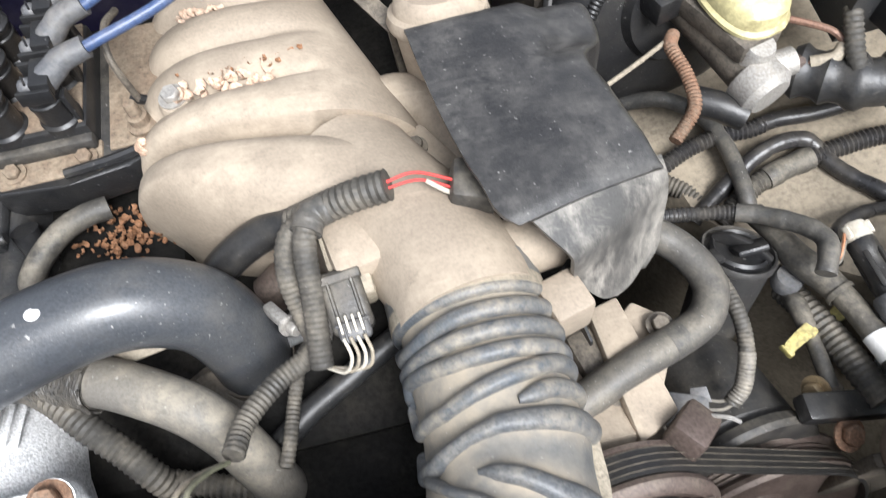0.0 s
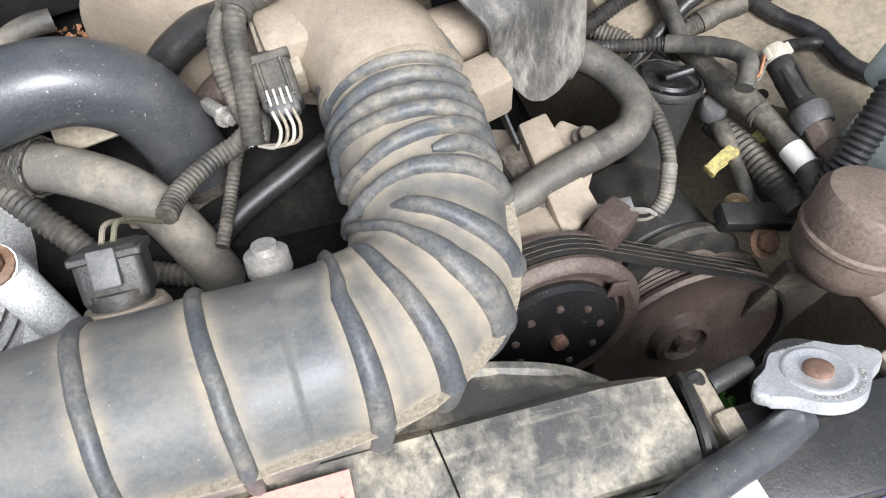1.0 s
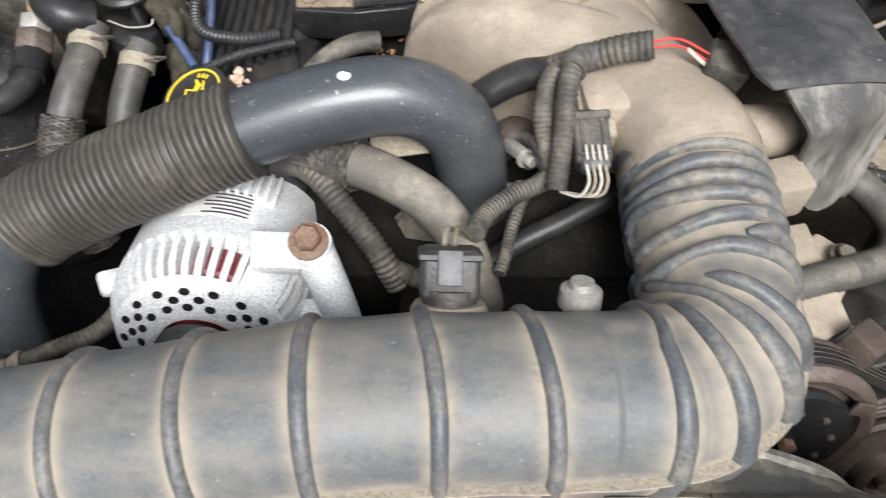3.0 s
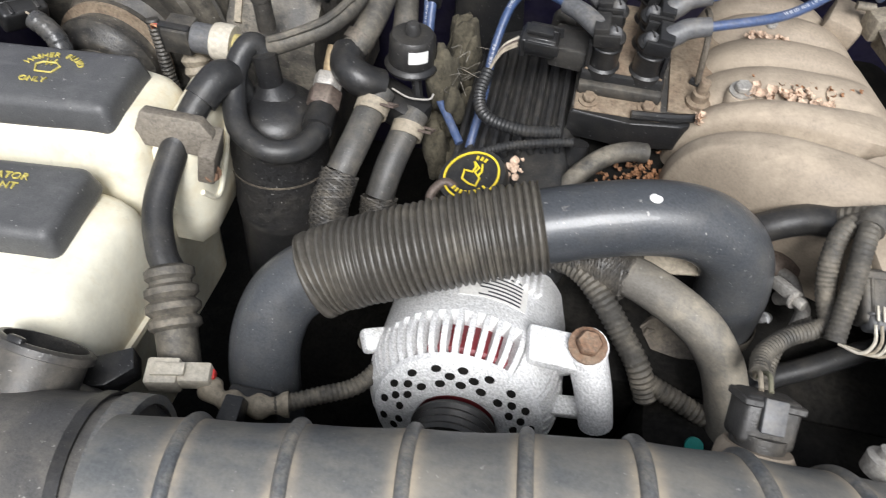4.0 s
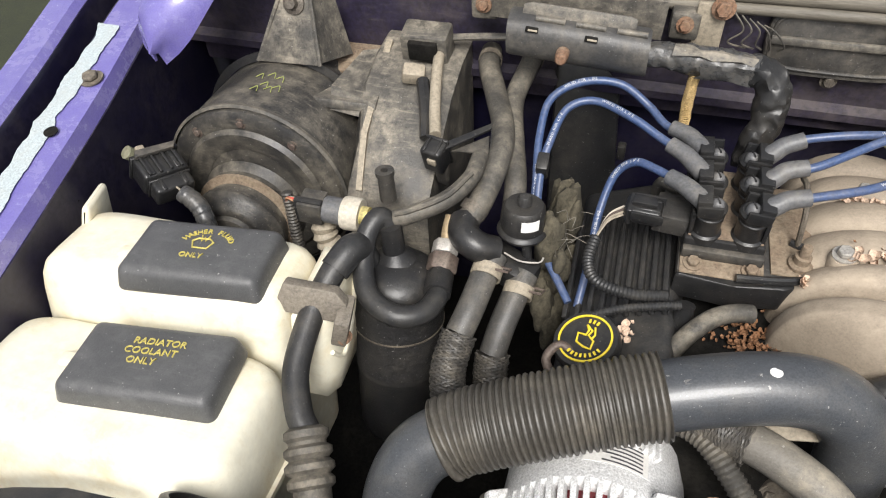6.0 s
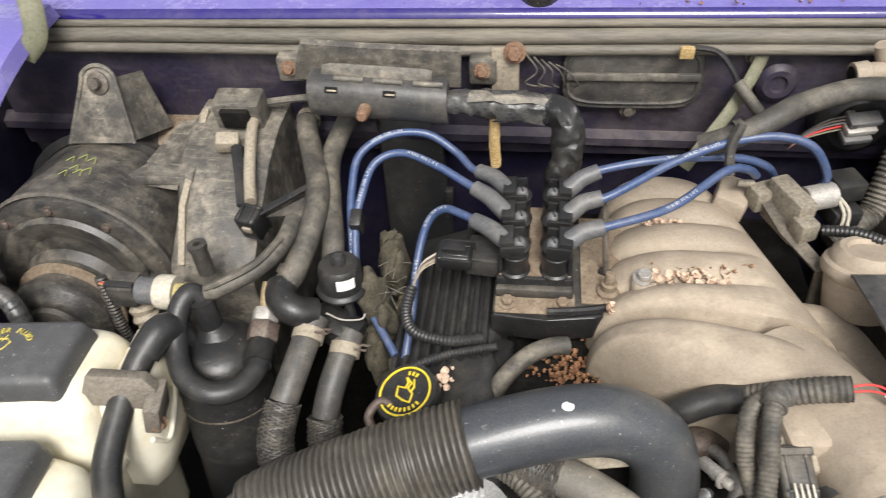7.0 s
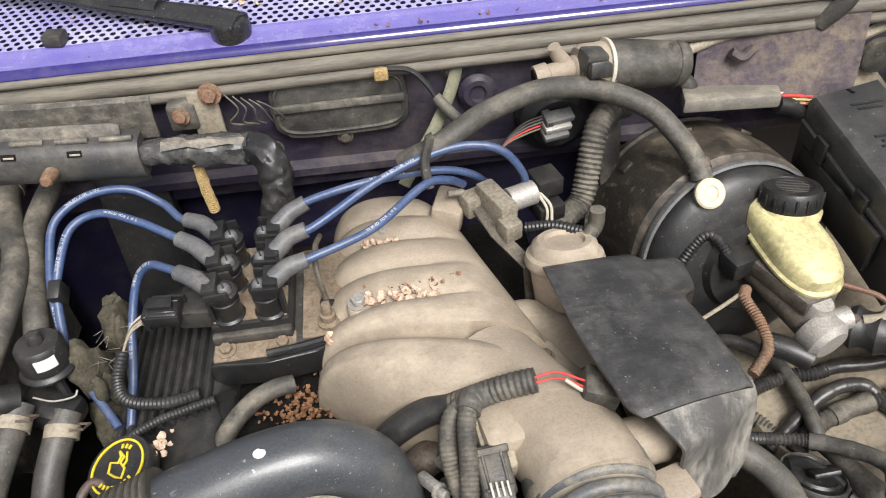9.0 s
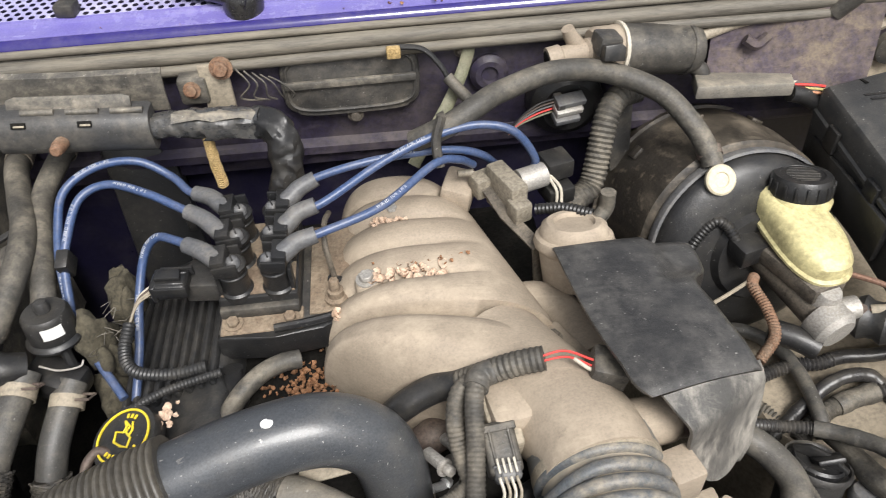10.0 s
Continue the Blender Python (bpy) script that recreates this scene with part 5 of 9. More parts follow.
mot = part("motor", lathe([(0, 0), (0.062, 0.0), (0.056, 0.010), (0.050, 0.012), (0.049, 0.034), (0.053, 0.036), (0.053, 0.041), (0.047, 0.044), (0.040, 0.054), (0.034, 0.056), (0.030, 0.055), (0.028, 0.060), (0.020, 0.061), (0.012, 0.066), (0.009, 0.068), (0, 0.068)], mmx, 44), "blower", bl, "dusty black motor can with stepped end")
part("motor_flange", lathe([(0.049, 0.016), (0.058, 0.018), (0.058, 0.022), (0.049, 0.024), (0.049, 0.016)], mmx, 44), "brown_dust", mot)
for a in (128, 52, 90, 200, 340):
    p = bmx @ V((0.089 * math.cos(radians(a)), 0.089 * math.sin(radians(a)), 0.0))
    part("screw", bolt(axis(p, (0, -1, 0.06)), 0.0042, 0.003), "rust_brown", bl, "rusty screw")
for i, (a, h) in enumerate(((82, -0.05), (86, -0.045), (90, -0.052), (94, -0.042), (84, -0.068), (90, -0.072), (97, -0.068))):
    q0 = bmx @ (Matrix.Rotation(radians(a), 4, "Z") @ V((0.1048, 0, h)))
    q1 = bmx @ (Matrix.Rotation(radians(a - 3.2), 4, "Z") @ V((0.1050, 0, h - 0.007)))
    q2 = bmx @ (Matrix.Rotation(radians(a - 5), 4, "Z") @ V((0.1048, 0, h + 0.003)))
    part("chalk_mark", sweep([q0, q1, q2], 0.0005, 5, 4), "chalk", bl, "scrawled yellow chalk mark")
br = thing("blower_bracket", (-0.545, 0.65, 0.99), "dusty black plastic bracket arm from blower to firewall", "bracket")
arc = [(0.020 * math.cos(radians(a)), 0.060 + 0.020 * math.sin(radians(a))) for a in range(0, 181, 20)]
plate = prism([(0.030, -0.008)] + arc + [(-0.048, -0.010)], 0.004, Matrix(((1, 0, 0, -0.568), (0, 0.42, -0.90, 0.612), (0, 0.90, 0.42, 1.000), (0, 0, 0, 1))), 0.0012)
part("arm", plate, "case_dusty", br)
part("arm_rim", sweep([(-0.616, 0.606, 0.992)] + [(-0.568 + x * 1.05, 0.612 + 0.42 * y - 0.004, 1.000 + 0.90 * y + 0.002) for x, y in arc[::-1]] + [(-0.536, 0.606, 0.994)], 0.0026, 8), "case_dusty", br)
part("side_web", sheet([[(-0.548, 0.640, 1.060), (-0.535, 0.672, 1.050)], [(-0.536, 0.608, 0.996), (-0.520, 0.668, 0.975)]], 0.003), "case_dusty", br)
part("nut", lathe([(0, 0), (0.013, 0), (0.013, 0.003), (0.007, 0.005), (0.006, 0.012), (0, 0.012)], axis((-0.568, 0.634, 1.056), (0, -0.9, 0.42)), 18), "steel", br)
part("dirt_shelf", rbox((0.080, 0.060, 0.006), pose(-0.520, 0.668, 0.968, 4, 0, 0), 0.002), "brown_dust", br, "ledge with brown dirt")
hv = thing("heater_case", (-0.42, 0.57, 0.80), "dusty black moulded heater case with ducts against the firewall", "heater case")
prof = [(0.690, 1.000), (0.640, 1.000), (0.590, 0.988), (0.530, 0.958), (0.485, 0.930), (0.472, 0.912), (0.468, 0.74), (0.690, 0.74)]
bm = bmesh.new()
rl = [ring(bm, [(x + (0.012 if y < 0.55 and x < -0.42 else 0), y, z) for y, z in prof]) for x in (-0.478, -0.474, -0.38, -0.372)]
for r_, dz in ((rl[0], -0.004), (rl[3], -0.004)):
    for v in r_:
        v.co.z += dz
skin(bm, rl)
part("case", bm, "case_dusty", hv)
part("ridge", sheet([[(-0.470, 0.660, 1.006), (-0.462, 0.660, 1.006)], [(-0.462, 0.530, 0.966), (-0.455, 0.530, 0.966)], [(-0.455, 0.478, 0.928), (-0.448, 0.478, 0.928)]], 0.008), "tan", hv)
part("shelf", rbox((0.07, 0.10, 0.012), pose(-0.500, 0.612, 0.962, -14, 0, 0), 0.003), "case_dusty", hv)
part("flat_duct", sheet([[(-0.50, 0.655, 0.99), (-0.455, 0.655, 1.0)], [(-0.515, 0.585, 0.985), (-0.455, 0.565, 0.98)], [(-0.512, 0.565, 0.965), (-0.455, 0.555, 0.965)]], 0.003), "case_dusty", hv)
part("top_box", rbox((0.056, 0.034, 0.044), pose(-0.415, 0.648, 1.012, 8, 0, 0), 0.004), "case_dusty", hv)
# mouth is a near-black block that stands for the shade within
part("box_mouth", rbox((0.034, 0.02, 0.024), pose(-0.415, 0.634, 1.016, 8, 0, 0), 0.002), "dark", hv)
part("white_clip", rbox((0.026, 0.018, 0.020), pose(-0.418, 0.598, 1.004, 20, 10, 15), 0.004), "tan", hv, "dirty pale clip")
part("link_bar", sweep([(-0.405, 0.590, 1.002), (-0.392, 0.555, 0.99), (-0.384, 0.525, 0.975)], 0.0075, 8), "plastic", hv)
VB = pose(-0.366, 0.500, 0.975, 14, 0, -14)
part("vacuum_block", crate(VB, 0.024, 0.024, 0.034), "plastic", hv, "black vacuum connector block")
part("block_mouth", rbox((0.010, 0.004, 0.008), VB @ pose(0.002, -0.0125, 0.004), 0.001), "tan", hv)
part("block_leg", rbox((0.014, 0.010, 0.030), VB @ pose(0.004, -0.002, -0.028), 0.002), "plastic_dusty", hv)
part("block_arm", prism([(0.0, -0.004), (0.050, 0.020), (0.056, 0.030), (0.0, 0.006)], 0.004, pose(-0.356, 0.500, 0.985, 10, 0, 18), 0.001), "plastic", hv)
part("block_arm", prism([(0.050, 0.020), (0.056, 0.030), (0.050, -0.018), (0.044, -0.016)], 0.004, pose(-0.356, 0.500, 0.985, 10, 0, 18), 0.001), "plastic", hv)
part("block_web", prism([(0.006, -0.002), (0.048, 0.016), (0.044, -0.014), (0.030, -0.006)], 0.0015, pose(-0.356, 0.500, 0.982, 10, 0, 18), 0.0004), "plastic_dusty", hv)
part("vacuum_pipe", sweep([(-0.40, 0.655, 1.01), (-0.393, 0.61, 1.008), (-0.383, 0.56, 0.995), (-0.372, 0.52, 0.985)], 0.0065, 10), "tan", hv, "dusty vacuum tube")
part("loose_tube", sweep([(-0.415, 0.66, 1.012), (-0.36, 0.665, 1.018), (-0.30, 0.668, 1.022)], 0.0045, 8), "case_dusty", hv)
part("drain_cap", lathe([(0, 0), (0.009, 0), (0.0085, 0.030), (0.010, 0.031), (0.010, 0.036), (0.004, 0.036), (0.004, 0.030), (0, 0.030)], axis((-0.405, 0.450, 0.950), (-0.06, 0.1, 1)), 16), "plastic_dusty", hv, "black capped service port")

# heater hoses
hh = thing("heater_hose", (-0.31, 0.55, 0.9), "dusty black heater hose from the firewall", "hose", "heater hoses")
part("hose", sweep([(-0.348, 0.690, 0.985), (-0.342, 0.650, 0.990), (-0.322, 0.595, 0.990), (-0.304, 0.545, 0.988), (-0.298, 0.500, 0.985), (-0.306, 0.448, 0.968), (-0.318, 0.425, 0.955)], 0.0125, 16), "rubber_dusty", hh)
part("spring_clamp", ring_band((-0.344, 0.665, 0.990), (0.1, -1, 0), 0.0128, 0.008, 0.0012), "steel", hh)
part("end_clamp", ring_band((-0.311, 0.440, 0.963), (-0.4, -0.8, -0.5), 0.0128, 0.010, 0.0014), "steel", hh)
hh = thing("heater_hose", (-0.29, 0.55, 0.9), "dusty black heater hose from the firewall", "hose", "heater hoses")
part("hose", sweep([(-0.292, 0.690, 0.995), (-0.296, 0.650, 0.995), (-0.302, 0.595, 0.985), (-0.290, 0.535, 0.975), (-0.278, 0.485, 0.965), (-0.275, 0.45, 0.945)], 0.0115, 16), "rubber_dusty", hh)
part("spring_clamp", ring_band((-0.294, 0.668, 0.995), (0, -1, 0), 0.0118, 0.008, 0.0012), "steel", hh)


def braided(pts, r, strands=9, turn=0.030):
    """Crossing helical strands over a tube."""
    bm = sweep(pts, r * 0.93, 14)
    line = even(curve(pts, 10), 0.0022)
    fr = frames(line)
    for k in range(strands * 2):
        way = 1 if k % 2 else -1
        path = []
        for i, (c, (x, y, t)) in enumerate(zip(line, fr)):
            a = way * 2 * math.pi * (i * 0.0022 / turn) + 2 * math.pi * (k // 2) / strands
            lift = r * (1.0 + 0.035 * math.cos(a * strands))
            path.append(c + (x * math.cos(a) + y * math.sin(a)) * lift)
        sweep(path, 0.0013, 5, smooth_line=False, bm=bm)
    return bm


def lower_hose(pts, clamp, dirn, tang):
    th = thing("heater_hose", pts[-1], "grey-black heater hose with spring clamp running into a braided sleeve", "hose", "clamped hoses")
    part("hose", sweep(pts[:4], 0.0135, 16), "hose_worn", th)
    tagged(part("braid", braided(pts[3:], 0.0162), "braid", th), "woven black sleeve", kind="stuff")
    part("spring_clamp", ring_band(clamp, dirn, 0.0138, 0.012, 0.0016), "tan", th, "tan spring clamp")
    cm = axis(V(clamp) + V(tang), dirn)
    part("clamp_ear", sweep([cm @ V(q) for q in ((-0.006, 0.005, 0.004), (0.006, 0.005, 0.004), (0.007, -0.004, -0.003), (-0.006, -0.004, -0.003))], 0.0014, 6, smooth_line=False), "rust_brown", th)
    return th


lower_hose([(-0.283, 0.408, 0.938), (-0.288, 0.388, 0.930), (-0.294, 0.350, 0.920), (-0.300, 0.328, 0.908), (-0.304, 0.300, 0.888), (-0.298, 0.278, 0.86), (-0.288, 0.262, 0.82)], (-0.287, 0.390, 0.931), (-0.1, -0.9, -0.3), (0.016, 0.0, 0.008))
lower_hose([(-0.252, 0.412, 0.912), (-0.257, 0.395, 0.905), (-0.265, 0.362, 0.888), (-0.270, 0.340, 0.868), (-0.268, 0.322, 0.848), (-0.255, 0.305, 0.82), (-0.245, 0.295, 0.79)], (-0.256, 0.395, 0.904), (-0.1, -0.9, -0.4), (0.018, 0.0, 0.006))
part("elbow", sweep([(-0.318, 0.430, 0.957), (-0.315, 0.413, 0.955), (-0.300, 0.404, 0.950), (-0.284, 0.410, 0.940)], 0.0155, 16), "plastic", thing("hose_tee", (-0.30, 0.41, 0.94), "black plastic hose tee with rounded end", "hose fitting"))
hv2 = thing("heater_valve", (-0.262, 0.435, 0.90), "black vacuum heater control valve with a pale label", "valve")
vm = axis((-0.262, 0.440, 0.944), (0.02, 0.10, 1))
part("dome", lathe([(0, 0), (0.0245, 0), (0.0255, 0.003), (0.0235, 0.006), (0.0218, 0.007), (0.0210, 0.030), (0.0185, 0.0335), (0, 0.0345)], vm, 32), "plastic", hv2)
part("nipple", lathe([(0.0070, 0.033), (0.0070, 0.040), (0.005, 0.044), (0, 0.045)], vm, 16), "plastic_dusty", hv2)
part("label_patch", sheet([[vm @ (Matrix.Rotation(radians(a), 4, "Z") @ V((0.0218, 0, h))) for a in range(-86, -34, 8)] for h in (0.016, 0.028)], 0.0005), "label", hv2, "pale paper label")
part("stem", sweep([(-0.258, 0.436, 0.944), (-0.254, 0.428, 0.925), (-0.25, 0.42, 0.905)], 0.005, 8), "plastic", hv2)
part("lever", sweep([(-0.275, 0.416, 0.934), (-0.258, 0.412, 0.930), (-0.240, 0.414, 0.930), (-0.236, 0.418, 0.934)], 0.0010, 8), "alu_dull", hv2, "bright wire lever")
part("valve_body", rbox((0.055, 0.035, 0.03), pose(-0.268, 0.418, 0.91, 0, 10, -20), 0.008), "plastic", hv2)
tg = thing("torn_insulation", (-0.23, 0.47, 0.85), "clump of torn brown insulation and dirt hanging by the hoses", "insulation", kind="stuff")
bm = bmesh.new()
rnd = random.Random(5)
for k in range(26):
    c = V((-0.226 + rnd.uniform(-0.012, 0.012), 0.470 + rnd.uniform(-0.05, 0.07), 0.875 + rnd.uniform(-0.06, 0.05)))
    s = rnd.uniform(0.012, 0.026)
    own = bmesh.new()
    bmesh.ops.create_icosphere(own, subdivisions=3, radius=s)
    for v in own.verts:
        v.co *= 1 + 0.5 * noise.noise(v.co * 60 + c * 40) + 0.16 * noise.noise(v.co * 150 + c * 90)
        v.co = V((v.co.x * 0.6, v.co.y * 0.8, v.co.z * 1.6))
    own.transform(Matrix.Translation(c))
    join(bm, own)
part("clump", bm, "foam", tg, smooth=70)
for k in range(14):
    p = V((-0.226 + rnd.uniform(-0.01, 0.015), 0.45 + rnd.uniform(-0.03, 0.05), 0.93 + rnd.uniform(-0.02, 0.01)))
    part("fibre", sweep([p, p + V((rnd.uniform(-0.01, 0.02), rnd.uniform(-0.02, 0.01), rnd.uniform(0.0, 0.02))), p + V((rnd.uniform(0, 0.03), rnd.uniform(-0.03, 0.01), rnd.uniform(-0.01, 0.02)))], 0.0003, 4, 4), "hose_tan", tg)
cv = thing("evaporator_cover", (-0.235, 0.60, 0.80), "dusty dark moulded cover standing against the firewall", "cover")
part("panel", prism([(-0.02, 0.0), (0.055, 0.0), (0.065, 0.10), (0.058, 0.23), (0.03, 0.27), (-0.02, 0.26)], 0.03, pose(-0.245, 0.665, 0.72, 78, 0, 8), 0.006), "plastic", cv)
part("clip", rbox((0.010, 0.012, 0.02), (-0.178, 0.640, 0.90), 0.002), "plastic", cv)

# ---- air conditioning accumulator ----
ac = thing("accumulator", (-0.375, 0.382, 0.70), "dusty black air conditioning accumulator wrapped in foam", "accumulator")
mx = axis((-0.377, 0.334, 0.705), (0.01, 0.19, 0.98))
part("can", lathe([(0, 0), (0.036, 0.0), (0.043, 0.010), (0.0455, 0.022), (0.0455, 0.10), (0.0465, 0.104), (0.0465, 0.109), (0.0455, 0.112), (0.0455, 0.21), (0.042, 0.222), (0.034, 0.230), (0.022, 0.236), (0.012, 0.239), (0, 0.240)], mx, 48), "plastic", ac)
bm = bmesh.new()
rings = []
for h in [0.112 + 0.004 * k for k in range(27)]:
    rg = []
    for k in range(64):
        a = 2 * math.pi * k / 64
        top = 0.206 + 0.008 * math.sin(a * 2 + 1) + 0.004 * noise.noise(V((k * 0.7, 0, 3)))
        hh_ = min(h, top)
        rr = 0.0468 + 0.0012 * noise.noise(V((math.cos(a) * 9, math.sin(a) * 9, h * 240)))
        rg.append(mx @ V((rr * math.cos(a), rr * math.sin(a), hh_)))
    rings.append(ring(bm, rg))
skin(bm, rings, caps=False)
part("foam_wrap", bm, "foam_black", ac, "ragged black foam wrap")
part("band", ring_band(mx @ V((0, 0, 0.165)), (0.01, 0.21, 0.98), 0.0474, 0.002, 0.0006, seg=48), "steel", ac)
part("top_port", lathe([(0, 0), (0.022, 0), (0.016, 0.006), (0.0115, 0.010), (0.0115, 0.040), (0, 0.04)], axis((-0.378, 0.384, 0.936), (-0.1, 0.15, 1)), 20), "plastic", ac)
lp = thing("accumulator_hose", (-0.37, 0.34, 0.93), "black rubber hose looping round the accumulator top", "hose")
part("hose", sweep([(-0.381, 0.389, 0.955), (-0.385, 0.396, 0.970), (-0.394, 0.392, 0.980), (-0.401, 0.374, 0.970), (-0.398, 0.350, 0.953), (-0.384, 0.325, 0.944), (-0.356, 0.312, 0.940), (-0.334, 0.322, 0.936), (-0.326, 0.345, 0.932), (-0.328, 0.368, 0.928)], 0.0105, 16), "rubber", lp)
part("ferrule", sweep([(-0.327, 0.352, 0.931), (-0.330, 0.376, 0.930)], 0.0135, 16, 2), "plastic", lp)
part("nut", prism([(0.016 * math.cos(radians(60 * k)), 0.016 * math.sin(radians(60 * k))) for k in range(6)], 0.018, axis((-0.331, 0.380, 0.930), (-0.03, 0.95, 0.35)), 0.002), "rust_brown", lp, "rust-brown hexagon nut")
part("nut", prism([(0.014 * math.cos(radians(60 * k)), 0.014 * math.sin(radians(60 * k))) for k in range(6)], 0.014, axis((-0.332, 0.398, 0.936), (-0.03, 0.95, 0.35)), 0.002), "alu_dull", lp)
part("neck_pipe", sweep([(-0.332, 0.408, 0.940), (-0.333, 0.420, 0.949), (-0.332, 0.432, 0.958)], 0.0065, 12), "brass", lp, "dull brass pipe neck")
pl = thing("refrigerant_line", (-0.36, 0.42, 0.97), "dusty twin grey refrigerant pipe beside the accumulator", "pipe")
part("pipe", sweep([(-0.385, 0.400, 0.972), (-0.366, 0.402, 0.980), (-0.335, 0.424, 0.986), (-0.318, 0.455, 0.990), (-0.316, 0.49, 0.99)], 0.0088, 14), "rubber_dusty", pl)
part("pipe", sweep([(-0.378, 0.396, 0.985), (-0.362, 0.400, 0.990), (-0.333, 0.420, 0.996), (-0.316, 0.452, 1.0)], 0.003, 8), "rubber_dusty", pl)
ps = thing("pressure_switch", (-0.44, 0.415, 0.93), "grey pressure switch with white collar, brass neck and connector", "pressure switch")
pm = axis((-0.402, 0.415, 0.955), (-1, 0.0, 0.03))
part("neck", lathe([(0, 0), (0.007, 0), (0.007, 0.012), (0.010, 0.012), (0.010, 0.022), (0, 0.022)], pm, 14), "yellow_clip", ps, "brass neck")
part("collar", lathe([(0, 0.020), (0.0165, 0.020), (0.0175, 0.023), (0.0175, 0.036), (0.0165, 0.039), (0, 0.039)], pm, 28), "white", ps, "dirty white collar")
part("barrel", lathe([(0, 0.038), (0.0140, 0.038), (0.0140, 0.058), (0.012, 0.060), (0, 0.060)], pm, 24), "boot", ps)
part("connector", rbox((0.026, 0.026, 0.026), pm @ Matrix.Translation((0, 0, 0.072)), 0.002), "plastic_dusty", ps)
part("connector_clip", rbox((0.008, 0.030, 0.030), pm @ Matrix.Translation((0.006, 0, 0.074)), 0.002), "plastic", ps)
for k in range(3):
    part("wire", sweep([(-0.487, 0.414 + 0.003 * k, 0.957), (-0.500, 0.416 + 0.003 * k, 0.962 - 0.002 * k), (-0.510, 0.425, 0.950), (-0.505, 0.43, 0.92)], 0.0013, 6), ("orange", "red", "tan")[k], ps)
wl2 = thing("blower_loom", (-0.50, 0.42, 0.86), "corrugated black loom dropping beside the blower motor", "wiring loom")
part("loom", conduit([(-0.512, 0.432, 0.955), (-0.508, 0.425, 0.93), (-0.505, 0.418, 0.90), (-0.498, 0.412, 0.85)], 0.0065, 0.004), "plastic_dusty", wl2)
part("tube", conduit([(-0.47, 0.43, 0.945), (-0.468, 0.415, 0.925), (-0.460, 0.41, 0.90), (-0.45, 0.41, 0.86)], 0.014, 0.009, 0.2), "tan", thing("drain_tube", (-0.465, 0.42, 0.85), "tan corrugated drain tube", "tube"))

# suction hose with clamp block
sh = thing("suction_hose", (-0.41, 0.25, 0.88), "black air conditioning suction hose with bellows end", "hose")
part("hose", sweep([(-0.402, 0.372, 0.925), (-0.403, 0.370, 0.952), (-0.407, 0.358, 0.973), (-0.417, 0.336, 0.967), (-0.424, 0.315, 0.956), (-0.429, 0.290, 0.944), (-0.428, 0.245, 0.926), (-0.414, 0.212, 0.914), (-0.402, 0.198, 0.907)], 0.0122, 18), "rubber", sh)
part("sleeve", sweep([(-0.405, 0.364, 0.966), (-0.409, 0.352, 0.973), (-0.418, 0.332, 0.965)], 0.0145, 18), "rubber", sh)
bmx2 = [(0.015, 0), (0.0195, 0.003), (0.0195, 0.009), (0.0165, 0.012), (0.0165, 0.015), (0.021, 0.018), (0.021, 0.023), (0.017, 0.027), (0.0215, 0.031), (0.0215, 0.036), (0.017, 0.040), (0.0205, 0.044), (0.0205, 0.049), (0.0165, 0.052), (0.016, 0.085), (0, 0.085)]
part("bellows", lathe([(0, 0)] + bmx2, axis((-0.404, 0.201, 0.909), (0.36, -0.80, -0.42)), 28), "rubber_dusty", sh, "dusty bellows end")
cb = thing("hose_clamp_block", (-0.425, 0.302, 0.93), "dusty aluminium clamp block round the suction hose", "clamp")
part("plate", prism([(-0.034, -0.014), (0.024, -0.016), (0.034, 0.004), (0.022, 0.016), (-0.026, 0.016)], 0.014, pose(-0.430, 0.306, 0.955, 68, 8, 6), 0.002), "clampblock", cb)
part("cheek", rbox((0.014, 0.036, 0.034), pose(-0.400, 0.296, 0.940, 0, 14, 10), 0.002), "clampblock", cb)
part("screw", bolt(axis((-0.398, 0.285, 0.930), (0.5, -0.8, 0.2)), 0.006, 0.005), "rust", cb)

# body connector and side loom in the corner
bc = thing("body_connector", (-0.66, 0.43, 0.93), "black multi-pin body connector on the dark inner wing", "connector")
KM = pose(-0.668, 0.438, 0.953, 18, 12, 58)
part("shell", crate(KM, 0.050, 0.036, 0.030), "plastic", bc)
part("shell_half", crate(KM @ pose(0.002, -0.026, -0.004), 0.044, 0.020, 0.024), "plastic", bc)
for k in range(4):
    part("shell_rib", rbox((0.0035, 0.034, 0.004), KM @ pose(-0.018 + 0.012 * k, 0.0, 0.0165), 0.001), "plastic", bc)
part("lever", prism([(-0.024, -0.004), (0.020, -0.005), (0.026, 0.003), (-0.020, 0.005)], 0.006, KM @ pose(0, 0.012, 0.016), 0.001), "plastic_dusty", bc)
part("pin_cap", rbox((0.010, 0.008, 0.012), KM @ pose(-0.012, 0.020, 0.014), 0.002), "tan", bc)
for k in range(6):
    part("wire", sweep([KM @ V((-0.010 + 0.005 * k, -0.034, -0.004)), (-0.640, 0.420 + 0.002 * k, 0.948 - 0.003 * k), (-0.626, 0.415, 0.943)], 0.0012, 6), ("tan", "white", "greenhose", "tan", "rust_brown", "white")[k], bc)
part("loom", sweep([(-0.630, 0.416, 0.945), (-0.618, 0.413, 0.940), (-0.607, 0.408, 0.931), (-0.600, 0.400, 0.915), (-0.598, 0.392, 0.88)], 0.0105, 16, rad=lambda s, u: 0.0098 + 0.0008 * ((s / 0.008) % 1.0), step=0.0012), "tape", bc, "taped grey-black loom")
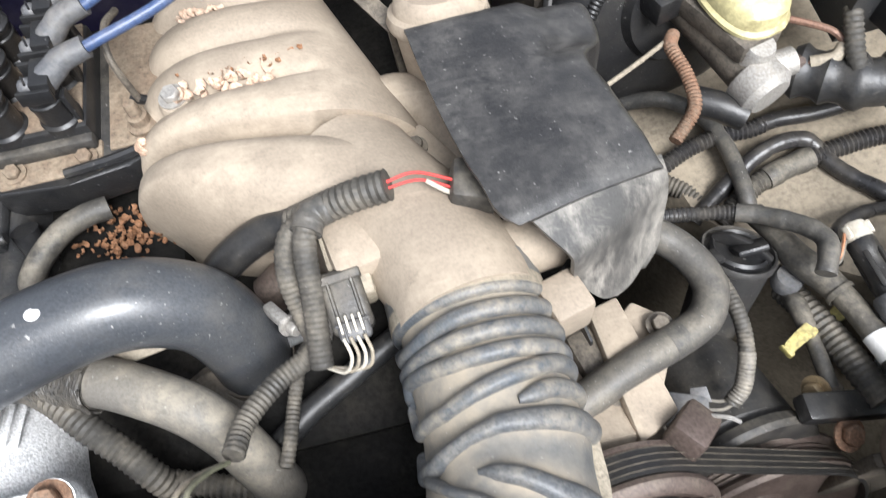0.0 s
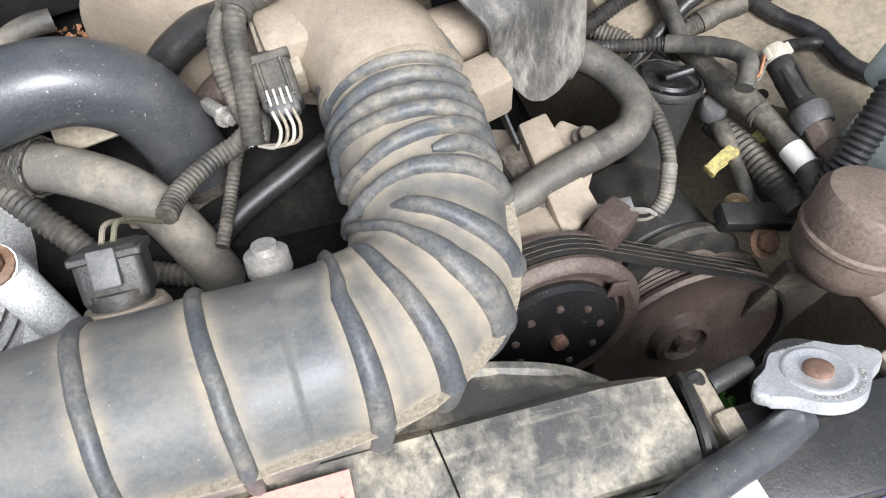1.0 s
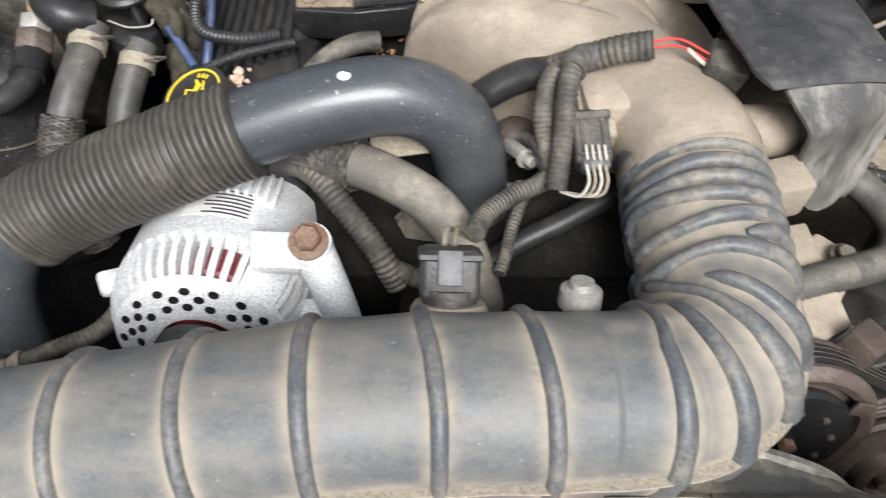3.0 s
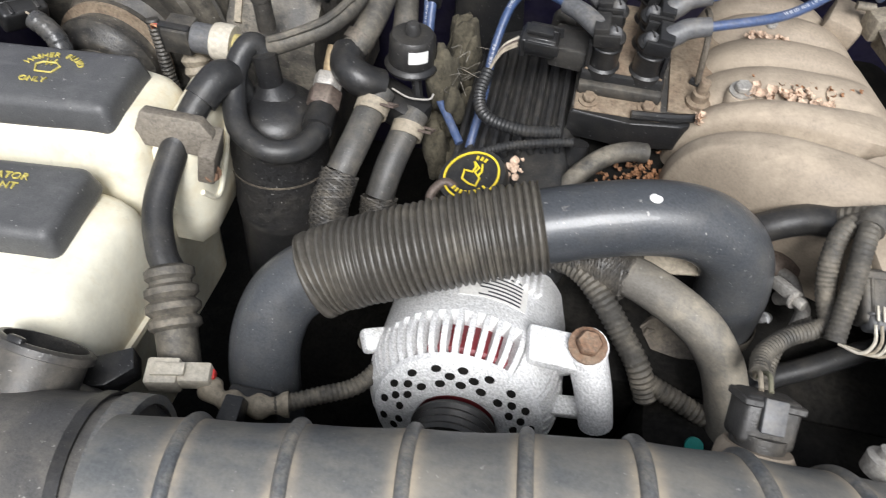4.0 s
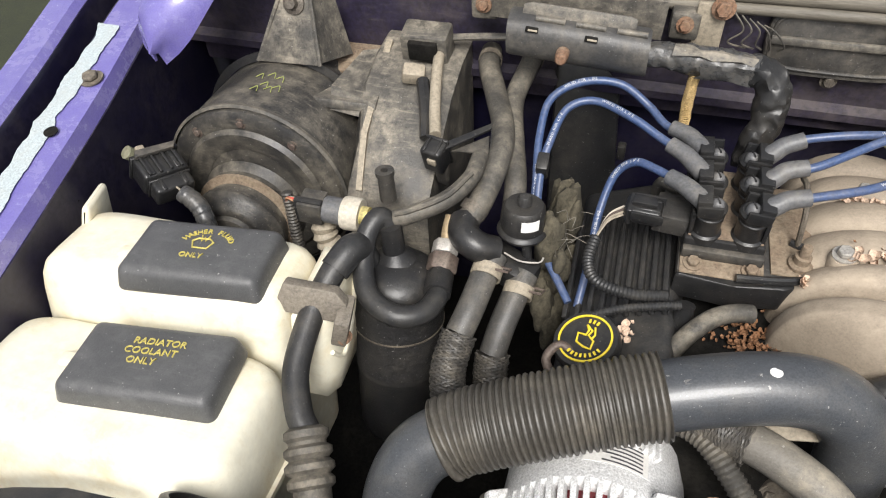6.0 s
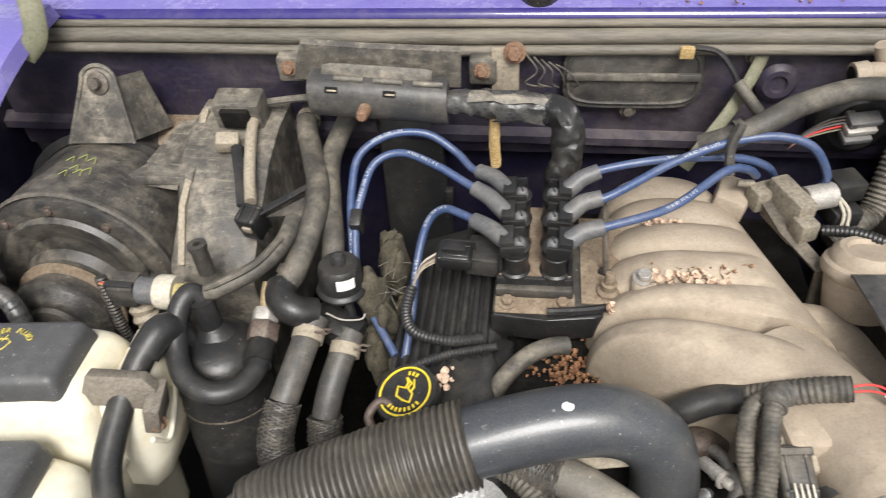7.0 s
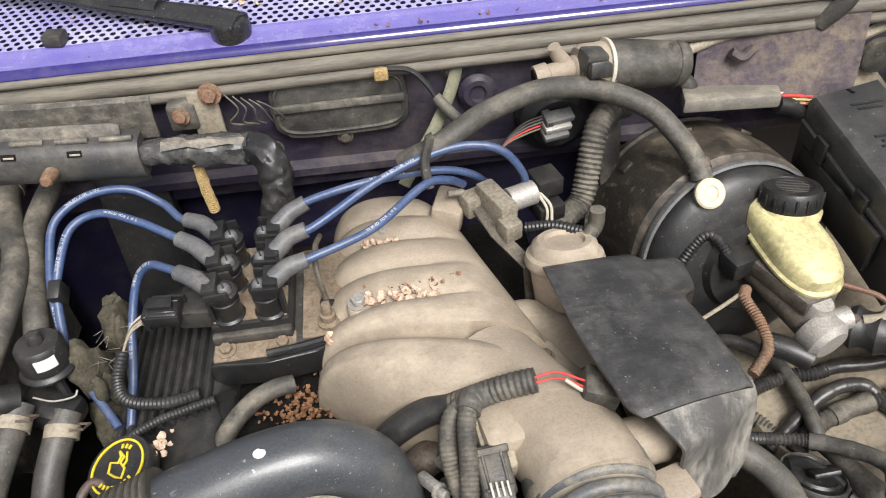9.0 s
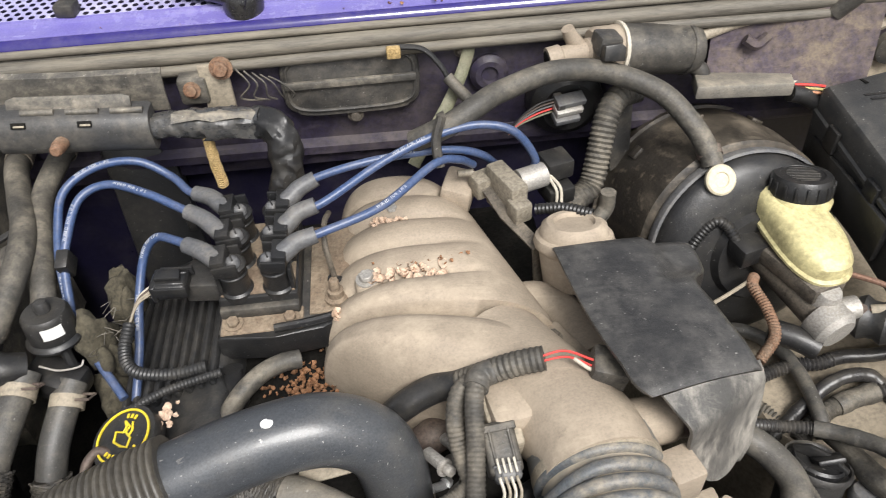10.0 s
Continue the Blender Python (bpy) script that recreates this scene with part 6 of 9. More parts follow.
part("green_plug", lathe([(0, -0.012), (0.006, -0.012), (0.0075, 0), (0.0075, 0.010), (0, 0.012)], axis((-0.690, 0.434, 0.972), (-0.3, -0.5, 0.8)), 14), "greenhose", bc)

# wing details
part("bolt", bolt(axis((-0.756, 0.490, 1.024), (-0.05, -0.1, 1)), 0.009, 0.006), "steel", wing_l, "painted wing bolt")
# flat disc, its near-black colour stands for the hole's inner shade
part("hole", lathe([(0, 0), (0.0075, 0), (0.0075, 0.0008), (0, 0.0008)], axis((-0.752, 0.405, 1.0165), (0, -0.1, 1)), 18), "dark", wing_l)
top = []
for k in range(70):
    y = 0.20 + 0.38 * k / 69
    z = 1.0 + 0.118 * (y - 0.30) + 0.0034
    x0 = -0.748 - 0.12 * (y - 0.36)
    wide = 0.022
    top.append(((x0 + 0.009 * noise.noise(V((y * 22, 1, 0))) + 0.003 * noise.noise(V((y * 90, 3, 0))), y, z), (x0 - wide + 0.007 * noise.noise(V((y * 30, 5, 0))) + 0.003 * noise.noise(V((y * 100, 9, 0))), y, z + 0.0006)))
part("bare_patch", sheet([[a for a, b in top], [b for a, b in top]], 0.0004), "primer", wing_l, "flaked pale primer patch")
hg = thing("hood_hinge_bracket", (-0.70, 0.60, 1.02), "purple painted hinge bracket with a square pale sticker", "bracket")
rows = []
for v in range(13):
    q = v / 12
    yy = 0.70 - 0.155 * math.sin(q * 1.45) / math.sin(1.45)
    zz = 1.118 - 0.004 * q - 0.085 * q ** 2.4
    xl, xr = -0.705 - 0.022 * q, -0.632 - 0.058 * q ** 3.0
    if q > 0.8:
        xl += 0.018 * ((q - 0.8) / 0.2) ** 2
        xr -= 0.012 * ((q - 0.8) / 0.2) ** 2
    rows.append([(xl - 0.002, yy, zz - 0.012)] + [(xl + (xr - xl) * f, yy - 0.012 * math.sin(math.pi * f), zz + 0.006 * math.sin(math.pi * f)) for f in (0.02, 0.2, 0.4, 0.6, 0.8, 0.98)] + [(xr + 0.003, yy + 0.002, zz - 0.016)])
part("bracket", sheet(rows, 0.003), "lavender", hg)
part("sticker", sheet([[(-0.7125, 0.600, 1.1190), (-0.683, 0.592, 1.1200)], [(-0.7165, 0.572, 1.1005), (-0.687, 0.564, 1.1020)]], 0.0008), "label", hg, "square off-white sticker")
part("strap", sweep([(-0.640, 0.68, 1.16), (-0.622, 0.655, 1.14), (-0.622, 0.64, 1.11), (-0.640, 0.63, 1.09)], 0.012, 10, flat=0.3), "greenhose", hg, "dusty olive rubber strap")
part("bolt", bolt(axis((-0.655, 0.60, 1.085), (0.5, -0.8, 0.3)), 0.006, 0.005), "rust", hg)

# ---- things on the firewall ----
tr = thing("harness_tray", (-0.24, 0.62, 1.03), "grey-black plastic wiring tray with dusty hinged lid and rusty stud", "wiring tray")
TROUGH = [(0.000, -0.019), (0.005, -0.023), (0.012, -0.024), (0.030, -0.022), (0.030, 0.018), (0.022, 0.019), (0.010, 0.0185), (0.002, 0.013), (-0.002, 0.004), (-0.002, -0.010)]
bm = bmesh.new()
rings = []
for f in (0.0, 0.02, 0.5, 0.98, 1.0):
    c = V((-0.312, 0.592, 1.0665)).lerp(V((-0.168, 0.592, 1.0560)), f)
    k = 0.94 if f in (0.0, 1.0) else 1.0
    rings.append(ring(bm, [c + V((0, y * k, z * k)) for y, z in TROUGH]))
skin(bm, rings)
part("trough", bm, "tray", tr, smooth=40)
part("back_plate", sheet([[(-0.340, 0.640, 1.060), (-0.250, 0.638, 1.057), (-0.158, 0.638, 1.052)], [(-0.334, 0.638, 1.083), (-0.250, 0.634, 1.080), (-0.157, 0.636, 1.075)], [(-0.326, 0.640, 1.102), (-0.250, 0.636, 1.099), (-0.156, 0.638, 1.0945)], [(-0.326, 0.646, 1.105), (-0.250, 0.642, 1.102), (-0.156, 0.644, 1.0975)]], 0.003), "case_dusty", tr, "dusty upright back plate")
LID = [(-0.059, 0.0), (0.057, 0.0), (0.057, 0.017), (0.050, 0.019), (-0.050, 0.019), (-0.058, 0.016)]
part("lid", prism(LID, 0.004, pose(-0.2415, 0.611, 1.0725, 68, 3.6, 0), 0.001), "case_dusty", tr, "dusty tan hinged lid")
for k in range(3):
    x = -0.284 + 0.041 * k
    part("hinge_knuckle", sweep([(x, 0.6035, 1.0835 - 0.068 * (x + 0.284)), (x + 0.030, 0.6035, 1.0835 - 0.068 * (x + 0.314))], 0.0034, 10, 2), "case_dusty", tr)
for x in (-0.286, -0.226):
    part("slot", rbox((0.013, 0.004, 0.006), pose(x, 0.5925, 1.0765 - 0.072 * (x + 0.286), -30, 4, 0), 0.0008), "dark", tr)
    part("slot_pin", rbox((0.010, 0.003, 0.0022), pose(x + 0.001, 0.5915, 1.0762 - 0.072 * (x + 0.286), -30, 4, 0), 0.0006), "tan", tr)
part("stud", lathe([(0, 0), (0.0068, 0), (0.0068, 0.012), (0.0058, 0.014), (0.0058, 0.019), (0.004, 0.021), (0, 0.021)], axis((-0.2525, 0.590, 1.0560), (0, -1, 0.15)), 18), "rust", tr, "rusty stud")
for x, z in ((-0.350, 1.060), (-0.136, 1.058)):
    b = part("mount_foot", rbox((0.030, 0.022, 0.030), pose(x, 0.668, z, 0, 0, 0), 0.004), "case_dusty", tr)
    part("nut", bolt(axis((x, 0.656, z + 0.004), (0, -1, 0.2)), 0.006, 0.006), "rust", b)
hb = thing("taped_harness", (-0.09, 0.60, 1.04), "thick wiring harness wrapped in crumpled grey-black tape", "wiring loom")


def crumple(bm, amount, seed):
    """Push the skin of a taped bundle into small creases."""
    for v in bm.verts:
        n = noise.noise(v.co * 150 + V((seed, 0, 0))) * 0.6 + noise.noise(v.co * 60 + V((0, seed, 0)))
        v.co += V((noise.noise(v.co * 90), noise.noise(v.co * 110 + V((5, 0, 0))), n)) * amount
    return bm


part("harness", crumple(sweep([(-0.176, 0.606, 1.0535), (-0.150, 0.606, 1.0545), (-0.1245, 0.605, 1.0540), (-0.0838, 0.603, 1.0525), (-0.0640, 0.602, 1.0515)], 0.0135, 28, 8, rad=lambda s, u: 0.0118 + 0.0030 * min(1.0, u * 2.5), step=0.0016), 0.0024, 3.0), "tape", hb, smooth=30)
part("harness_drop", crumple(sweep([(-0.072, 0.602, 1.0510), (-0.0560, 0.600, 1.0490), (-0.0470, 0.594, 1.0390), (-0.0430, 0.588, 1.0230), (-0.0440, 0.580, 1.0040), (-0.0520, 0.572, 0.9850), (-0.055, 0.57, 0.960)], 0.0150, 28, 8, rad=lambda s, u: 0.0140 + 0.0030 * math.sin(math.pi * min(1.0, u * 1.3)), step=0.0016), 0.0034, 8.0), "plastic", hb, "black bagged end bending down", smooth=30)
part("dusty_flap", crumple(sheet([[(-0.145 + 0.0133 * k, 0.606, 1.0690 - 0.0008 * k + 0.002 * (k % 2)) for k in range(7)], [(-0.145 + 0.0133 * k, 0.596, 1.0715 - 0.0008 * k) for k in range(7)], [(-0.147 + 0.0133 * k, 0.5905, 1.0655 - 0.0009 * k + 0.002 * (k % 3)) for k in range(7)]], 0.0015), 0.0016, 1.0), "case_dusty", hb, "dusty tan loose wrap on top")
part("tape_tail", crumple(sheet([[(-0.118 + 0.012 * k, 0.5895, 1.0560 - 0.0012 * k) for k in range(5)], [(-0.116 + 0.012 * k, 0.5885, 1.0480 - 0.0015 * k) for k in range(5)], [(-0.122 + 0.013 * k, 0.5900, 1.0430) for k in range(5)]], 0.001), 0.0014, 4.0), "tape", hb)
part("cord", crumple(sweep([(-0.1195, 0.602, 1.040), (-0.1205, 0.603, 1.010), (-0.1190, 0.604, 0.975)], 0.0058, 12, rad=lambda s, u: 0.0054 + 0.0006 * math.sin(s * 2600), step=0.0008), 0.0012, 2.0), "rope", hb, "frayed tan cord", smooth=20)
bk = thing("firewall_bracket", (-0.115, 0.668, 1.04), "dusty tan bracket strap with a rusty bolt", "bracket")
part("strap", rbox((0.030, 0.006, 0.062), pose(-0.112, 0.664, 1.054, 0, 0, 0), 0.002), "tan", bk)
part("bolt", bolt(axis((-0.102, 0.660, 1.082), (0, -1, 0.2)), 0.008, 0.008), "rust", bk, "rusty bolt")
for k in range(5):
    x = -0.09 + 0.008 * k
    part("wire", sweep([(x, 0.668, 1.075 - 0.003 * k), (x + 0.012, 0.66, 1.060), (x + 0.006 * k, 0.662, 1.044), (x + 0.02, 0.668, 1.035)], 0.0010, 5), "rubber_dusty", bk)

ap = thing("access_panel", (0.026, 0.69, 1.0), "dusty black stamped access panel with a raised bar on the firewall", "access panel")
pm = pose(0.026, 0.693, 1.038, 84, 0, 0)
part("plate", prism(oval(0.076, 0.037, 40, 4.5), 0.010, pm, 0.004), "plastic_dusty", ap)
part("bead", sweep([pm @ V((x, y, 0.010)) for x, y in oval(0.070, 0.031, 32, 4.5)] + [pm @ V((0.070, 0, 0.010))], 0.0022, 8, 2), "plastic_dusty", ap)
part("bar", rbox((0.144, 0.009, 0.006), pm @ pose(0, 0.002, 0.013), 0.002), "case_dusty", ap, "dusty raised bar")
part("bolt", bolt(axis(pm @ V((0.0, -0.043, 0.002)), (0, -1, 0.1)), 0.006, 0.006), "steel", ap)
part("foam_tab", rbox((0.015, 0.008, 0.013), (0.075, 0.668, 1.078), 0.002), "rope", ap, "tan foam tab")
part("lead", sweep([(0.078, 0.672, 1.082), (0.105, 0.670, 1.078), (0.122, 0.664, 1.062), (0.132, 0.658, 1.045)], 0.0032, 8), "plastic", ap)
for x, z in ((-0.055, 1.068), (0.150, 1.060), (-0.055, 0.985)):
    bm = bolt(axis((x, 0.694, z), (0, -1, 0)), 0.006, 0.005)
    part("stud", bm, "steel", ap)

st = thing("ground_strap", (0.145, 0.65, 1.0), "olive green strap and black sleeve tied to the firewall", "strap")
part("strap", sweep([(0.160, 0.690, 1.075), (0.150, 0.680, 1.045), (0.128, 0.655, 1.015), (0.10, 0.63, 0.985), (0.085, 0.62, 0.965)], 0.007, 10, flat=0.35), "greenhose", st)
part("sleeve", sweep([(0.130, 0.660, 1.048), (0.142, 0.650, 1.036), (0.155, 0.645, 1.022)], 0.0065, 10), "rubber_dusty", st)
gr = thing("grommet", (0.178, 0.69, 1.03), "round dusty rubber grommet in the firewall", "grommet")
part("ring", lathe([(0, 0), (0.022, 0), (0.022, 0.006), (0.016, 0.012), (0.010, 0.012), (0.008, 0.008), (0, 0.008)], axis((0.180, 0.695, 1.030), (0, -1, 0.1)), 26), "firewall", gr)

bh = thing("booster_hose", (0.25, 0.62, 0.99), "thick dusty rubber vacuum hose arching to the brake booster", "hose")
part("hose", sweep([(0.085, 0.572, 1.030), (0.106, 0.568, 1.042), (0.127, 0.570, 1.051), (0.153, 0.582, 1.060), (0.179, 0.600, 1.062), (0.234, 0.620, 1.066), (0.2915, 0.630, 1.0553), (0.3513, 0.618, 1.0326), (0.383, 0.590, 1.0054), (0.398, 0.568, 0.982), (0.400, 0.558, 0.972)], 0.0115, 18), "rubber_dusty", bh)
part("end_clamp", ring_band((0.399, 0.571, 0.981), (0.1, -0.8, -0.5), 0.0118, 0.010, 0.0015), "rust_brown", bh)
part("check_valve", lathe([(0, 0), (0.018, 0), (0.0195, 0.003), (0.0195, 0.008), (0.017, 0.010), (0.010, 0.010), (0.009, 0.0085), (0, 0.0085)], axis((0.4010, 0.5420, 0.9660), (0.02, -0.78, 0.62)) @ Matrix.Scale(0.84, 4), 32), "ivory", bh, "off-white round check valve")
part("clamp", ring_band((0.118, 0.571, 1.048), (1, 0.2, 0.4), 0.0118, 0.008, 0.0014), "rubber_dusty", bh)

cc = thing("vacuum_servo", (0.33, 0.67, 1.03), "dusty grey-black cylinder servo with tan plastic fittings", "servo")
sm = axis((0.316, 0.668, 1.058), (1, 0.14, -0.16))
part("drum", lathe([(0, 0), (0.027, 0), (0.0275, 0.004), (0.0275, 0.086), (0.025, 0.096), (0.016, 0.100), (0, 0.100)], sm, 40), "plastic_dusty", cc)
part("end_bead", lathe([(0.0270, 0.080), (0.0288, 0.081), (0.0288, 0.085), (0.0270, 0.086), (0.0270, 0.080)], sm, 40), "plastic_dusty", cc)
part("gasket", lathe([(0.027, -0.003), (0.0300, -0.003), (0.0300, 0.001), (0.027, 0.001), (0.027, -0.003)], sm, 40), "white", cc, "pale gasket")
part("head", lathe([(0, -0.034), (0.020, -0.034), (0.024, -0.028), (0.0255, -0.010), (0.027, -0.002), (0, -0.002)], sm, 32), "cast", cc, "tan plastic head")
part("solenoid", rbox((0.026, 0.026, 0.022), pose(0.297, 0.648, 1.0780, 0, 8, 8), 0.004), "plastic_dusty", cc)
part("connector", prism([(-0.012, -0.008), (0.012, -0.008), (0.012, 0.006), (0.006, 0.010), (-0.012, 0.008)], 0.012, pose(0.299, 0.637, 1.0730, 70, 8, 8), 0.0015), "plastic", cc)
part("spigot", sweep([(0.292, 0.662, 1.0640), (0.268, 0.655, 1.0655), (0.252, 0.652, 1.0650), (0.236, 0.650, 1.0630)], 0.012, 20, 4, rad=lambda s, u: 0.0135 if u < 0.25 else 0.0105 if u < 0.75 else 0.0130, step=0.002), "cast", cc, "tan plastic spigot")
# bore drawn as a near-black disc in place of shaded depth
part("spigot_bore", lathe([(0, 0), (0.0095, 0), (0.0095, 0.001), (0, 0.001)], axis((0.2355, 0.650, 1.0630), (-1, -0.1, -0.1)), 18), "dark", cc)
part("spout", sweep([(0.270, 0.662, 1.070), (0.262, 0.661, 1.082), (0.257, 0.660, 1.092)], 0.008, 14, rad=lambda s, u: 0.0095 - 0.003 * u), "cast", cc)
for x, z in ((0.276, 1.052), (0.300, 1.078)):
    part("screw", bolt(axis((x, 0.645, z), (0, -0.9, 0.4)), 0.004, 0.004), "rust_brown", cc)
part("outlet", sweep([(0.405, 0.676, 1.030), (0.420, 0.672, 1.018), (0.422, 0.668, 1.004)], 0.010, 14), "plastic_dusty", cc)
part("pipe", sweep([(0.415, 0.684, 1.056), (0.46, 0.69, 1.066), (0.52, 0.695, 1.072)], 0.007, 10), "tan", cc)

cl2 = thing("bulkhead_connector", (0.27, 0.66, 0.99), "grey bulkhead connector with red and green wires", "connector")
for k in range(3):
    part("block", rbox((0.034 - 0.002 * k, 0.016, 0.0075), pose(0.265 - 0.002 * k, 0.652 - 0.002 * k, 1.010 - 0.0095 * k, 20, 0, 12), 0.0015), ("boot", "alu_dull", "boot")[k], cl2)
part("keeper", rbox((0.010, 0.020, 0.030), pose(0.252, 0.655, 1.000, 20, 0, 12), 0.002), "plastic_dusty", cl2)
for k in range(5):
    part("wire", sweep([(0.250, 0.655, 1.012 - 0.004 * k), (0.228, 0.650, 1.009 - 0.004 * k), (0.207, 0.646, 0.995 - 0.002 * k), (0.194, 0.642, 0.978)], 0.0012, 6), ("plastic", "rust_brown", "boot", "red", "greenhose")[k], cl2)
part("loom_boot", lathe([(0, 0), (0.045, 0), (0.042, 0.02), (0.03, 0.03), (0, 0.03)], axis((0.268, 0.694, 0.992), (0, -1, 0)), 26), "plastic", cl2)
lc = thing("corrugated_loom", (0.30, 0.60, 0.92), "fat dusty corrugated loom dropping from the firewall", "wiring loom")
part("loom", conduit([(0.345, 0.660, 1.010), (0.318, 0.646, 1.012), (0.302, 0.630, 0.998), (0.292, 0.612, 0.968), (0.280, 0.592, 0.935), (0.255, 0.575, 0.925), (0.235, 0.565, 0.915)], 0.0145, 0.0058, 0.12), "rubber_dusty", lc)
part("plate", prism([(0, 0), (0.028, 0.01), (0.032, 0.09), (0.012, 0.11), (-0.002, 0.07)], 0.010, pose(0.318, 0.655, 0.905, 80, 0, 20), 0.002), "plastic_dusty", lc)

# firewall right corner
sp = thing("strut_panel", (0.52, 0.69, 1.0), "dusty brown shaped panel with purple paint showing through", "body panel", kind="structure")
part("panel", sheet([[(0.43, 0.692, 1.070), (0.50, 0.690, 1.072), (0.57, 0.685, 1.078), (0.62, 0.68, 1.08)], [(0.43, 0.685, 1.03), (0.50, 0.680, 1.03), (0.56, 0.665, 1.030), (0.61, 0.655, 1.02)], [(0.42, 0.660, 1.004), (0.48, 0.655, 1.004), (0.545, 0.640, 0.998), (0.60, 0.64, 0.96)]], 0.003), "purple_dirty", sp)
part("shelf", prism([(-0.062, -0.020), (0.050, -0.022), (0.062, 0.012), (-0.050, 0.022)], 0.016, pose(0.462, 0.652, 1.002, -6, 3, 0), 0.003), "hose_tan", sp, "dusty ledge")
part("paint_chip", sweep([(0.465, 0.676, 1.052), (0.478, 0.672, 1.046), (0.49, 0.674, 1.055)], 0.006, 6), "purple_dirty", sp)
sp2 = thing("hinge_panel", (0.66, 0.72, 1.0), "dusty brown side panel below the hood hinge with a stamped rib", "body panel", kind="structure")
part("panel", sheet([[(0.60, 0.700, 1.09), (0.70, 0.715, 1.10), (0.80, 0.72, 1.10)], [(0.60, 0.690, 1.0), (0.70, 0.705, 1.0), (0.80, 0.71, 1.0)], [(0.60, 0.680, 0.90), (0.70, 0.69, 0.90), (0.80, 0.70, 0.90)]], 0.003), "earth", sp2)
part("stamped_rib", sweep([(0.605, 0.688, 1.040), (0.70, 0.703, 1.062), (0.78, 0.71, 1.075)], 0.007, 8), "tan", sp2)
part("grommet", lathe([(0, 0), (0.022, 0), (0.02, 0.008), (0, 0.010)], axis((0.655, 0.692, 1.018), (0, -1, 0)), 22), "plastic_dusty", sp2)
part("tube", sweep([(0.565, 0.684, 1.07), (0.585, 0.676, 1.10), (0.60, 0.690, 1.13)], 0.010, 12), "plastic_dusty", thing("washer_hose", (0.58, 0.68, 1.07), "dusty black washer hose up to the cowl", "hose"))
part("bracket", sheet([[(0.735, 0.56, 1.06), (0.76, 0.64, 1.10), (0.79, 0.70, 1.12)], [(0.70, 0.575, 1.09), (0.715, 0.66, 1.13), (0.74, 0.71, 1.15)], [(0.74, 0.58, 1.12), (0.77, 0.66, 1.15), (0.80, 0.71, 1.17)]], 0.004), "purple", thing("hood_hinge_bracket", (0.74, 0.64, 1.05), "purple painted hinge bracket above the fuse box", "bracket"))

# wiper
wp = thing("wiper_arm", (-0.06, 0.745, 1.12), "black wiper arm with a round pivot cap on the cowl", "wiper")
part("pivot", lathe([(0, -0.01), (0.021, -0.01), (0.0225, 0.004), (0.021, 0.011), (0.014, 0.015), (0, 0.016)], axis((-0.078, 0.733, 1.1145), (0, 0.1, 1)), 28), "gloss_black", wp)
part("arm", sweep([(-0.066, 0.727, 1.122), (-0.092, 0.738, 1.126), (-0.144, 0.758, 1.130), (-0.20, 0.780, 1.134), (-0.30, 0.82, 1.144), (-0.45, 0.87, 1.16)], 0.015, 16, flat=0.6, rad=lambda s, u: 0.0190 - 0.006 * min(1.0, u * 2.2)), "gloss_black", wp)
part("arm_cover", sweep([(-0.150, 0.760, 1.137), (-0.175, 0.770, 1.139), (-0.20, 0.780, 1.140)], 0.0125, 12, flat=0.6), "gloss_black", wp)
part("nozzle", rbox((0.022, 0.020, 0.014), pose(-0.262, 0.742, 1.122, 0, 0, -8), 0.003), "plastic_dusty", thing("washer_nozzle", (-0.262, 0.742, 1.117), "small grey-black washer nozzle on the grille", "nozzle"))

# ---- brake booster, master cylinder ----
bb = thing("brake_booster", (0.42, 0.60, 0.80), "large dusty black brake booster drum with worn paint", "brake booster")
bx = axis((0.446, 0.532, 0.874), (0.10, -0.945, 0.30)) @ Matrix.Diagonal((0.96, 0.96, 1.12, 1.0))
part("drum", lathe([(0, -0.150), (0.112, -0.150), (0.128, -0.141), (0.133, -0.122), (0.132, -0.060), (0.124, -0.014), (0.1155, -0.008), (0.113, 0.0), (0, 0.0)], bx, 72), "booster", bb)
part("front_shell", lathe([(0.114, -0.004), (0.1135, 0.004), (0.109, 0.010), (0.098, 0.016), (0.080, 0.020), (0.055, 0.022), (0.050, 0.030), (0, 0.030)], bx, 72), "plastic", bb, "smooth black front shell")
part("rim", lathe([(0.1130, -0.007), (0.1185, -0.007), (0.1198, -0.002), (0.1185, 0.002), (0.1155, 0.003), (0.1130, -0.007)], bx, 72), "boot", bb, "folded rim in paler grey")
part("rear_rim", lathe([(0.131, -0.118), (0.1365, -0.117), (0.1370, -0.109), (0.131, -0.108), (0.131, -0.118)], bx, 72), "booster", bb)
for a in (60, 96, 132):
    part("crimp", rbox((0.005, 0.016, 0.012), bx @ Matrix.Rotation(radians(a), 4, "Z") @ pose(0.1335, 0, -0.085), 0.001), "booster", bb)
mc = thing("master_cylinder", (0.47, 0.48, 0.86), "grimy cast brake master cylinder with a bright end plug", "master cylinder")
part("bore", sweep([(0.440, 0.548, 0.898), (0.462, 0.480, 0.888), (0.484, 0.412, 0.878)], 0.021, 22), "steel", mc)
part("flange", rbox((0.075, 0.014, 0.060), pose(0.440, 0.545, 0.895, 0, 0, 16), 0.006), "steel", mc)
part("end_plug", lathe([(0, 0), (0.024, 0), (0.025, 0.004), (0.024, 0.020), (0.018, 0.026), (0, 0.027)], axis((0.480, 0.418, 0.878), (0.28, -0.94, -0.1)), 26), "alu_dull", mc, "bright worn end plug")
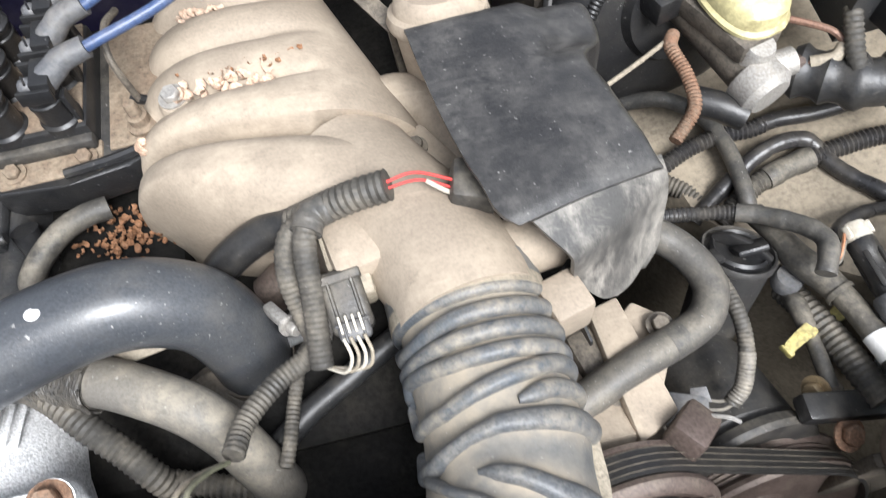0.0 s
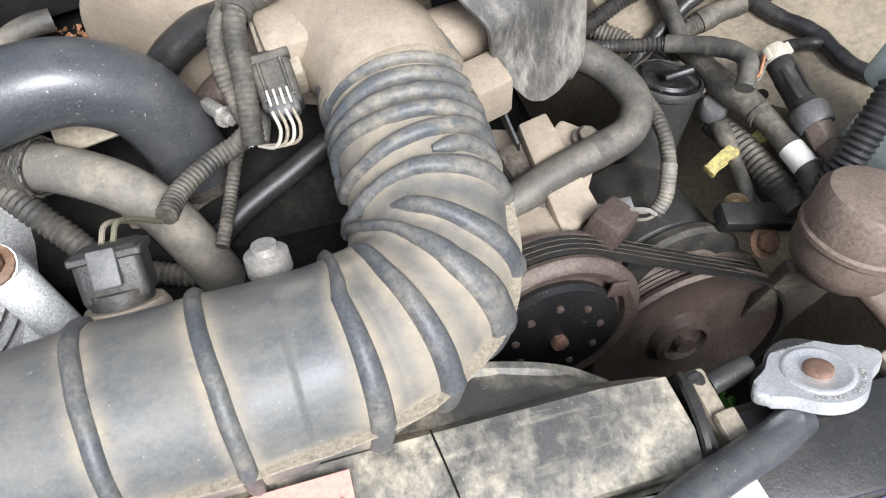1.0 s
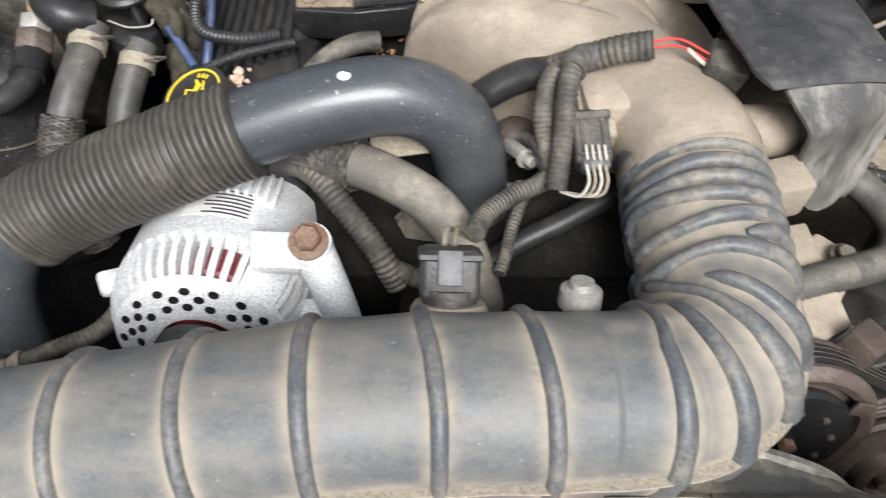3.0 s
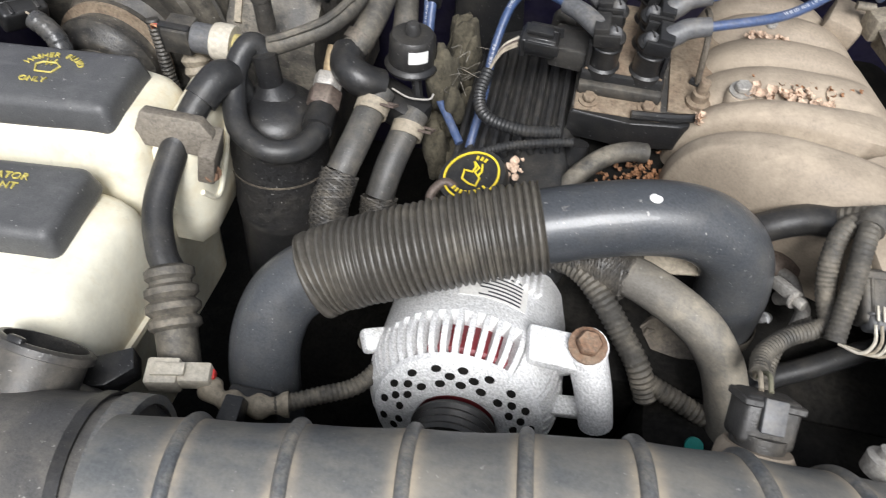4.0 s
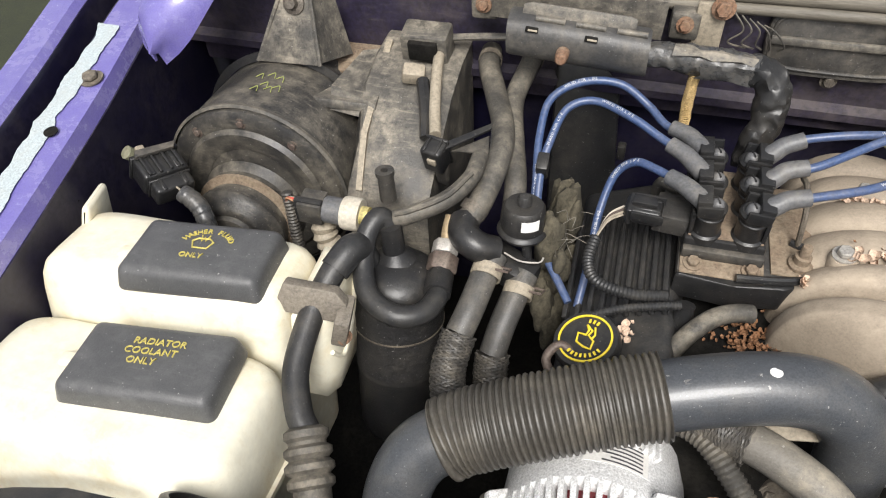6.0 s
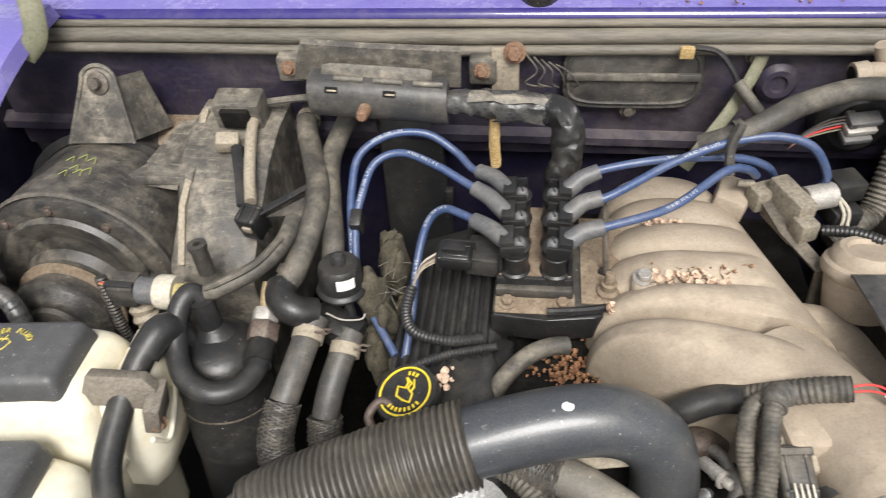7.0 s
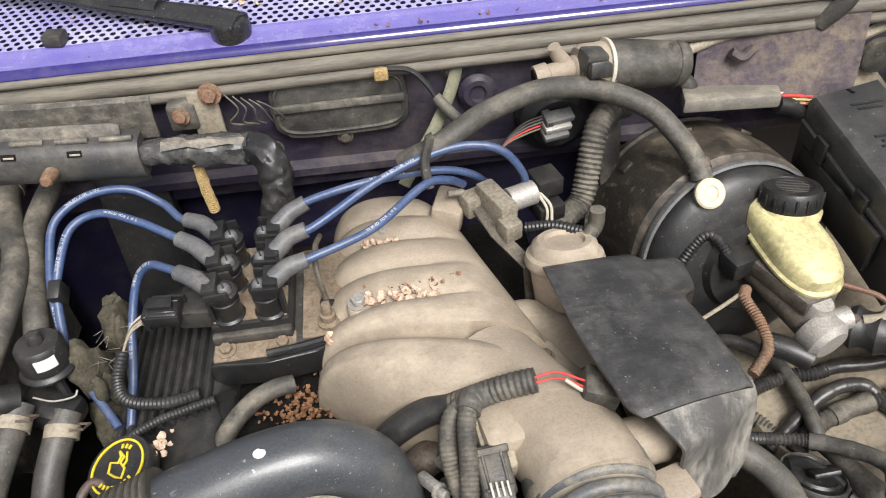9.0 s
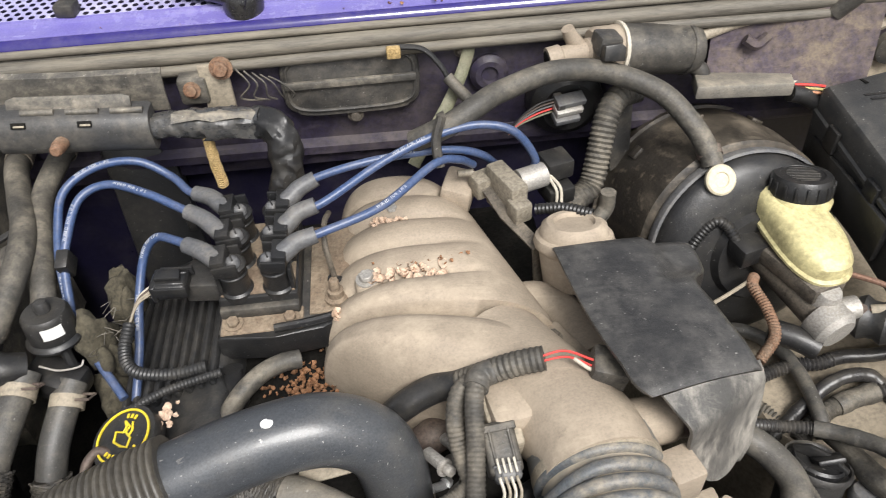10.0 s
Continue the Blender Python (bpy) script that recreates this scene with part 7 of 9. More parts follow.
part("bleed_boss", lathe([(0, 0), (0.014, 0), (0.014, 0.020), (0.012, 0.024), (0, 0.024)], axis((0.478, 0.426, 0.888), (0.1, -0.2, 1)), 20), "alu_dull", mc, "bright capped boss")
part("port_boss", lathe([(0, 0), (0.012, 0), (0.012, 0.024), (0, 0.024)], axis((0.488, 0.415, 0.886), (1, 0.0, 0.15)), 18), "alu_dull", mc)
part("web", prism([(-0.02, -0.06), (0.02, -0.06), (0.03, 0.05), (-0.03, 0.05)], 0.02, pose(0.466, 0.48, 0.895, 0, 0, 16), 0.004), "steel", mc)
part("sensor_box", rbox((0.032, 0.028, 0.024), pose(0.428, 0.495, 0.905, 0, 0, 16), 0.003), "plastic", mc, "black level sensor plug")
part("sensor_loom", conduit([(0.418, 0.500, 0.912), (0.408, 0.515, 0.925), (0.395, 0.520, 0.925), (0.375, 0.512, 0.905), (0.360, 0.50, 0.88)], 0.0065, 0.004), "plastic", mc)
bl_ = thing("brake_line", (0.52, 0.40, 0.88), "thin copper-brown brake pipe with a grey sleeve", "pipe")
part("pipe", sweep([(0.506, 0.413, 0.888), (0.520, 0.410, 0.888), (0.540, 0.404, 0.895), (0.550, 0.410, 0.900), (0.543, 0.425, 0.905), (0.52, 0.45, 0.90)], 0.003, 8), "copper", bl_)
part("sleeve", sweep([(0.524, 0.409, 0.889), (0.540, 0.404, 0.895), (0.549, 0.410, 0.900)], 0.0055, 10), "tan", bl_)
part("union_nut", lathe([(0, 0), (0.007, 0), (0.007, 0.012), (0.005, 0.016), (0, 0.016)], axis((0.504, 0.4135, 0.888), (1, -0.1, 0)), 8), "rust_brown", bl_)
rs = thing("brake_fluid_reservoir", (0.475, 0.51, 0.90), "stained yellow plastic brake fluid reservoir with black screw cap", "reservoir")
rm = pose(0.476, 0.508, 0.897, 5, 0, 7) @ Matrix.Diagonal((1.10, 1.26, 1.24, 1.0))
bm = bmesh.new()
rings = []
for h, sx, sy, oy in ((0.0, 0.60, 0.72, 0), (0.004, 0.78, 0.86, 0), (0.012, 0.90, 0.95, 0), (0.018, 0.94, 0.98, 0), (0.020, 1.04, 1.03, 0), (0.0225, 1.04, 1.03, 0), (0.0245, 0.96, 0.99, 0), (0.034, 0.93, 0.97, 0.0), (0.041, 0.84, 0.90, 0.004), (0.045, 0.62, 0.74, 0.012), (0.046, 0.4, 0.5, 0.02)):
    rings.append(ring(bm, [rm @ V((sx * px * (1.0 + 0.10 * (-py / 0.062)), sy * py + oy, h)) for px, py in oval(0.030, 0.064, 40, 2.7)]))
skin(bm, rings)
part("tank", bm, "brakefluid", rs)
part("rear_dome", lathe([(0, 0.020), (0.010, 0.0195), (0.020, 0.015), (0.027, 0.006), (0.030, -0.006), (0.031, -0.030), (0, -0.030)], axis((0.466, 0.563, 0.944), (-0.08, 0.25, 0.96)), 36), "brakefluid", rs, "stained raised rear of the tank")
part("neck", lathe([(0.0, -0.012), (0.033, -0.012), (0.034, -0.004), (0.031, 0.002), (0, 0.002)], axis((0.486, 0.526, 0.951), (0.03, 0.24, 0.97)), 36), "brakefluid", rs)
cm_ = axis((0.486, 0.526, 0.951), (0.03, 0.24, 0.97))
part("cap", lathe([(0, 0), (0.0315, 0), (0.0320, 0.003), (0.0310, 0.018), (0.0285, 0.022), (0.022, 0.0225), (0.021, 0.0215), (0, 0.0215)], cm_, 40), "plastic", rs, "black screw cap with ribbed edge")
for k in range(18):
    part("cap_rib", rbox((0.003, 0.003, 0.015), cm_ @ Matrix.Rotation(radians(20 * k), 4, "Z") @ pose(0.0316, 0, 0.010), 0.0008), "plastic", rs)
for k in range(9):
    part("cap_groove", rbox((0.034 - 0.0016 * abs(k - 4) ** 1.6, 0.0016, 0.001), cm_ @ pose(0, -0.016 + 0.004 * k, 0.0218), 0.0003), "plastic_dusty", rs)

# ---- fuse box ----
fb = thing("fuse_box", (0.60, 0.56, 0.90), "dusty black fuse box with embossed lid text", "fuse box")
FA, FB, FC, FD = V((0.548, 0.632, 1.012)), V((0.640, 0.655, 1.012)), V((0.625, 0.425, 0.992)), V((0.552, 0.424, 0.986))
def fq(u, v, h=0.0):
    p = FA.lerp(FB, u).lerp(FD.lerp(FC, u), v)
    return p + V((0, 0, h))
bm = bmesh.new()
rings = []
for inset, h in ((0.10, 0.0), (0.04, -0.001), (0.0, -0.006), (0.0, -0.030), (-0.03, -0.032), (-0.03, -0.036), (-0.01, -0.038), (0.02, -0.10)):
    pts = []
    for u, v in ((0, 0), (0.5, 0), (1, 0), (1, 0.25), (1, 0.5), (1, 0.75), (1, 1), (0.5, 1), (0, 1), (0, 0.75), (0, 0.5), (0, 0.25)):
        uu, vv = 0.5 + (u - 0.5) * (1 - 2 * inset), 0.5 + (v - 0.5) * (1 - 0.9 * inset)
        pts.append(fq(uu, vv, h))
    rings.append(ring(bm, pts))
skin(bm, rings)
part("box", bm, "fusebox", fb)
for v in (0.22, 0.62):
    part("latch", rbox((0.006, 0.022, 0.028), pose(*(fq(-0.035, v, -0.036)), 0, 0, -2), 0.002), "plastic", fb)
part("side_rail", rbox((0.008, 0.16, 0.05), pose(*(fq(-0.03, 0.45, -0.07)), 0, 0, -1), 0.003), "plastic", fb)
for i, (v, n) in enumerate(((0.16, 2), (0.40, 3), (0.70, 3))):
    for k in range(n):
        part("text_bar", rbox((0.036 - 0.008 * (k % 2), 0.0036, 0.0008), pose(*fq(0.58, v + 0.035 * k, 0.0006), -5, 0, 2), 0.0002), "plastic", fb)
part("notch", rbox((0.004, 0.010, 0.001), pose(*fq(0.5, 0.05, 0.0006), -5, 0, 10), 0.0002), "dark", fb)
part("wires", sweep([(0.548, 0.640, 0.985), (0.532, 0.640, 0.995), (0.515, 0.640, 1.0)], 0.010, 10), "plastic", fb)
for k in range(6):
    part("wire", sweep([(0.556, 0.636 + 0.003 * k, 0.997 + 0.003 * (k % 3)), (0.540, 0.637 + 0.003 * k, 1.0 + 0.003 * (k % 3)), (0.520, 0.640 + 0.002 * k, 1.002 + 0.003 * (k % 3))], 0.0016, 6), ("orange", "yellow_clip", "red", "teal", "tan", "white")[k], fb)
part("loom", conduit([(0.575, 0.475, 0.945), (0.566, 0.455, 0.93), (0.556, 0.42, 0.915), (0.552, 0.39, 0.898), (0.562, 0.37, 0.885)], 0.008, 0.0048), "rubber_dusty", thing("corrugated_loom", (0.56, 0.42, 0.88), "dusty corrugated loom beside the fuse box", "wiring loom"))
rl_ = thing("relay", (0.585, 0.435, 0.91), "black relay socket with metal blades under the fuse box", "relay")
part("body", rbox((0.045, 0.035, 0.04), pose(0.600, 0.418, 0.925, 0, 0, 12), 0.003), "plastic", rl_)
part("blade", rbox((0.012, 0.003, 0.018), pose(0.577, 0.436, 0.93, 0, 0, 12), 0.001), "alu_dull", rl_)
part("blade", rbox((0.012, 0.003, 0.018), pose(0.585, 0.431, 0.93, 0, 0, 12), 0.001), "alu_dull", rl_)
part("pump", sweep([(0.62, 0.36, 0.885), (0.59, 0.375, 0.885), (0.56, 0.385, 0.880), (0.52, 0.42, 0.87)], 0.022, 18, rad=lambda s, u: 0.020 if (u * 5) % 1 < 0.7 else 0.024), "rubber", thing("steering_boot", (0.58, 0.38, 0.86), "black rubber ducted boot on the inner wing", "boot"))

# ---- throttle side devices ----
eg = thing("egr_valve", (0.228, 0.468, 0.96), "dust-tan round vacuum valve with a hose nipple", "valve")
part("lower", lathe([(0, -0.04), (0.030, -0.04), (0.034, -0.004), (0.038, 0.0), (0.039, 0.004), (0.037, 0.010), (0.033, 0.012), (0.031, 0.020), (0.026, 0.024), (0.020, 0.024), (0.018, 0.020), (0, 0.020)], axis((0.228, 0.468, 0.968), (0, 0.30, 0.95)), 40), "cast", eg)
part("nipple", sweep([(0.255, 0.482, 0.985), (0.262, 0.486, 0.995), (0.262, 0.487, 1.012)], 0.0075, 12), "rubber_dusty", eg)
part("vacuum_lead", conduit([(0.250, 0.488, 0.985), (0.225, 0.505, 0.982), (0.200, 0.515, 0.975)], 0.006, 0.004), "plastic", eg)
tp = thing("pressure_sensor_block", (0.17, 0.545, 0.95), "dust-tan plastic sensor block with silver solenoid", "sensor")
part("block", rbox((0.020, 0.052, 0.050), pose(0.176, 0.548, 0.972, 0, 0, 22), 0.003), "block_tan", tp)
part("base", rbox((0.028, 0.022, 0.024), pose(0.156, 0.568, 0.972, 0, 0, 22), 0.003), "block_tan", tp)
part("foot", rbox((0.020, 0.020, 0.022), pose(0.184, 0.518, 0.974, 0, 0, 22), 0.003), "block_tan", tp)
part("solenoid", lathe([(0, 0), (0.013, 0), (0.013, 0.030), (0.009, 0.032), (0, 0.032)], axis((0.188, 0.548, 0.985), (0.9, 0.3, 0)), 22), "alu_dull", tp, "silver solenoid can")
part("connector", rbox((0.030, 0.030, 0.022), pose(0.232, 0.572, 0.985, 0, 0, 15), 0.003), "plastic", tp)
part("connector", rbox((0.030, 0.034, 0.020), pose(0.232, 0.562, 0.960, 0, 0, 15), 0.003), "plastic", tp)
part("wire", sweep([(0.222, 0.556, 0.985), (0.232, 0.545, 0.975), (0.232, 0.535, 0.96)], 0.0016, 6), "white", tp)
part("wire", sweep([(0.220, 0.554, 0.985), (0.228, 0.543, 0.972), (0.226, 0.535, 0.955)], 0.0016, 6), "white", tp)
part("bracket", sheet([[(0.150, 0.560, 0.975), (0.162, 0.566, 0.978)], [(0.165, 0.52, 0.965), (0.178, 0.524, 0.968)], [(0.190, 0.475, 0.958), (0.202, 0.48, 0.96)], [(0.194, 0.472, 0.90), (0.206, 0.476, 0.90)]], 0.003), "steel", tp)
part("nipple", lathe([(0, 0), (0.004, 0), (0.004, 0.016), (0, 0.017)], axis((0.145, 0.572, 0.985), (-1, 0, 0)), 10), "block_tan", tp)

# throttle position plug with red wire, main engine loom
rp = thing("sensor_plug", (0.21, 0.305, 0.97), "black sensor plug with two red wires under the shield", "connector")
part("plug", rbox((0.030, 0.030, 0.026), pose(0.214, 0.306, 0.985, 0, 10, -15), 0.005), "plastic_dusty", rp)
part("wire", sweep([(0.160, 0.312, 1.003), (0.180, 0.314, 1.004), (0.202, 0.308, 0.996)], 0.0010, 8), "red", rp)
part("wire", sweep([(0.160, 0.309, 1.001), (0.182, 0.310, 1.001), (0.204, 0.303, 0.992)], 0.0009, 8), "red", rp)
part("wire", sweep([(0.186, 0.309, 1.000), (0.196, 0.303, 0.994), (0.206, 0.300, 0.988)], 0.0016, 8), "white", rp)
en = thing("engine_loom", (0.10, 0.30, 0.95), "dusty corrugated engine loom crossing in front of the manifold", "wiring loom")
part("trunk", sweep([(0.030, 0.318, 0.925), (0.052, 0.322, 0.945), (0.078, 0.326, 0.958), (0.098, 0.322, 0.966), (0.118, 0.317, 0.978)], 0.0125, 14), "plastic", en)
part("branch", conduit([(0.098, 0.320, 0.970), (0.118, 0.316, 0.984), (0.142, 0.313, 0.996), (0.163, 0.311, 1.002)], 0.0105, 0.0048, 0.10), "rubber_dusty", en)
part("drop", conduit([(0.124, 0.314, 0.988), (0.112, 0.308, 0.991), (0.1055, 0.290, 0.987), (0.103, 0.264, 0.969), (0.100, 0.244, 0.954), (0.098, 0.230, 0.944)], 0.0078, 0.0036, 0.09), "rubber_dusty", en)
part("drop", conduit([(0.112, 0.315, 0.983), (0.096, 0.304, 0.980), (0.090, 0.286, 0.968), (0.092, 0.268, 0.952), (0.097, 0.250, 0.942)], 0.0078, 0.0036, 0.09), "rubber_dusty", en)
part("tape_wrap", sweep([(0.124, 0.315, 0.987), (0.113, 0.309, 0.990), (0.108, 0.299, 0.989)], 0.0096, 16, rad=lambda s, u: 0.0096 + 0.0006 * ((s / 0.006) % 1.0), step=0.001), "hose_worn", en, "grey tape where the loom forks")
mp = thing("airflow_plug", (0.124, 0.25, 0.95), "grey-black airflow sensor plug with pale wires", "connector")
part("socket", rbox((0.026, 0.050, 0.030), pose(0.126, 0.288, 0.955, 12, 0, 6), 0.004), "tan", mp)
part("plug", crate(pose(0.1215, 0.262, 0.9600, 20, 0, 6), 0.026, 0.040, 0.022), "plastic_dusty", mp)
part("plug_end", crate(pose(0.1235, 0.243, 0.9585, 24, 0, 6), 0.020, 0.014, 0.018), "boot", mp)
for k in range(4):
    x = 0.1165 + 0.0042 * k
    part("wire_clip", rbox((0.0018, 0.011, 0.0022), pose(x, 0.2425, 0.9705, 20, 0, 6), 0.0006), "white", mp, "pale wire clip")
    part("wire", sweep([(x, 0.236, 0.966), (x + 0.002, 0.226, 0.958), (x - 0.004, 0.221, 0.950), (0.101, 0.229, 0.944)], 0.0012, 6), ("white", "tan", "white", "tan")[k], mp)
part("block", rbox((0.05, 0.05, 0.045), pose(0.140, 0.300, 0.955, 0, 0, 10), 0.006), "cast", mp)

# duct sensor plug and second stub
dp = thing("duct_sensor", (0.018, 0.13, 0.96), "grey-black temperature sensor plug in a tan boss on the duct", "sensor")
part("boss", lathe([(0, 0), (0.0245, 0), (0.0245, 0.004), (0.0225, 0.024), (0.0200, 0.028), (0.0, 0.028)], axis((0.020, 0.108, 0.958), (0, 0.72, 0.62)), 30), "cast", dp, "round tan boss")
part("plug", crate(axis((0.0195, 0.143, 0.986), (0, 0.72, 0.62)) @ pose(0, 0, 0, 90, 0, 0), 0.034, 0.030, 0.026), "plastic_dusty", dp)
part("neck", lathe([(0, 0), (0.016, 0), (0.0165, 0.010), (0, 0.010)], axis((0.0195, 0.128, 0.975), (0, 0.72, 0.62)), 24), "plastic_dusty", dp)
part("latch", rbox((0.014, 0.020, 0.004), axis((0.0190, 0.137, 1.001), (0, -0.5, 0.86)), 0.0012), "boot", dp)
for k in range(2):
    part("wire", sweep([(0.016 + 0.006 * k, 0.156, 0.994), (0.018 + 0.006 * k, 0.170, 0.990), (0.026 + 0.004 * k, 0.183, 0.968), (0.036, 0.191, 0.948)], 0.0016, 8), ("tan", "greenhose")[k], dp)
part("loom", conduit([(0.039, 0.194, 0.948), (0.047, 0.215, 0.940), (0.068, 0.236, 0.935), (0.085, 0.245, 0.935), (0.098, 0.252, 0.940)], 0.0072, 0.0036, 0.09), "rubber_dusty", dp)
part("loom", conduit([(0.061, 0.192, 0.901), (0.066, 0.207, 0.902), (0.073, 0.234, 0.901), (0.083, 0.256, 0.913), (0.093, 0.258, 0.931)], 0.0050, 0.0034, 0.12), "rubber_dusty", dp)
part("stub", lathe([(0, 0), (0.017, 0), (0.0165, 0.014), (0.010, 0.016), (0.0095, 0.022), (0, 0.022)], axis((0.096, 0.130, 0.974), (0.0, 0.5, 0.86)) @ Matrix.Scale(0.74, 4), 22), "alu_dull", thing("duct_stub", (0.098, 0.125, 0.96), "small grey capped stub on the duct", "stub"))

# lower coolant hoses and clutter between engine and alternator
lh = thing("bypass_hose", (0.02, 0.25, 0.87), "dusty tan-grey coolant hose bending down with a braided sleeve", "hose")
part("hose", sweep([(-0.085, 0.278, 0.925), (-0.047, 0.262, 0.932), (-0.018, 0.247, 0.933), (0.009, 0.230, 0.929), (0.027, 0.214, 0.916), (0.037, 0.200, 0.900), (0.046, 0.185, 0.875), (0.052, 0.172, 0.845)], 0.0165, 22), "hose_tan", lh)
tagged(part("braid", braided([(-0.125, 0.294, 0.905), (-0.100, 0.286, 0.919), (-0.070, 0.272, 0.929), (-0.045, 0.261, 0.932)], 0.0192, 12), "braid", lh), "frayed woven sleeve", kind="stuff")
part("tag", rbox((0.050, 0.020, 0.003), pose(-0.012, 0.283, 0.930, 15, 0, 10), 0.001), "tan", lh)
l2 = thing("lower_loom", (-0.04, 0.25, 0.84), "black corrugated loom behind the alternator", "wiring loom")
part("loom", conduit([(-0.100, 0.275, 0.920), (-0.078, 0.258, 0.925), (-0.058, 0.236, 0.920), (-0.042, 0.220, 0.908), (-0.028, 0.204, 0.898), (-0.015, 0.190, 0.875)], 0.0100, 0.0046), "rubber_dusty", l2)
part("loom", conduit([(-0.020, 0.200, 0.885), (0.005, 0.192, 0.880), (0.030, 0.186, 0.872), (0.05, 0.19, 0.86)], 0.0085, 0.0042), "rubber_dusty", l2)
wp_ = thing("water_pump", (0.02, 0.23, 0.78), "dusty cast water pump housing with bolts", "water pump")
part("body", lathe([(0, 0), (0.055, 0), (0.055, 0.03), (0.040, 0.045), (0.022, 0.050), (0, 0.05)], axis((0.015, 0.255, 0.82), (0.1, -0.7, 0.7)), 32), "steel", wp_)
for a in (40, 130, 220, 310):
    part("bolt", bolt(axis((0.015, 0.255, 0.82), (0.1, -0.7, 0.7)) @ pose(0.046 * math.cos(radians(a)), 0.046 * math.sin(radians(a)), 0.03), 0.006, 0.006), "steel", wp_)
part("thermostat_housing", sweep([(0.040, 0.277, 0.868), (0.041, 0.272, 0.83), (0.06, 0.26, 0.80)], 0.030, 22), "cast", wp_)
part("teal_plug", lathe([(0, 0), (0.010, 0), (0.010, 0.012), (0.007, 0.014), (0.007, 0.02), (0, 0.02)], axis((0.024, 0.172, 0.852), (0, -0.5, 0.86)), 16), "teal", thing("teal_sensor", (0.024, 0.172, 0.852), "teal plastic sensor plug", "sensor"))
# plate painted near-black to read as the shaded void under the duct
part("plate", rbox((0.14, 0.02, 0.16), pose(0.10, 0.225, 0.775, 0, 0, 8), 0.01), "dark", thing("front_cover", (0.10, 0.21, 0.72), "front engine cover, near-black for deep shade", "engine cover"))
fp = thing("fuel_hose", (0.10, 0.25, 0.85), "black rubber hose crossing under the duct", "hose")
part("hose", sweep([(0.045, 0.205, 0.875), (0.065, 0.217, 0.882), (0.079, 0.226, 0.884), (0.106, 0.239, 0.888), (0.133, 0.253, 0.891), (0.165, 0.268, 0.894)], 0.0088, 16), "rubber", fp)
part("coil", sweep([(0.085, 0.30, 0.885), (0.092, 0.292, 0.900), (0.098, 0.282, 0.90), (0.094, 0.268, 0.895)], 0.006, 10), "alu_dull", fp, "bent bare metal pipe")
hk = thing("outlet_clamp", (0.066, 0.285, 0.925), "bright spring clamp tail beside the big hose", "clamp")
part("tail", rbox((0.008, 0.024, 0.010), pose(0.072, 0.278, 0.930, -20, 10, 30), 0.002), "alu_dull", hk)
part("screw", bolt(axis((0.078, 0.270, 0.930), (0.6, -0.7, 0.3)), 0.005, 0.008), "alu_dull", hk)
tc = thing("timing_cover", (0.09, 0.225, 0.74), "dust-caked cast front cover with oily bolts", "engine cover")
part("face", prism([(-0.06, -0.07), (0.045, -0.08), (0.060, -0.02), (0.050, 0.035), (0.015, 0.060), (-0.035, 0.055), (-0.062, 0.02)], 0.022, pose(0.085, 0.206, 0.800, 52, 0, 4), 0.004), "cast", tc)
part("pad", lathe([(0, 0), (0.026, 0), (0.026, 0.012), (0.020, 0.018), (0, 0.018)], pose(0.068, 0.196, 0.826, 40, 0, 0), 26), "steel", tc, "oily round pad")
for x, y in ((-0.045, 0.030), (0.0, 0.045), (0.038, 0.022), (0.045, -0.03)):
    part("bolt", bolt(pose(0.085, 0.206, 0.800, 52, 0, 4) @ pose(x, y, 0.022), 0.0055, 0.006), "steel", tc)
part("drum", lathe([(0, 0), (0.030, 0), (0.032, 0.006), (0.032, 0.040), (0.026, 0.050), (0, 0.052)], axis((0.128, 0.262, 0.815), (0.1, -0.5, 0.85)), 28), "rubber", thing("damper_drum", (0.128, 0.26, 0.81), "black rubber drum deep beside the duct", "damper"))
rg_ = thing("injector_rail", (0.02, 0.33, 0.86), "rusty fuel rail fitting deep below the loom", "fuel rail")
part("rail", sweep([(0.060, 0.318, 0.885), (0.075, 0.322, 0.895), (0.09, 0.33, 0.89)], 0.016, 14), "rust_brown", rg_)
part("pipe", sweep([(0.078, 0.318, 0.90), (0.088, 0.305, 0.905), (0.095, 0.292, 0.90)], 0.0055, 10), "alu_dull", rg_)
part("hose", sweep([(-0.112, 0.345, 0.905), (-0.094, 0.365, 0.922), (-0.075, 0.383, 0.928), (-0.056, 0.393, 0.929), (-0.040, 0.398, 0.926)], 0.0088, 16), "rubber_dusty", thing("vent_hose", (-0.02, 0.36, 0.9), "short dusty vent hose in front of the coil bracket", "hose"))
# coil loom and black sheathed leads
cl3 = thing("coil_loom", (-0.16, 0.43, 0.92), "black connector and corrugated loom feeding the coil pack", "wiring loom")
CQ = pose(-0.150, 0.456, 0.980, 0, 0, -4)
part("connector", crate(CQ @ pose(0, 0, 0, 0, 0, 90), 0.024, 0.034, 0.017), "plastic", cl3)
part("connector_latch", prism([(-0.012, -0.006), (0.012, -0.006), (0.010, 0.006), (-0.010, 0.006)], 0.004, CQ @ pose(0, 0.002, 0.009), 0.001), "plastic", cl3)
for k in (-1, 1):
    part("connector_rail", rbox((0.030, 0.003, 0.010), CQ @ pose(0.004, 0.0135 * k, 0.004), 0.0008), "plastic", cl3)
for k in range(4):
    part("wire", sweep([(-0.168, 0.449 + 0.004 * k, 0.978), (-0.181, 0.444 + 0.003 * k, 0.971), (-0.190, 0.432, 0.958)], 0.0012, 6), ("tan", "tan", "rust_brown", "white")[k], cl3)
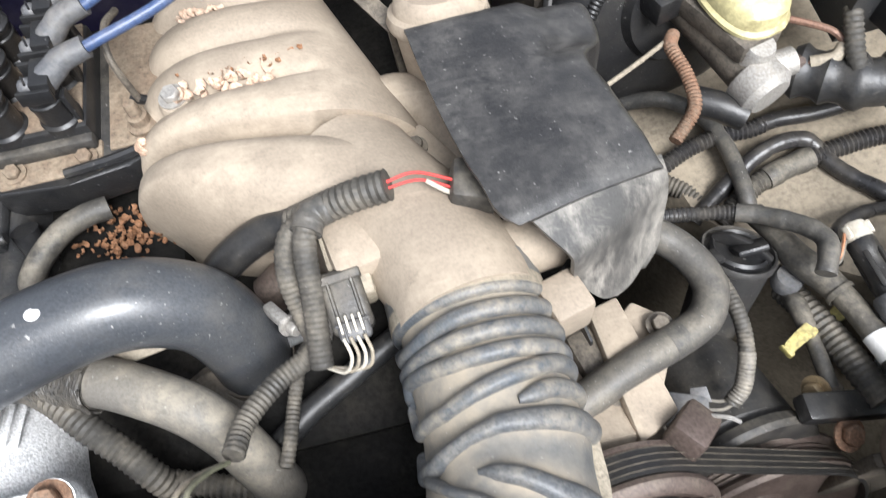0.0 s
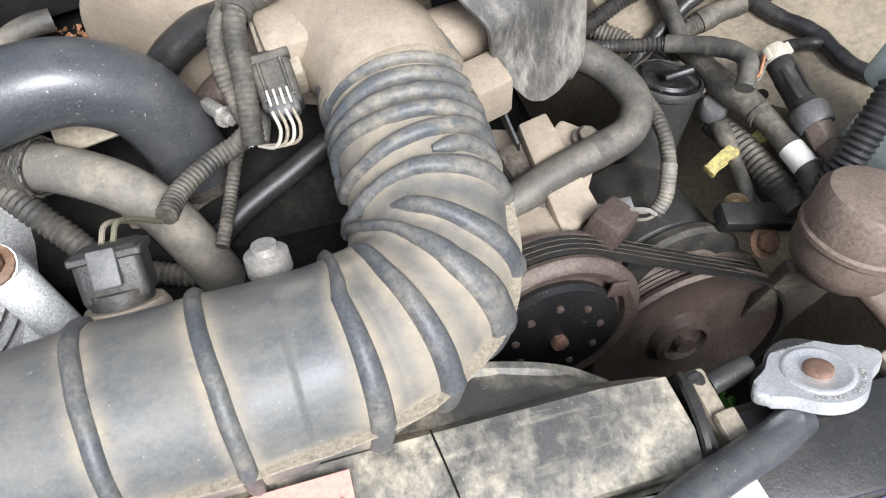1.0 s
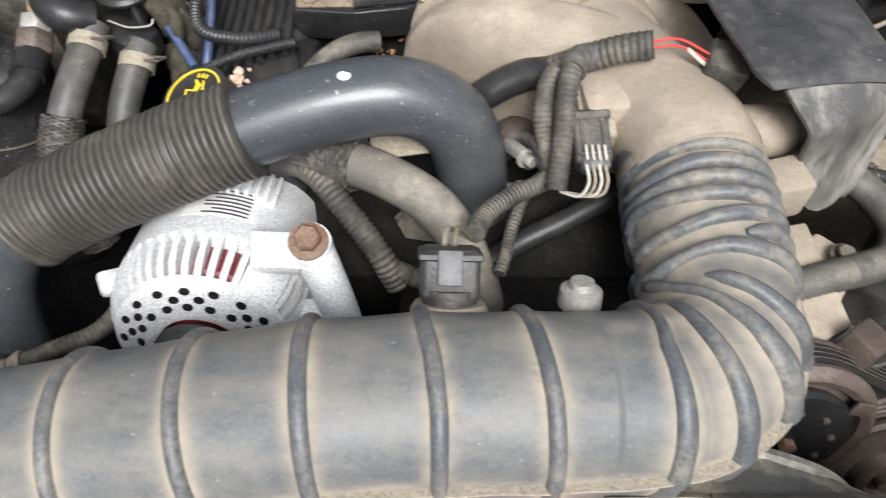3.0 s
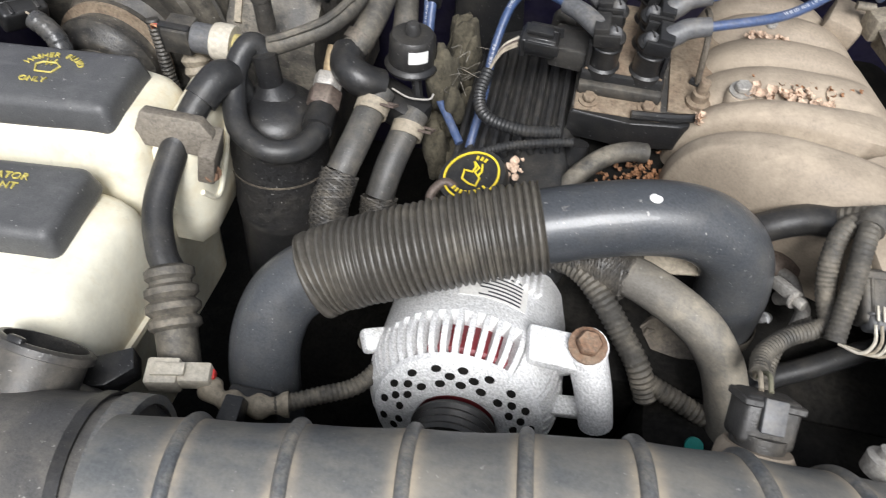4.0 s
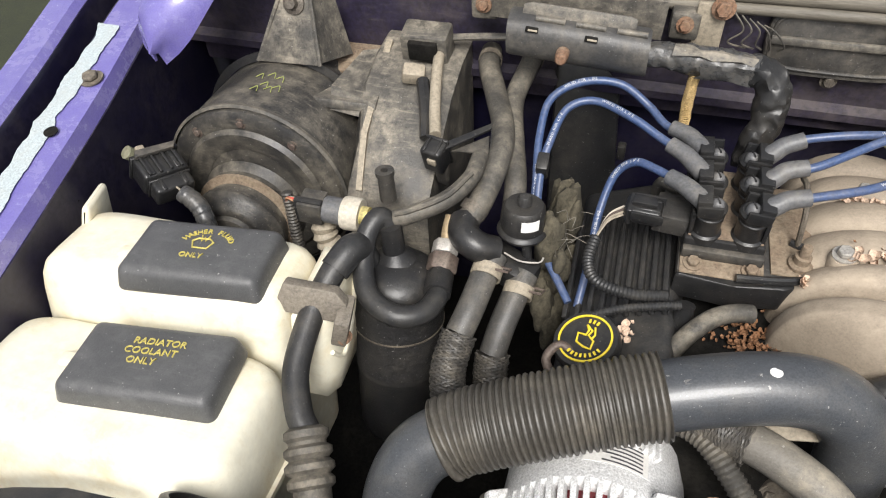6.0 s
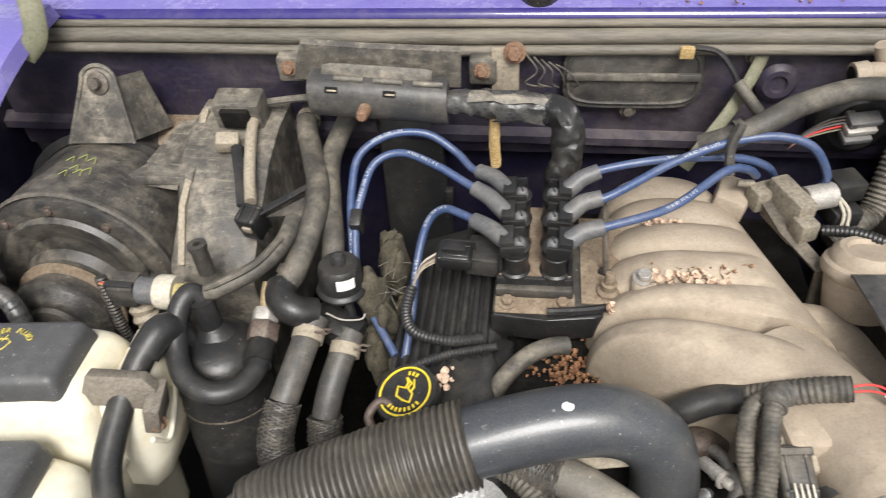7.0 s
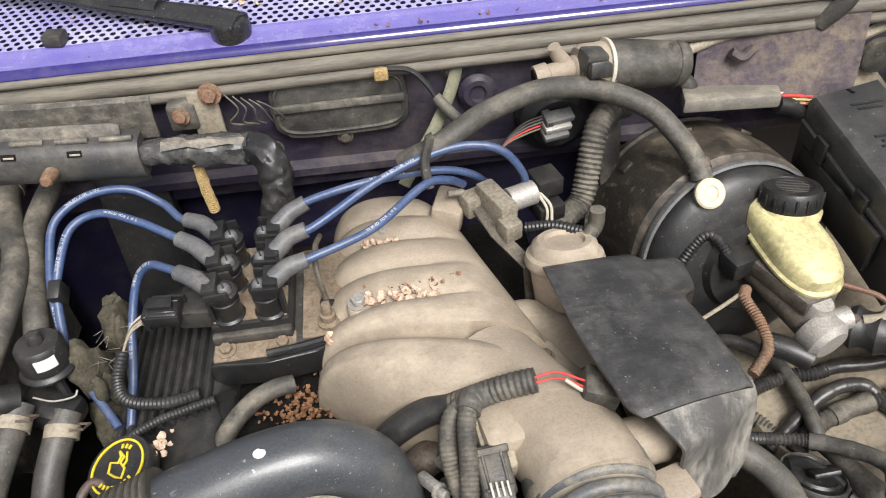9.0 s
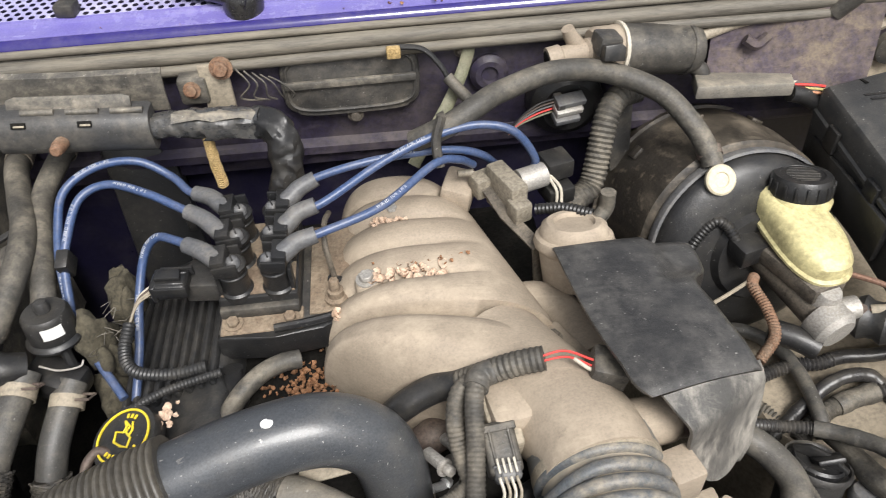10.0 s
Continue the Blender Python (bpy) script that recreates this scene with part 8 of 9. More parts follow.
part("loom", conduit([(-0.190, 0.434, 0.958), (-0.193, 0.410, 0.948), (-0.182, 0.390, 0.944), (-0.150, 0.382, 0.944), (-0.118, 0.386, 0.945)], 0.0060, 0.0036), "rubber", cl3)
part("loom", conduit([(-0.185, 0.358, 0.930), (-0.160, 0.368, 0.936), (-0.130, 0.375, 0.940), (-0.105, 0.380, 0.942)], 0.0044, 0.0032), "rubber", cl3)
part("hose", sweep([(-0.205, 0.300, 0.905), (-0.215, 0.312, 0.918), (-0.205, 0.325, 0.925), (-0.188, 0.318, 0.922)], 0.0042, 12), "rust_brown", thing("vapour_pipe", (-0.2, 0.31, 0.9), "thin brown vapour pipe curling behind the ribbed sleeve", "pipe"))
part("lead", sweep([(-0.118, 0.50, 0.975), (-0.135, 0.510, 0.97), (-0.135, 0.515, 0.94), (-0.128, 0.52, 0.90)], 0.007, 10), "plastic_dusty", thing("coil_lead", (-0.13, 0.51, 0.9), "dusty black lead dropping behind the coil", "cable"))
part("post", sweep([(-0.10, 0.392, 0.93), (-0.10, 0.380, 0.90), (-0.10, 0.37, 0.86)], 0.010, 10), "plastic", thing("coil_support", (-0.1, 0.38, 0.86), "black post under the coil bracket", "bracket"))

# petals and litter
pt = thing("petals", (0.075, 0.442, 0.965), "pale dry petals lying in a manifold groove", "leaf litter", kind="stuff")
rnd = random.Random(3)


def litter(cx, cy, cz, lx, ly, count, s0, s1):
    bm = bmesh.new()
    for k in range(count):
        c = V((cx + rnd.gauss(0, lx), cy + rnd.gauss(0, ly), cz + rnd.uniform(0, 0.006)))
        s = rnd.uniform(s0, s1)
        own = bmesh.new()
        bmesh.ops.create_grid(own, x_segments=3, y_segments=3, size=s)
        for v in own.verts:
            q = (v.co.x**2 + v.co.y**2) / (s * s)
            v.co.z += s * (0.5 * q - 0.2) + rnd.uniform(-0.1, 0.1) * s
            v.co.xy *= 1 - 0.22 * max(0, q - 1)
        own.transform(Matrix.LocRotScale(c, Euler((rnd.uniform(-0.7, 0.7), rnd.uniform(-0.7, 0.7), rnd.uniform(0, 6.28))), (1, rnd.uniform(0.5, 1), 1)))
        join(bm, own)
    return bm


part("petals", litter(0.074, 0.444, 0.972, 0.017, 0.004, 26, 0.0035, 0.0068), "petal", pt, smooth=60)
part("petals", litter(0.052, 0.526, 0.965, 0.010, 0.004, 18, 0.0025, 0.005), "petal", pt, smooth=60)
part("petals", litter(0.004, 0.424, 0.950, 0.004, 0.005, 8, 0.003, 0.006), "petal", pt, smooth=60)
part("petals", litter(0.090, 0.453, 0.975, 0.018, 0.005, 22, 0.0015, 0.003), "petal_brown", pt, smooth=60)
part("litter", litter(-0.042, 0.388, 0.898, 0.017, 0.014, 130, 0.0014, 0.0036), "petal_brown", thing("leaf_litter", (-0.04, 0.385, 0.89), "brown leaf litter caught between manifold and coil bracket", "leaf litter", kind="stuff"), smooth=60)
part("petals", litter(-0.150, 0.347, 0.926, 0.004, 0.005, 9, 0.002, 0.0045), "petal", thing("paper_scrap", (-0.155, 0.345, 0.92), "scrap of pale torn debris beside the oil cap", "debris", kind="stuff"), smooth=60)
# added near-black block fills the shaded gap under the litter
part("ledge_block", rbox((0.12, 0.11, 0.03), (-0.055, 0.385, 0.882), 0.012), "dark", block)

cb_ = thing("cowl_litter", (-0.1, 0.78, 1.12), "pale dry petal bits scattered on the cowl grille", "leaf litter", kind="stuff")
rnd = random.Random(21)
part("petals", litter(-0.20, 0.775, 1.122, 0.10, 0.022, 22, 0.002, 0.005), "petal", cb_, smooth=60)
part("petals", litter(0.12, 0.765, 1.120, 0.14, 0.014, 16, 0.002, 0.0045), "petal", cb_, smooth=60)
part("petals", litter(0.05, 0.716, 1.1055, 0.22, 0.004, 14, 0.0012, 0.003), "petal_brown", cb_, smooth=60)
# ---- radiator and front end ----
rd = thing("radiator", (0.10, -0.01, 0.60), "dusty radiator with a black plastic side tank and filler neck", "radiator")
part("core", rbox((0.66, 0.040, 0.40), (-0.02, -0.035, 0.735), 0.003), "dark", rd)
part("side_tank", rbox((0.120, 0.070, 0.42), (0.365, -0.035, 0.733), 0.012, 3), "plastic", rd)
part("tank_ledge", rbox((0.105, 0.055, 0.010), pose(0.366, -0.035, 0.946, 0, 0, -2), 0.003), "rubber", rd)
part("edge_strip", rbox((0.008, 0.080, 0.012), pose(0.425, -0.035, 0.945, 0, 0, 12), 0.002), "tan", rd)
part("neck", lathe([(0, 0), (0.024, 0), (0.022, 0.006), (0.020, 0.014), (0.0225, 0.018), (0.024, 0.022), (0, 0.022)], axis((0.362, -0.004, 0.938), (0, 0.2, 0.98)), 30), "plastic", rd)
part("overflow_nipple", sweep([(0.352, -0.012, 0.955), (0.345, -0.022, 0.957)], 0.008, 12, 2), "plastic", rd)
outl = []
for k in range(96):
    a = 2 * math.pi * k / 96
    b = a - radians(3)
    e = math.exp(-((math.sin(b) / 0.30) ** 2))
    outl.append(((0.0280 + 0.0165 * e) * math.cos(a), (0.0280 + 0.0165 * e) * math.sin(a)))
km = axis((0.364, -0.003, 0.961), (0.0, 0.55, 0.835)) @ Matrix.Rotation(math.pi, 4, "Z") @ Matrix.Scale(0.89, 4)
cp = part("cap", prism(outl, 0.0095, km @ Matrix.Translation((0, 0, -0.001)), 0.0028, 3), "zinc", rd, "bright metal cap with two ears and a coppery centre")
part("dish", lathe([(0, 0.007), (0.0210, 0.007), (0.0208, 0.0091), (0.0195, 0.0098), (0.0180, 0.0096), (0.0150, 0.0087), (0.0, 0.0086)], km, 36), "zinc", cp, "pale worn dish")
part("disc", lathe([(0, 0.006), (0.0085, 0.0075), (0.0088, 0.0105), (0.0075, 0.0115), (0.003, 0.0120), (0, 0.0116)], km, 26), "copper", cp, "coppery rusted centre button")
for i, ch in enumerate("DO NOT OPEN HOT"):
    a = radians(232 + 7.6 * i)
    if ch != " ":
        letters(ch, km @ pose(0.0243 * math.cos(a), 0.0243 * math.sin(a), 0.0086, 0, 0, math.degrees(a) + 90), 0.0044, "alu_dull", cp, depth=0.0002)
for i, ch in enumerate("MEXICO"):
    a = radians(112 - 7.6 * i)
    letters(ch, km @ pose(0.0243 * math.cos(a), 0.0243 * math.sin(a), 0.0086, 0, 0, math.degrees(a) - 90), 0.0042, "alu_dull", cp, depth=0.0002)
oh = thing("overflow_hose", (0.27, -0.04, 0.95), "black rubber overflow hose from the filler neck", "hose")
part("hose", sweep([(0.348, -0.018, 0.957), (0.325, -0.026, 0.963), (0.300, -0.032, 0.968), (0.265, -0.042, 0.972), (0.20, -0.066, 0.972)], 0.0105, 16), "rubber_hose", oh)
sd = thing("fan_shroud", (0.15, 0.02, 0.90), "dusty black plastic fan shroud edge with worn scuffs", "fan shroud")
bm = sheet([[(-0.36, 0.040, 0.90), (0.0, 0.038, 0.925), (0.14, 0.036, 0.938), (0.25, 0.031, 0.945), (0.283, 0.026, 0.945)], [(-0.36, 0.024, 0.925), (0.0, 0.026, 0.948), (0.14, 0.025, 0.957), (0.25, 0.023, 0.962), (0.286, 0.020, 0.962)],
            [(-0.36, -0.004, 0.930), (0.0, -0.002, 0.952), (0.14, -0.004, 0.960), (0.25, -0.008, 0.965), (0.288, -0.010, 0.966)], [(-0.36, -0.030, 0.930), (0.0, -0.024, 0.950), (0.14, -0.026, 0.957), (0.25, -0.027, 0.962), (0.287, -0.026, 0.962)], [(-0.36, -0.036, 0.90), (0.0, -0.030, 0.92), (0.14, -0.031, 0.93), (0.25, -0.032, 0.935), (0.286, -0.031, 0.935)]], 0.004)
part("top_cover", bm, "shroud", sd)
part("end_wall", prism([(-0.033, -0.05), (0.030, -0.05), (0.024, 0.014), (0.016, 0.019), (-0.024, 0.017), (-0.031, 0.008)], 0.005, pose(0.2915, -0.003, 0.949, 90, 0, 90), 0.0015), "plastic", sd)
part("lip", sweep([(0.303, 0.010, 0.944), (0.305, 0.013, 0.955), (0.301, 0.016, 0.962), (0.294, 0.013, 0.964), (0.292, 0.0, 0.968), (0.291, -0.020, 0.965), (0.288, -0.034, 0.955)], 0.0035, 8), "plastic", sd)
part("ring", sweep([(0.10, 0.065, 0.92), (0.16, 0.062, 0.932), (0.20, 0.056, 0.932), (0.24, 0.046, 0.925), (0.27, 0.035, 0.905)], 0.006, 8), "shroud", sd)
part("ring_face", sheet([[(0.10, 0.065, 0.922), (0.16, 0.062, 0.934), (0.20, 0.056, 0.934), (0.24, 0.046, 0.927), (0.27, 0.035, 0.907)], [(0.10, 0.026, 0.945), (0.16, 0.026, 0.952), (0.20, 0.026, 0.952), (0.24, 0.025, 0.95), (0.27, 0.024, 0.945)]], 0.003), "shroud", sd)
part("seam_line", sweep([(0.158, 0.026, 0.9605), (0.162, -0.002, 0.9632), (0.165, -0.026, 0.9597)], 0.0006, 5), "dark", sd)
stk = part("sticker", sheet([[(x, y, 0.9548 + 0.041 * x + dz) for x in (0.030, 0.060, 0.088, 0.114)] for y, dz in ((0.018, 0.0012), (-0.005, 0.0030), (-0.026, 0.0000))], 0.0006), "sticker", sd, "faded red warning sticker with worn dark lettering")
letters("ON-FAN", pose(0.078, 0.001, 0.9616, 0, -2.4, -4), 0.0165, "ink", stk, depth=0.0002, label="worn dark capital letters")
part("clod", rbox((0.040, 0.016, 0.014), pose(0.046, 0.024, 0.953, 20, 0, 6), 0.004, 3), "foam", thing("foam_strip", (0.046, 0.022, 0.945), "crumbling brown foam strip between duct and shroud", "foam"))
clp = thing("shroud_clip", (0.305, -0.005, 0.93), "pale dusty shroud clip bracket", "clip")
part("clip", rbox((0.012, 0.05, 0.022), pose(0.305, -0.004, 0.948, 0, 10, 6), 0.003), "tan", clp)
part("tooth", rbox((0.014, 0.016, 0.010), pose(0.309, -0.012, 0.957, 0, 10, 6), 0.002), "tan", clp)
part("rod", lathe([(0, 0), (0.0065, 0), (0.0065, 0.024), (0.005, 0.027), (0, 0.027)], axis((0.312, 0.012, 0.950), (1, 0.2, 0.1)), 14), "plastic_dusty", clp)
wlb = thing("warning_label", (0.30, -0.05, 0.95), "white paper label strip at the front edge", "label")
part("paper", rbox((0.10, 0.012, 0.001), pose(0.262, -0.040, 0.951, 20, 0, -8), 0), "label", wlb)
part("paper", rbox((0.02, 0.03, 0.001), pose(0.305, -0.046, 0.951, 0, 0, 10), 0), "label", wlb)
part("lip", rbox((0.5, 0.03, 0.02), pose(0.58, -0.055, 0.932, 0, 0, 7), 0.006), "lavender", thing("front_lip", (0.6, -0.085, 0.92), "purple painted front crossmember edge", "body panel", kind="structure"))

# ---- compressor, steering pump and belt ----
cmp_ = thing("compressor", (0.275, 0.14, 0.75), "air conditioning compressor with brown worn clutch plate", "compressor")
cx = axis((0.274, 0.134, 0.822), (0, -0.95, 0.31))
part("body", lathe([(0, -0.14), (0.058, -0.14), (0.060, -0.13), (0.060, -0.01), (0.045, 0.0), (0, 0.0)], cx, 36), "cast", cmp_)
part("pulley", lathe([(0.03, 0.0), (0.066, 0.0), (0.069, 0.002), (0.069, 0.005), (0.065, 0.006), (0.065, 0.026), (0.069, 0.027), (0.070, 0.031), (0.067, 0.036), (0.062, 0.038), (0.056, 0.036), (0.054, 0.030), (0.03, 0.030), (0.03, 0.0)], cx, 56), "rust_brown", cmp_)
part("clutch_plate", lathe([(0, 0.030), (0.048, 0.031), (0.050, 0.036), (0.048, 0.041), (0.030, 0.043), (0.012, 0.044), (0, 0.044)], cx, 48), "plastic", cmp_, "black clutch plate")
for k in range(9):
    a = radians(40 * k + 10)
    part("rivet", lathe([(0, 0), (0.0032, 0), (0.003, 0.002), (0, 0.003)], cx @ pose(0.033 * math.cos(a), 0.033 * math.sin(a), 0.0425), 10), "rust_brown", cmp_)
part("hub_nut", prism([(0.007 * math.cos(radians(60 * k)), 0.007 * math.sin(radians(60 * k))) for k in range(6)], 0.006, cx @ pose(0, 0, 0.044), 0.001), "copper", cmp_)
part("spring_tab", prism([(0, -0.006), (0.016, -0.010), (0.018, 0.004), (0.004, 0.006)], 0.003, cx @ pose(0.036, 0.036, 0.038), 0.001), "rust_brown", cmp_)
part("manifold_block", rbox((0.05, 0.07, 0.05), pose(0.300, 0.215, 0.842, 0, 0, 10), 0.008), "steel", cmp_)
part("top_plate", prism([(0.292, 0.256), (0.293, 0.152), (0.328, 0.168), (0.318, 0.262)], 0.014, (0, 0, 0.862), 0.003), "cast", cmp_)
part("plug", rbox((0.034, 0.026, 0.026), pose(0.328, 0.152, 0.878, 0, 20, 35), 0.004), "rust_brown", cmp_)
part("wire", sweep([(0.342, 0.158, 0.884), (0.352, 0.152, 0.890), (0.360, 0.148, 0.886)], 0.0016, 6), "alu_dull", cmp_)
pp = thing("steering_pump", (0.40, 0.14, 0.68), "power steering pump with brown worn dished pulley", "steering pump")
px = axis((0.409, 0.118, 0.727), (0, -0.95, 0.31))
part("pulley", lathe([(0.02, 0.0), (0.086, 0.0), (0.090, 0.002), (0.090, 0.005), (0.086, 0.007), (0.0845, 0.009), (0.086, 0.011), (0.0845, 0.013), (0.086, 0.015), (0.0845, 0.017), (0.086, 0.019), (0.0845, 0.021), (0.086, 0.023), (0.090, 0.026), (0.091, 0.030), (0.088, 0.033), (0.080, 0.030), (0.070, 0.020), (0.045, 0.016), (0.030, 0.020), (0.026, 0.030), (0.020, 0.032), (0.018, 0.026), (0.010, 0.026), (0.009, 0.034), (0, 0.034)], px, 60), "rust_brown", pp)
part("body", lathe([(0, -0.11), (0.044, -0.11), (0.053, -0.09), (0.057, -0.02), (0.05, -0.01), (0, -0.01)], axis((0.400, 0.130, 0.778), (0.05, -1, 0.25)), 40), "reservoir_black", pp)
part("shield", lathe([(0.040, 0.0), (0.058, 0.0), (0.061, 0.008), (0.059, 0.013), (0.040, 0.013), (0.040, 0.0)], axis((0.401, 0.142, 0.781), (0.05, -1, 0.25)), 40), "plastic_dusty", pp)
bt = thing("drive_belt", (0.34, 0.12, 0.80), "black multi-rib drive belt over the compressor and pump pulleys", "belt")


tilt = axis((0.274, 0.134, 0.822), (0, -0.95, 0.31))


def belt_path(c1, r1, c2, r2, y, w, t):
    pts = []
    d = (V((c2[0] - c1[0], c2[1] - c1[1])))
    ang = math.atan2(d.y, d.x)
    off = math.acos((r1 - r2) / d.length)
    for k in range(15):
        a = ang + off + (math.pi * 0.8) * (1 - k / 14)
        pts.append((c1[0] + r1 * math.cos(a), c1[1] + r1 * math.sin(a)))
    for k in range(15):
        a = ang + off - (math.pi * 0.75) * (k / 14)
        pts.append((c2[0] + r2 * math.cos(a), c2[1] + r2 * math.sin(a)))
    rows = []
    for q in range(13):
        yy = y - w / 2 + w * q / 12
        rows.append([tilt @ V((x, z, -yy)) for x, z in pts])
    return sheet(rows, t)


_b = tilt.inverted() @ px.translation
B2 = (_b.x, _b.y)
part("belt", belt_path((0, 0), 0.0685, B2, 0.0895, -0.016, 0.019, 0.003), "belt", bt)
for q in range(4):
    yy = -0.0235 + 0.005 * q
    part("wear_line", belt_path((0, 0), 0.0718, B2, 0.0928, yy, 0.0006, 0.0002), "steel", bt)

# lean of the front end of the bay against the firewall end
FRONT = Matrix(((0.99598, -0.03258, 0.08339, -0.07016), (0.03185, 0.99944, 0.01010, -0.01780), (-0.08367, -0.00740, 0.99647, 0.01356), (0.00000, 0.00000, 0.00000, 1.00000)))
# steering fluid reservoir
sr = thing("steering_reservoir", (0.424, 0.250, 0.757), "dusty black tapered steering fluid reservoir with winged cap", "reservoir")
sx = axis((0.4245, 0.250, 0.757), (0.013, 0.033, 0.103))
part("cone", lathe([(0, 0), (0.023, 0), (0.0245, 0.015), (0.0285, 0.088), (0.0288, 0.098), (0.031, 0.100), (0.0315, 0.104), (0.0300, 0.107), (0.0285, 0.1065), (0.0275, 0.102), (0, 0.101)], sx, 44), "reservoir_black", sr)
part("cap", lathe([(0, 0.100), (0.0235, 0.100), (0.0240, 0.107), (0.0220, 0.1095), (0.0200, 0.1075), (0, 0.1075)], sx, 36), "plastic", sr, "black round cap")
part("wing", prism([(-0.024, -0.003), (0.024, -0.003), (0.026, 0.004), (0.012, 0.011), (-0.010, 0.010), (-0.025, 0.003)], 0.006, sx @ pose(0, 0.003, 0.108, 90, 0, -28), 0.0015), "plastic", sr)
part("wing", prism([(-0.013, -0.010), (0.015, -0.008), (0.013, 0.009), (-0.011, 0.010)], 0.005, sx @ pose(-0.006, 0.008, 0.114, 25, 20, 12), 0.0015), "plastic", sr)
part("lug", rbox((0.010, 0.014, 0.006), sx @ pose(0.023, 0.015, 0.109, 0, 0, 30), 0.0015), "plastic", sr)
part("clip", sweep([sx @ V((-0.030, -0.010, 0.106)), sx @ V((-0.036, -0.014, 0.100)), sx @ V((-0.037, -0.006, 0.096)), sx @ V((-0.031, 0.004, 0.100))], 0.0022, 8), "tan", sr)
rh = thing("return_hose", (0.33, 0.21, 0.90), "thick dusty grey steering return hose curling beside the duct", "hose")
part("hose", sweep([(0.335, 0.330, 0.872), (0.361, 0.304, 0.882), (0.378, 0.286, 0.881), (0.388, 0.263, 0.879), (0.387, 0.244, 0.877), (0.373, 0.227, 0.875), (0.346, 0.217, 0.875), (0.320, 0.210, 0.875), (0.297, 0.203, 0.873), (0.270, 0.194, 0.868), (0.235, 0.184, 0.860), (0.20, 0.178, 0.85)], 0.0134, 24), "hose_grey", rh)
part("worn_patch", sweep([(0.352, 0.219, 0.8752), (0.346, 0.217, 0.8752), (0.338, 0.2145, 0.8752)], 0.0135, 24, 4), "hose_worn", rh, "rubbed dark patch")
ck = thing("clutch_loom", (0.40, 0.2, 0.86), "dusty corrugated lead plugged into the compressor clutch", "wiring loom")
CLUTCH = [(0.392, 0.300, 0.850), (0.401, 0.278, 0.862), (0.404, 0.255, 0.868), (0.404, 0.229, 0.870), (0.403, 0.210, 0.865), (0.398, 0.192, 0.859), (0.392, 0.178, 0.849), (0.383, 0.171, 0.839)]
part("loom", conduit(CLUTCH, 0.0064, 0.0036, 0.10), "rubber_dusty", ck)
part("dusty_sleeve", conduit([(0.4005, 0.199, 0.862), (0.398, 0.192, 0.859), (0.392, 0.178, 0.849), (0.385, 0.172, 0.841)], 0.0068, 0.0030, 0.08), "hose_tan", ck, "pale dusty end of the sleeve")
for k in (-1, 1):
    part("wire", sweep([(0.385, 0.172 + 0.002 * k, 0.840), (0.376, 0.171 + 0.003 * k, 0.838), (0.366, 0.174 + 0.004 * k, 0.838), (0.357, 0.178 + 0.004 * k, 0.836)], 0.0014, 6), "hose_tan", ck)
part("plug", prism([(-0.016, -0.012), (0.014, -0.014), (0.018, -0.004), (0.018, 0.010), (-0.012, 0.013), (-0.018, 0.006)], 0.018, pose(0.350, 0.178, 0.824, 14, -10, -20), 0.002), "boot", ck, "dusty brown-grey plug")
part("plug_tab", prism([(-0.007, -0.006), (0.009, -0.004), (0.006, 0.008), (-0.006, 0.007)], 0.003, pose(0.360, 0.181, 0.842, 30, -20, -20), 0.0008), "boot", ck)
sk = thing("splash_plate", (0.30, 0.21, 0.82), "pale dusty cast bracket with a dark guard strip beside the throttle", "bracket")
BR = pose(0.312, 0.212, 0.846, 6, -4, -30)
part("plate", prism([(-0.022, -0.048), (0.024, -0.044), (0.027, 0.006), (0.020, 0.046), (-0.006, 0.052), (-0.021, 0.020)], 0.016, BR, 0.004), "cast", sk)
part("raised_edge", prism([(0.016, -0.044), (0.024, -0.044), (0.027, 0.006), (0.020, 0.046), (0.012, 0.044), (0.018, 0.004)], 0.008, BR @ pose(0, 0, 0.0155), 0.002), "cast", sk)
part("bolt", bolt(BR @ pose(0.017, 0.034, 0.022), 0.007, 0.007), "steel", sk)
part("rib", rbox((0.006, 0.06, 0.010), BR @ pose(-0.008, 0.0, 0.019), 0.002), "cast", sk)
part("guard_strip", sheet([[(0.2655, 0.2636, 0.944), (0.2700, 0.2520, 0.925), (0.2760, 0.2390, 0.908), (0.2812, 0.2258, 0.895)], [(0.2680, 0.2640, 0.925), (0.2725, 0.2520, 0.905), (0.2790, 0.2390, 0.890), (0.2830, 0.2260, 0.885)]], 0.002), "rubber", sk, "thin dark guard strip")
# air conditioning lines and drier, right front corner
dr = thing("receiver_canister", (0.49, 0.095, 0.82), "rust-brown dusty round canister on a bracket", "canister")
dx = axis((0.489, 0.091, 0.872), (0.16, 0.30, 0.94))
part("can", lathe([(0, -0.02), (0.026, -0.02), (0.036, -0.010), (0.039, 0.0), (0.039, 0.014), (0.041, 0.016), (0.041, 0.020), (0.039, 0.022), (0.039, 0.045), (0.034, 0.052), (0.020, 0.056), (0, 0.056)], dx, 44), "can_brown", dr)
part("knob", lathe([(0, 0), (0.011, 0), (0.011, 0.010), (0.0135, 0.011), (0.0135, 0.024), (0.011, 0.027), (0, 0.028)], axis((0.528, 0.090, 0.912), (0.3, 0.1, 1)), 18), "plastic", dr, "black ribbed knob")
part("outlet", sweep([(0.495, 0.068, 0.862), (0.505, 0.045, 0.858), (0.515, 0.02, 0.85), (0.525, -0.01, 0.84)], 0.010, 12), "can_brown", dr)
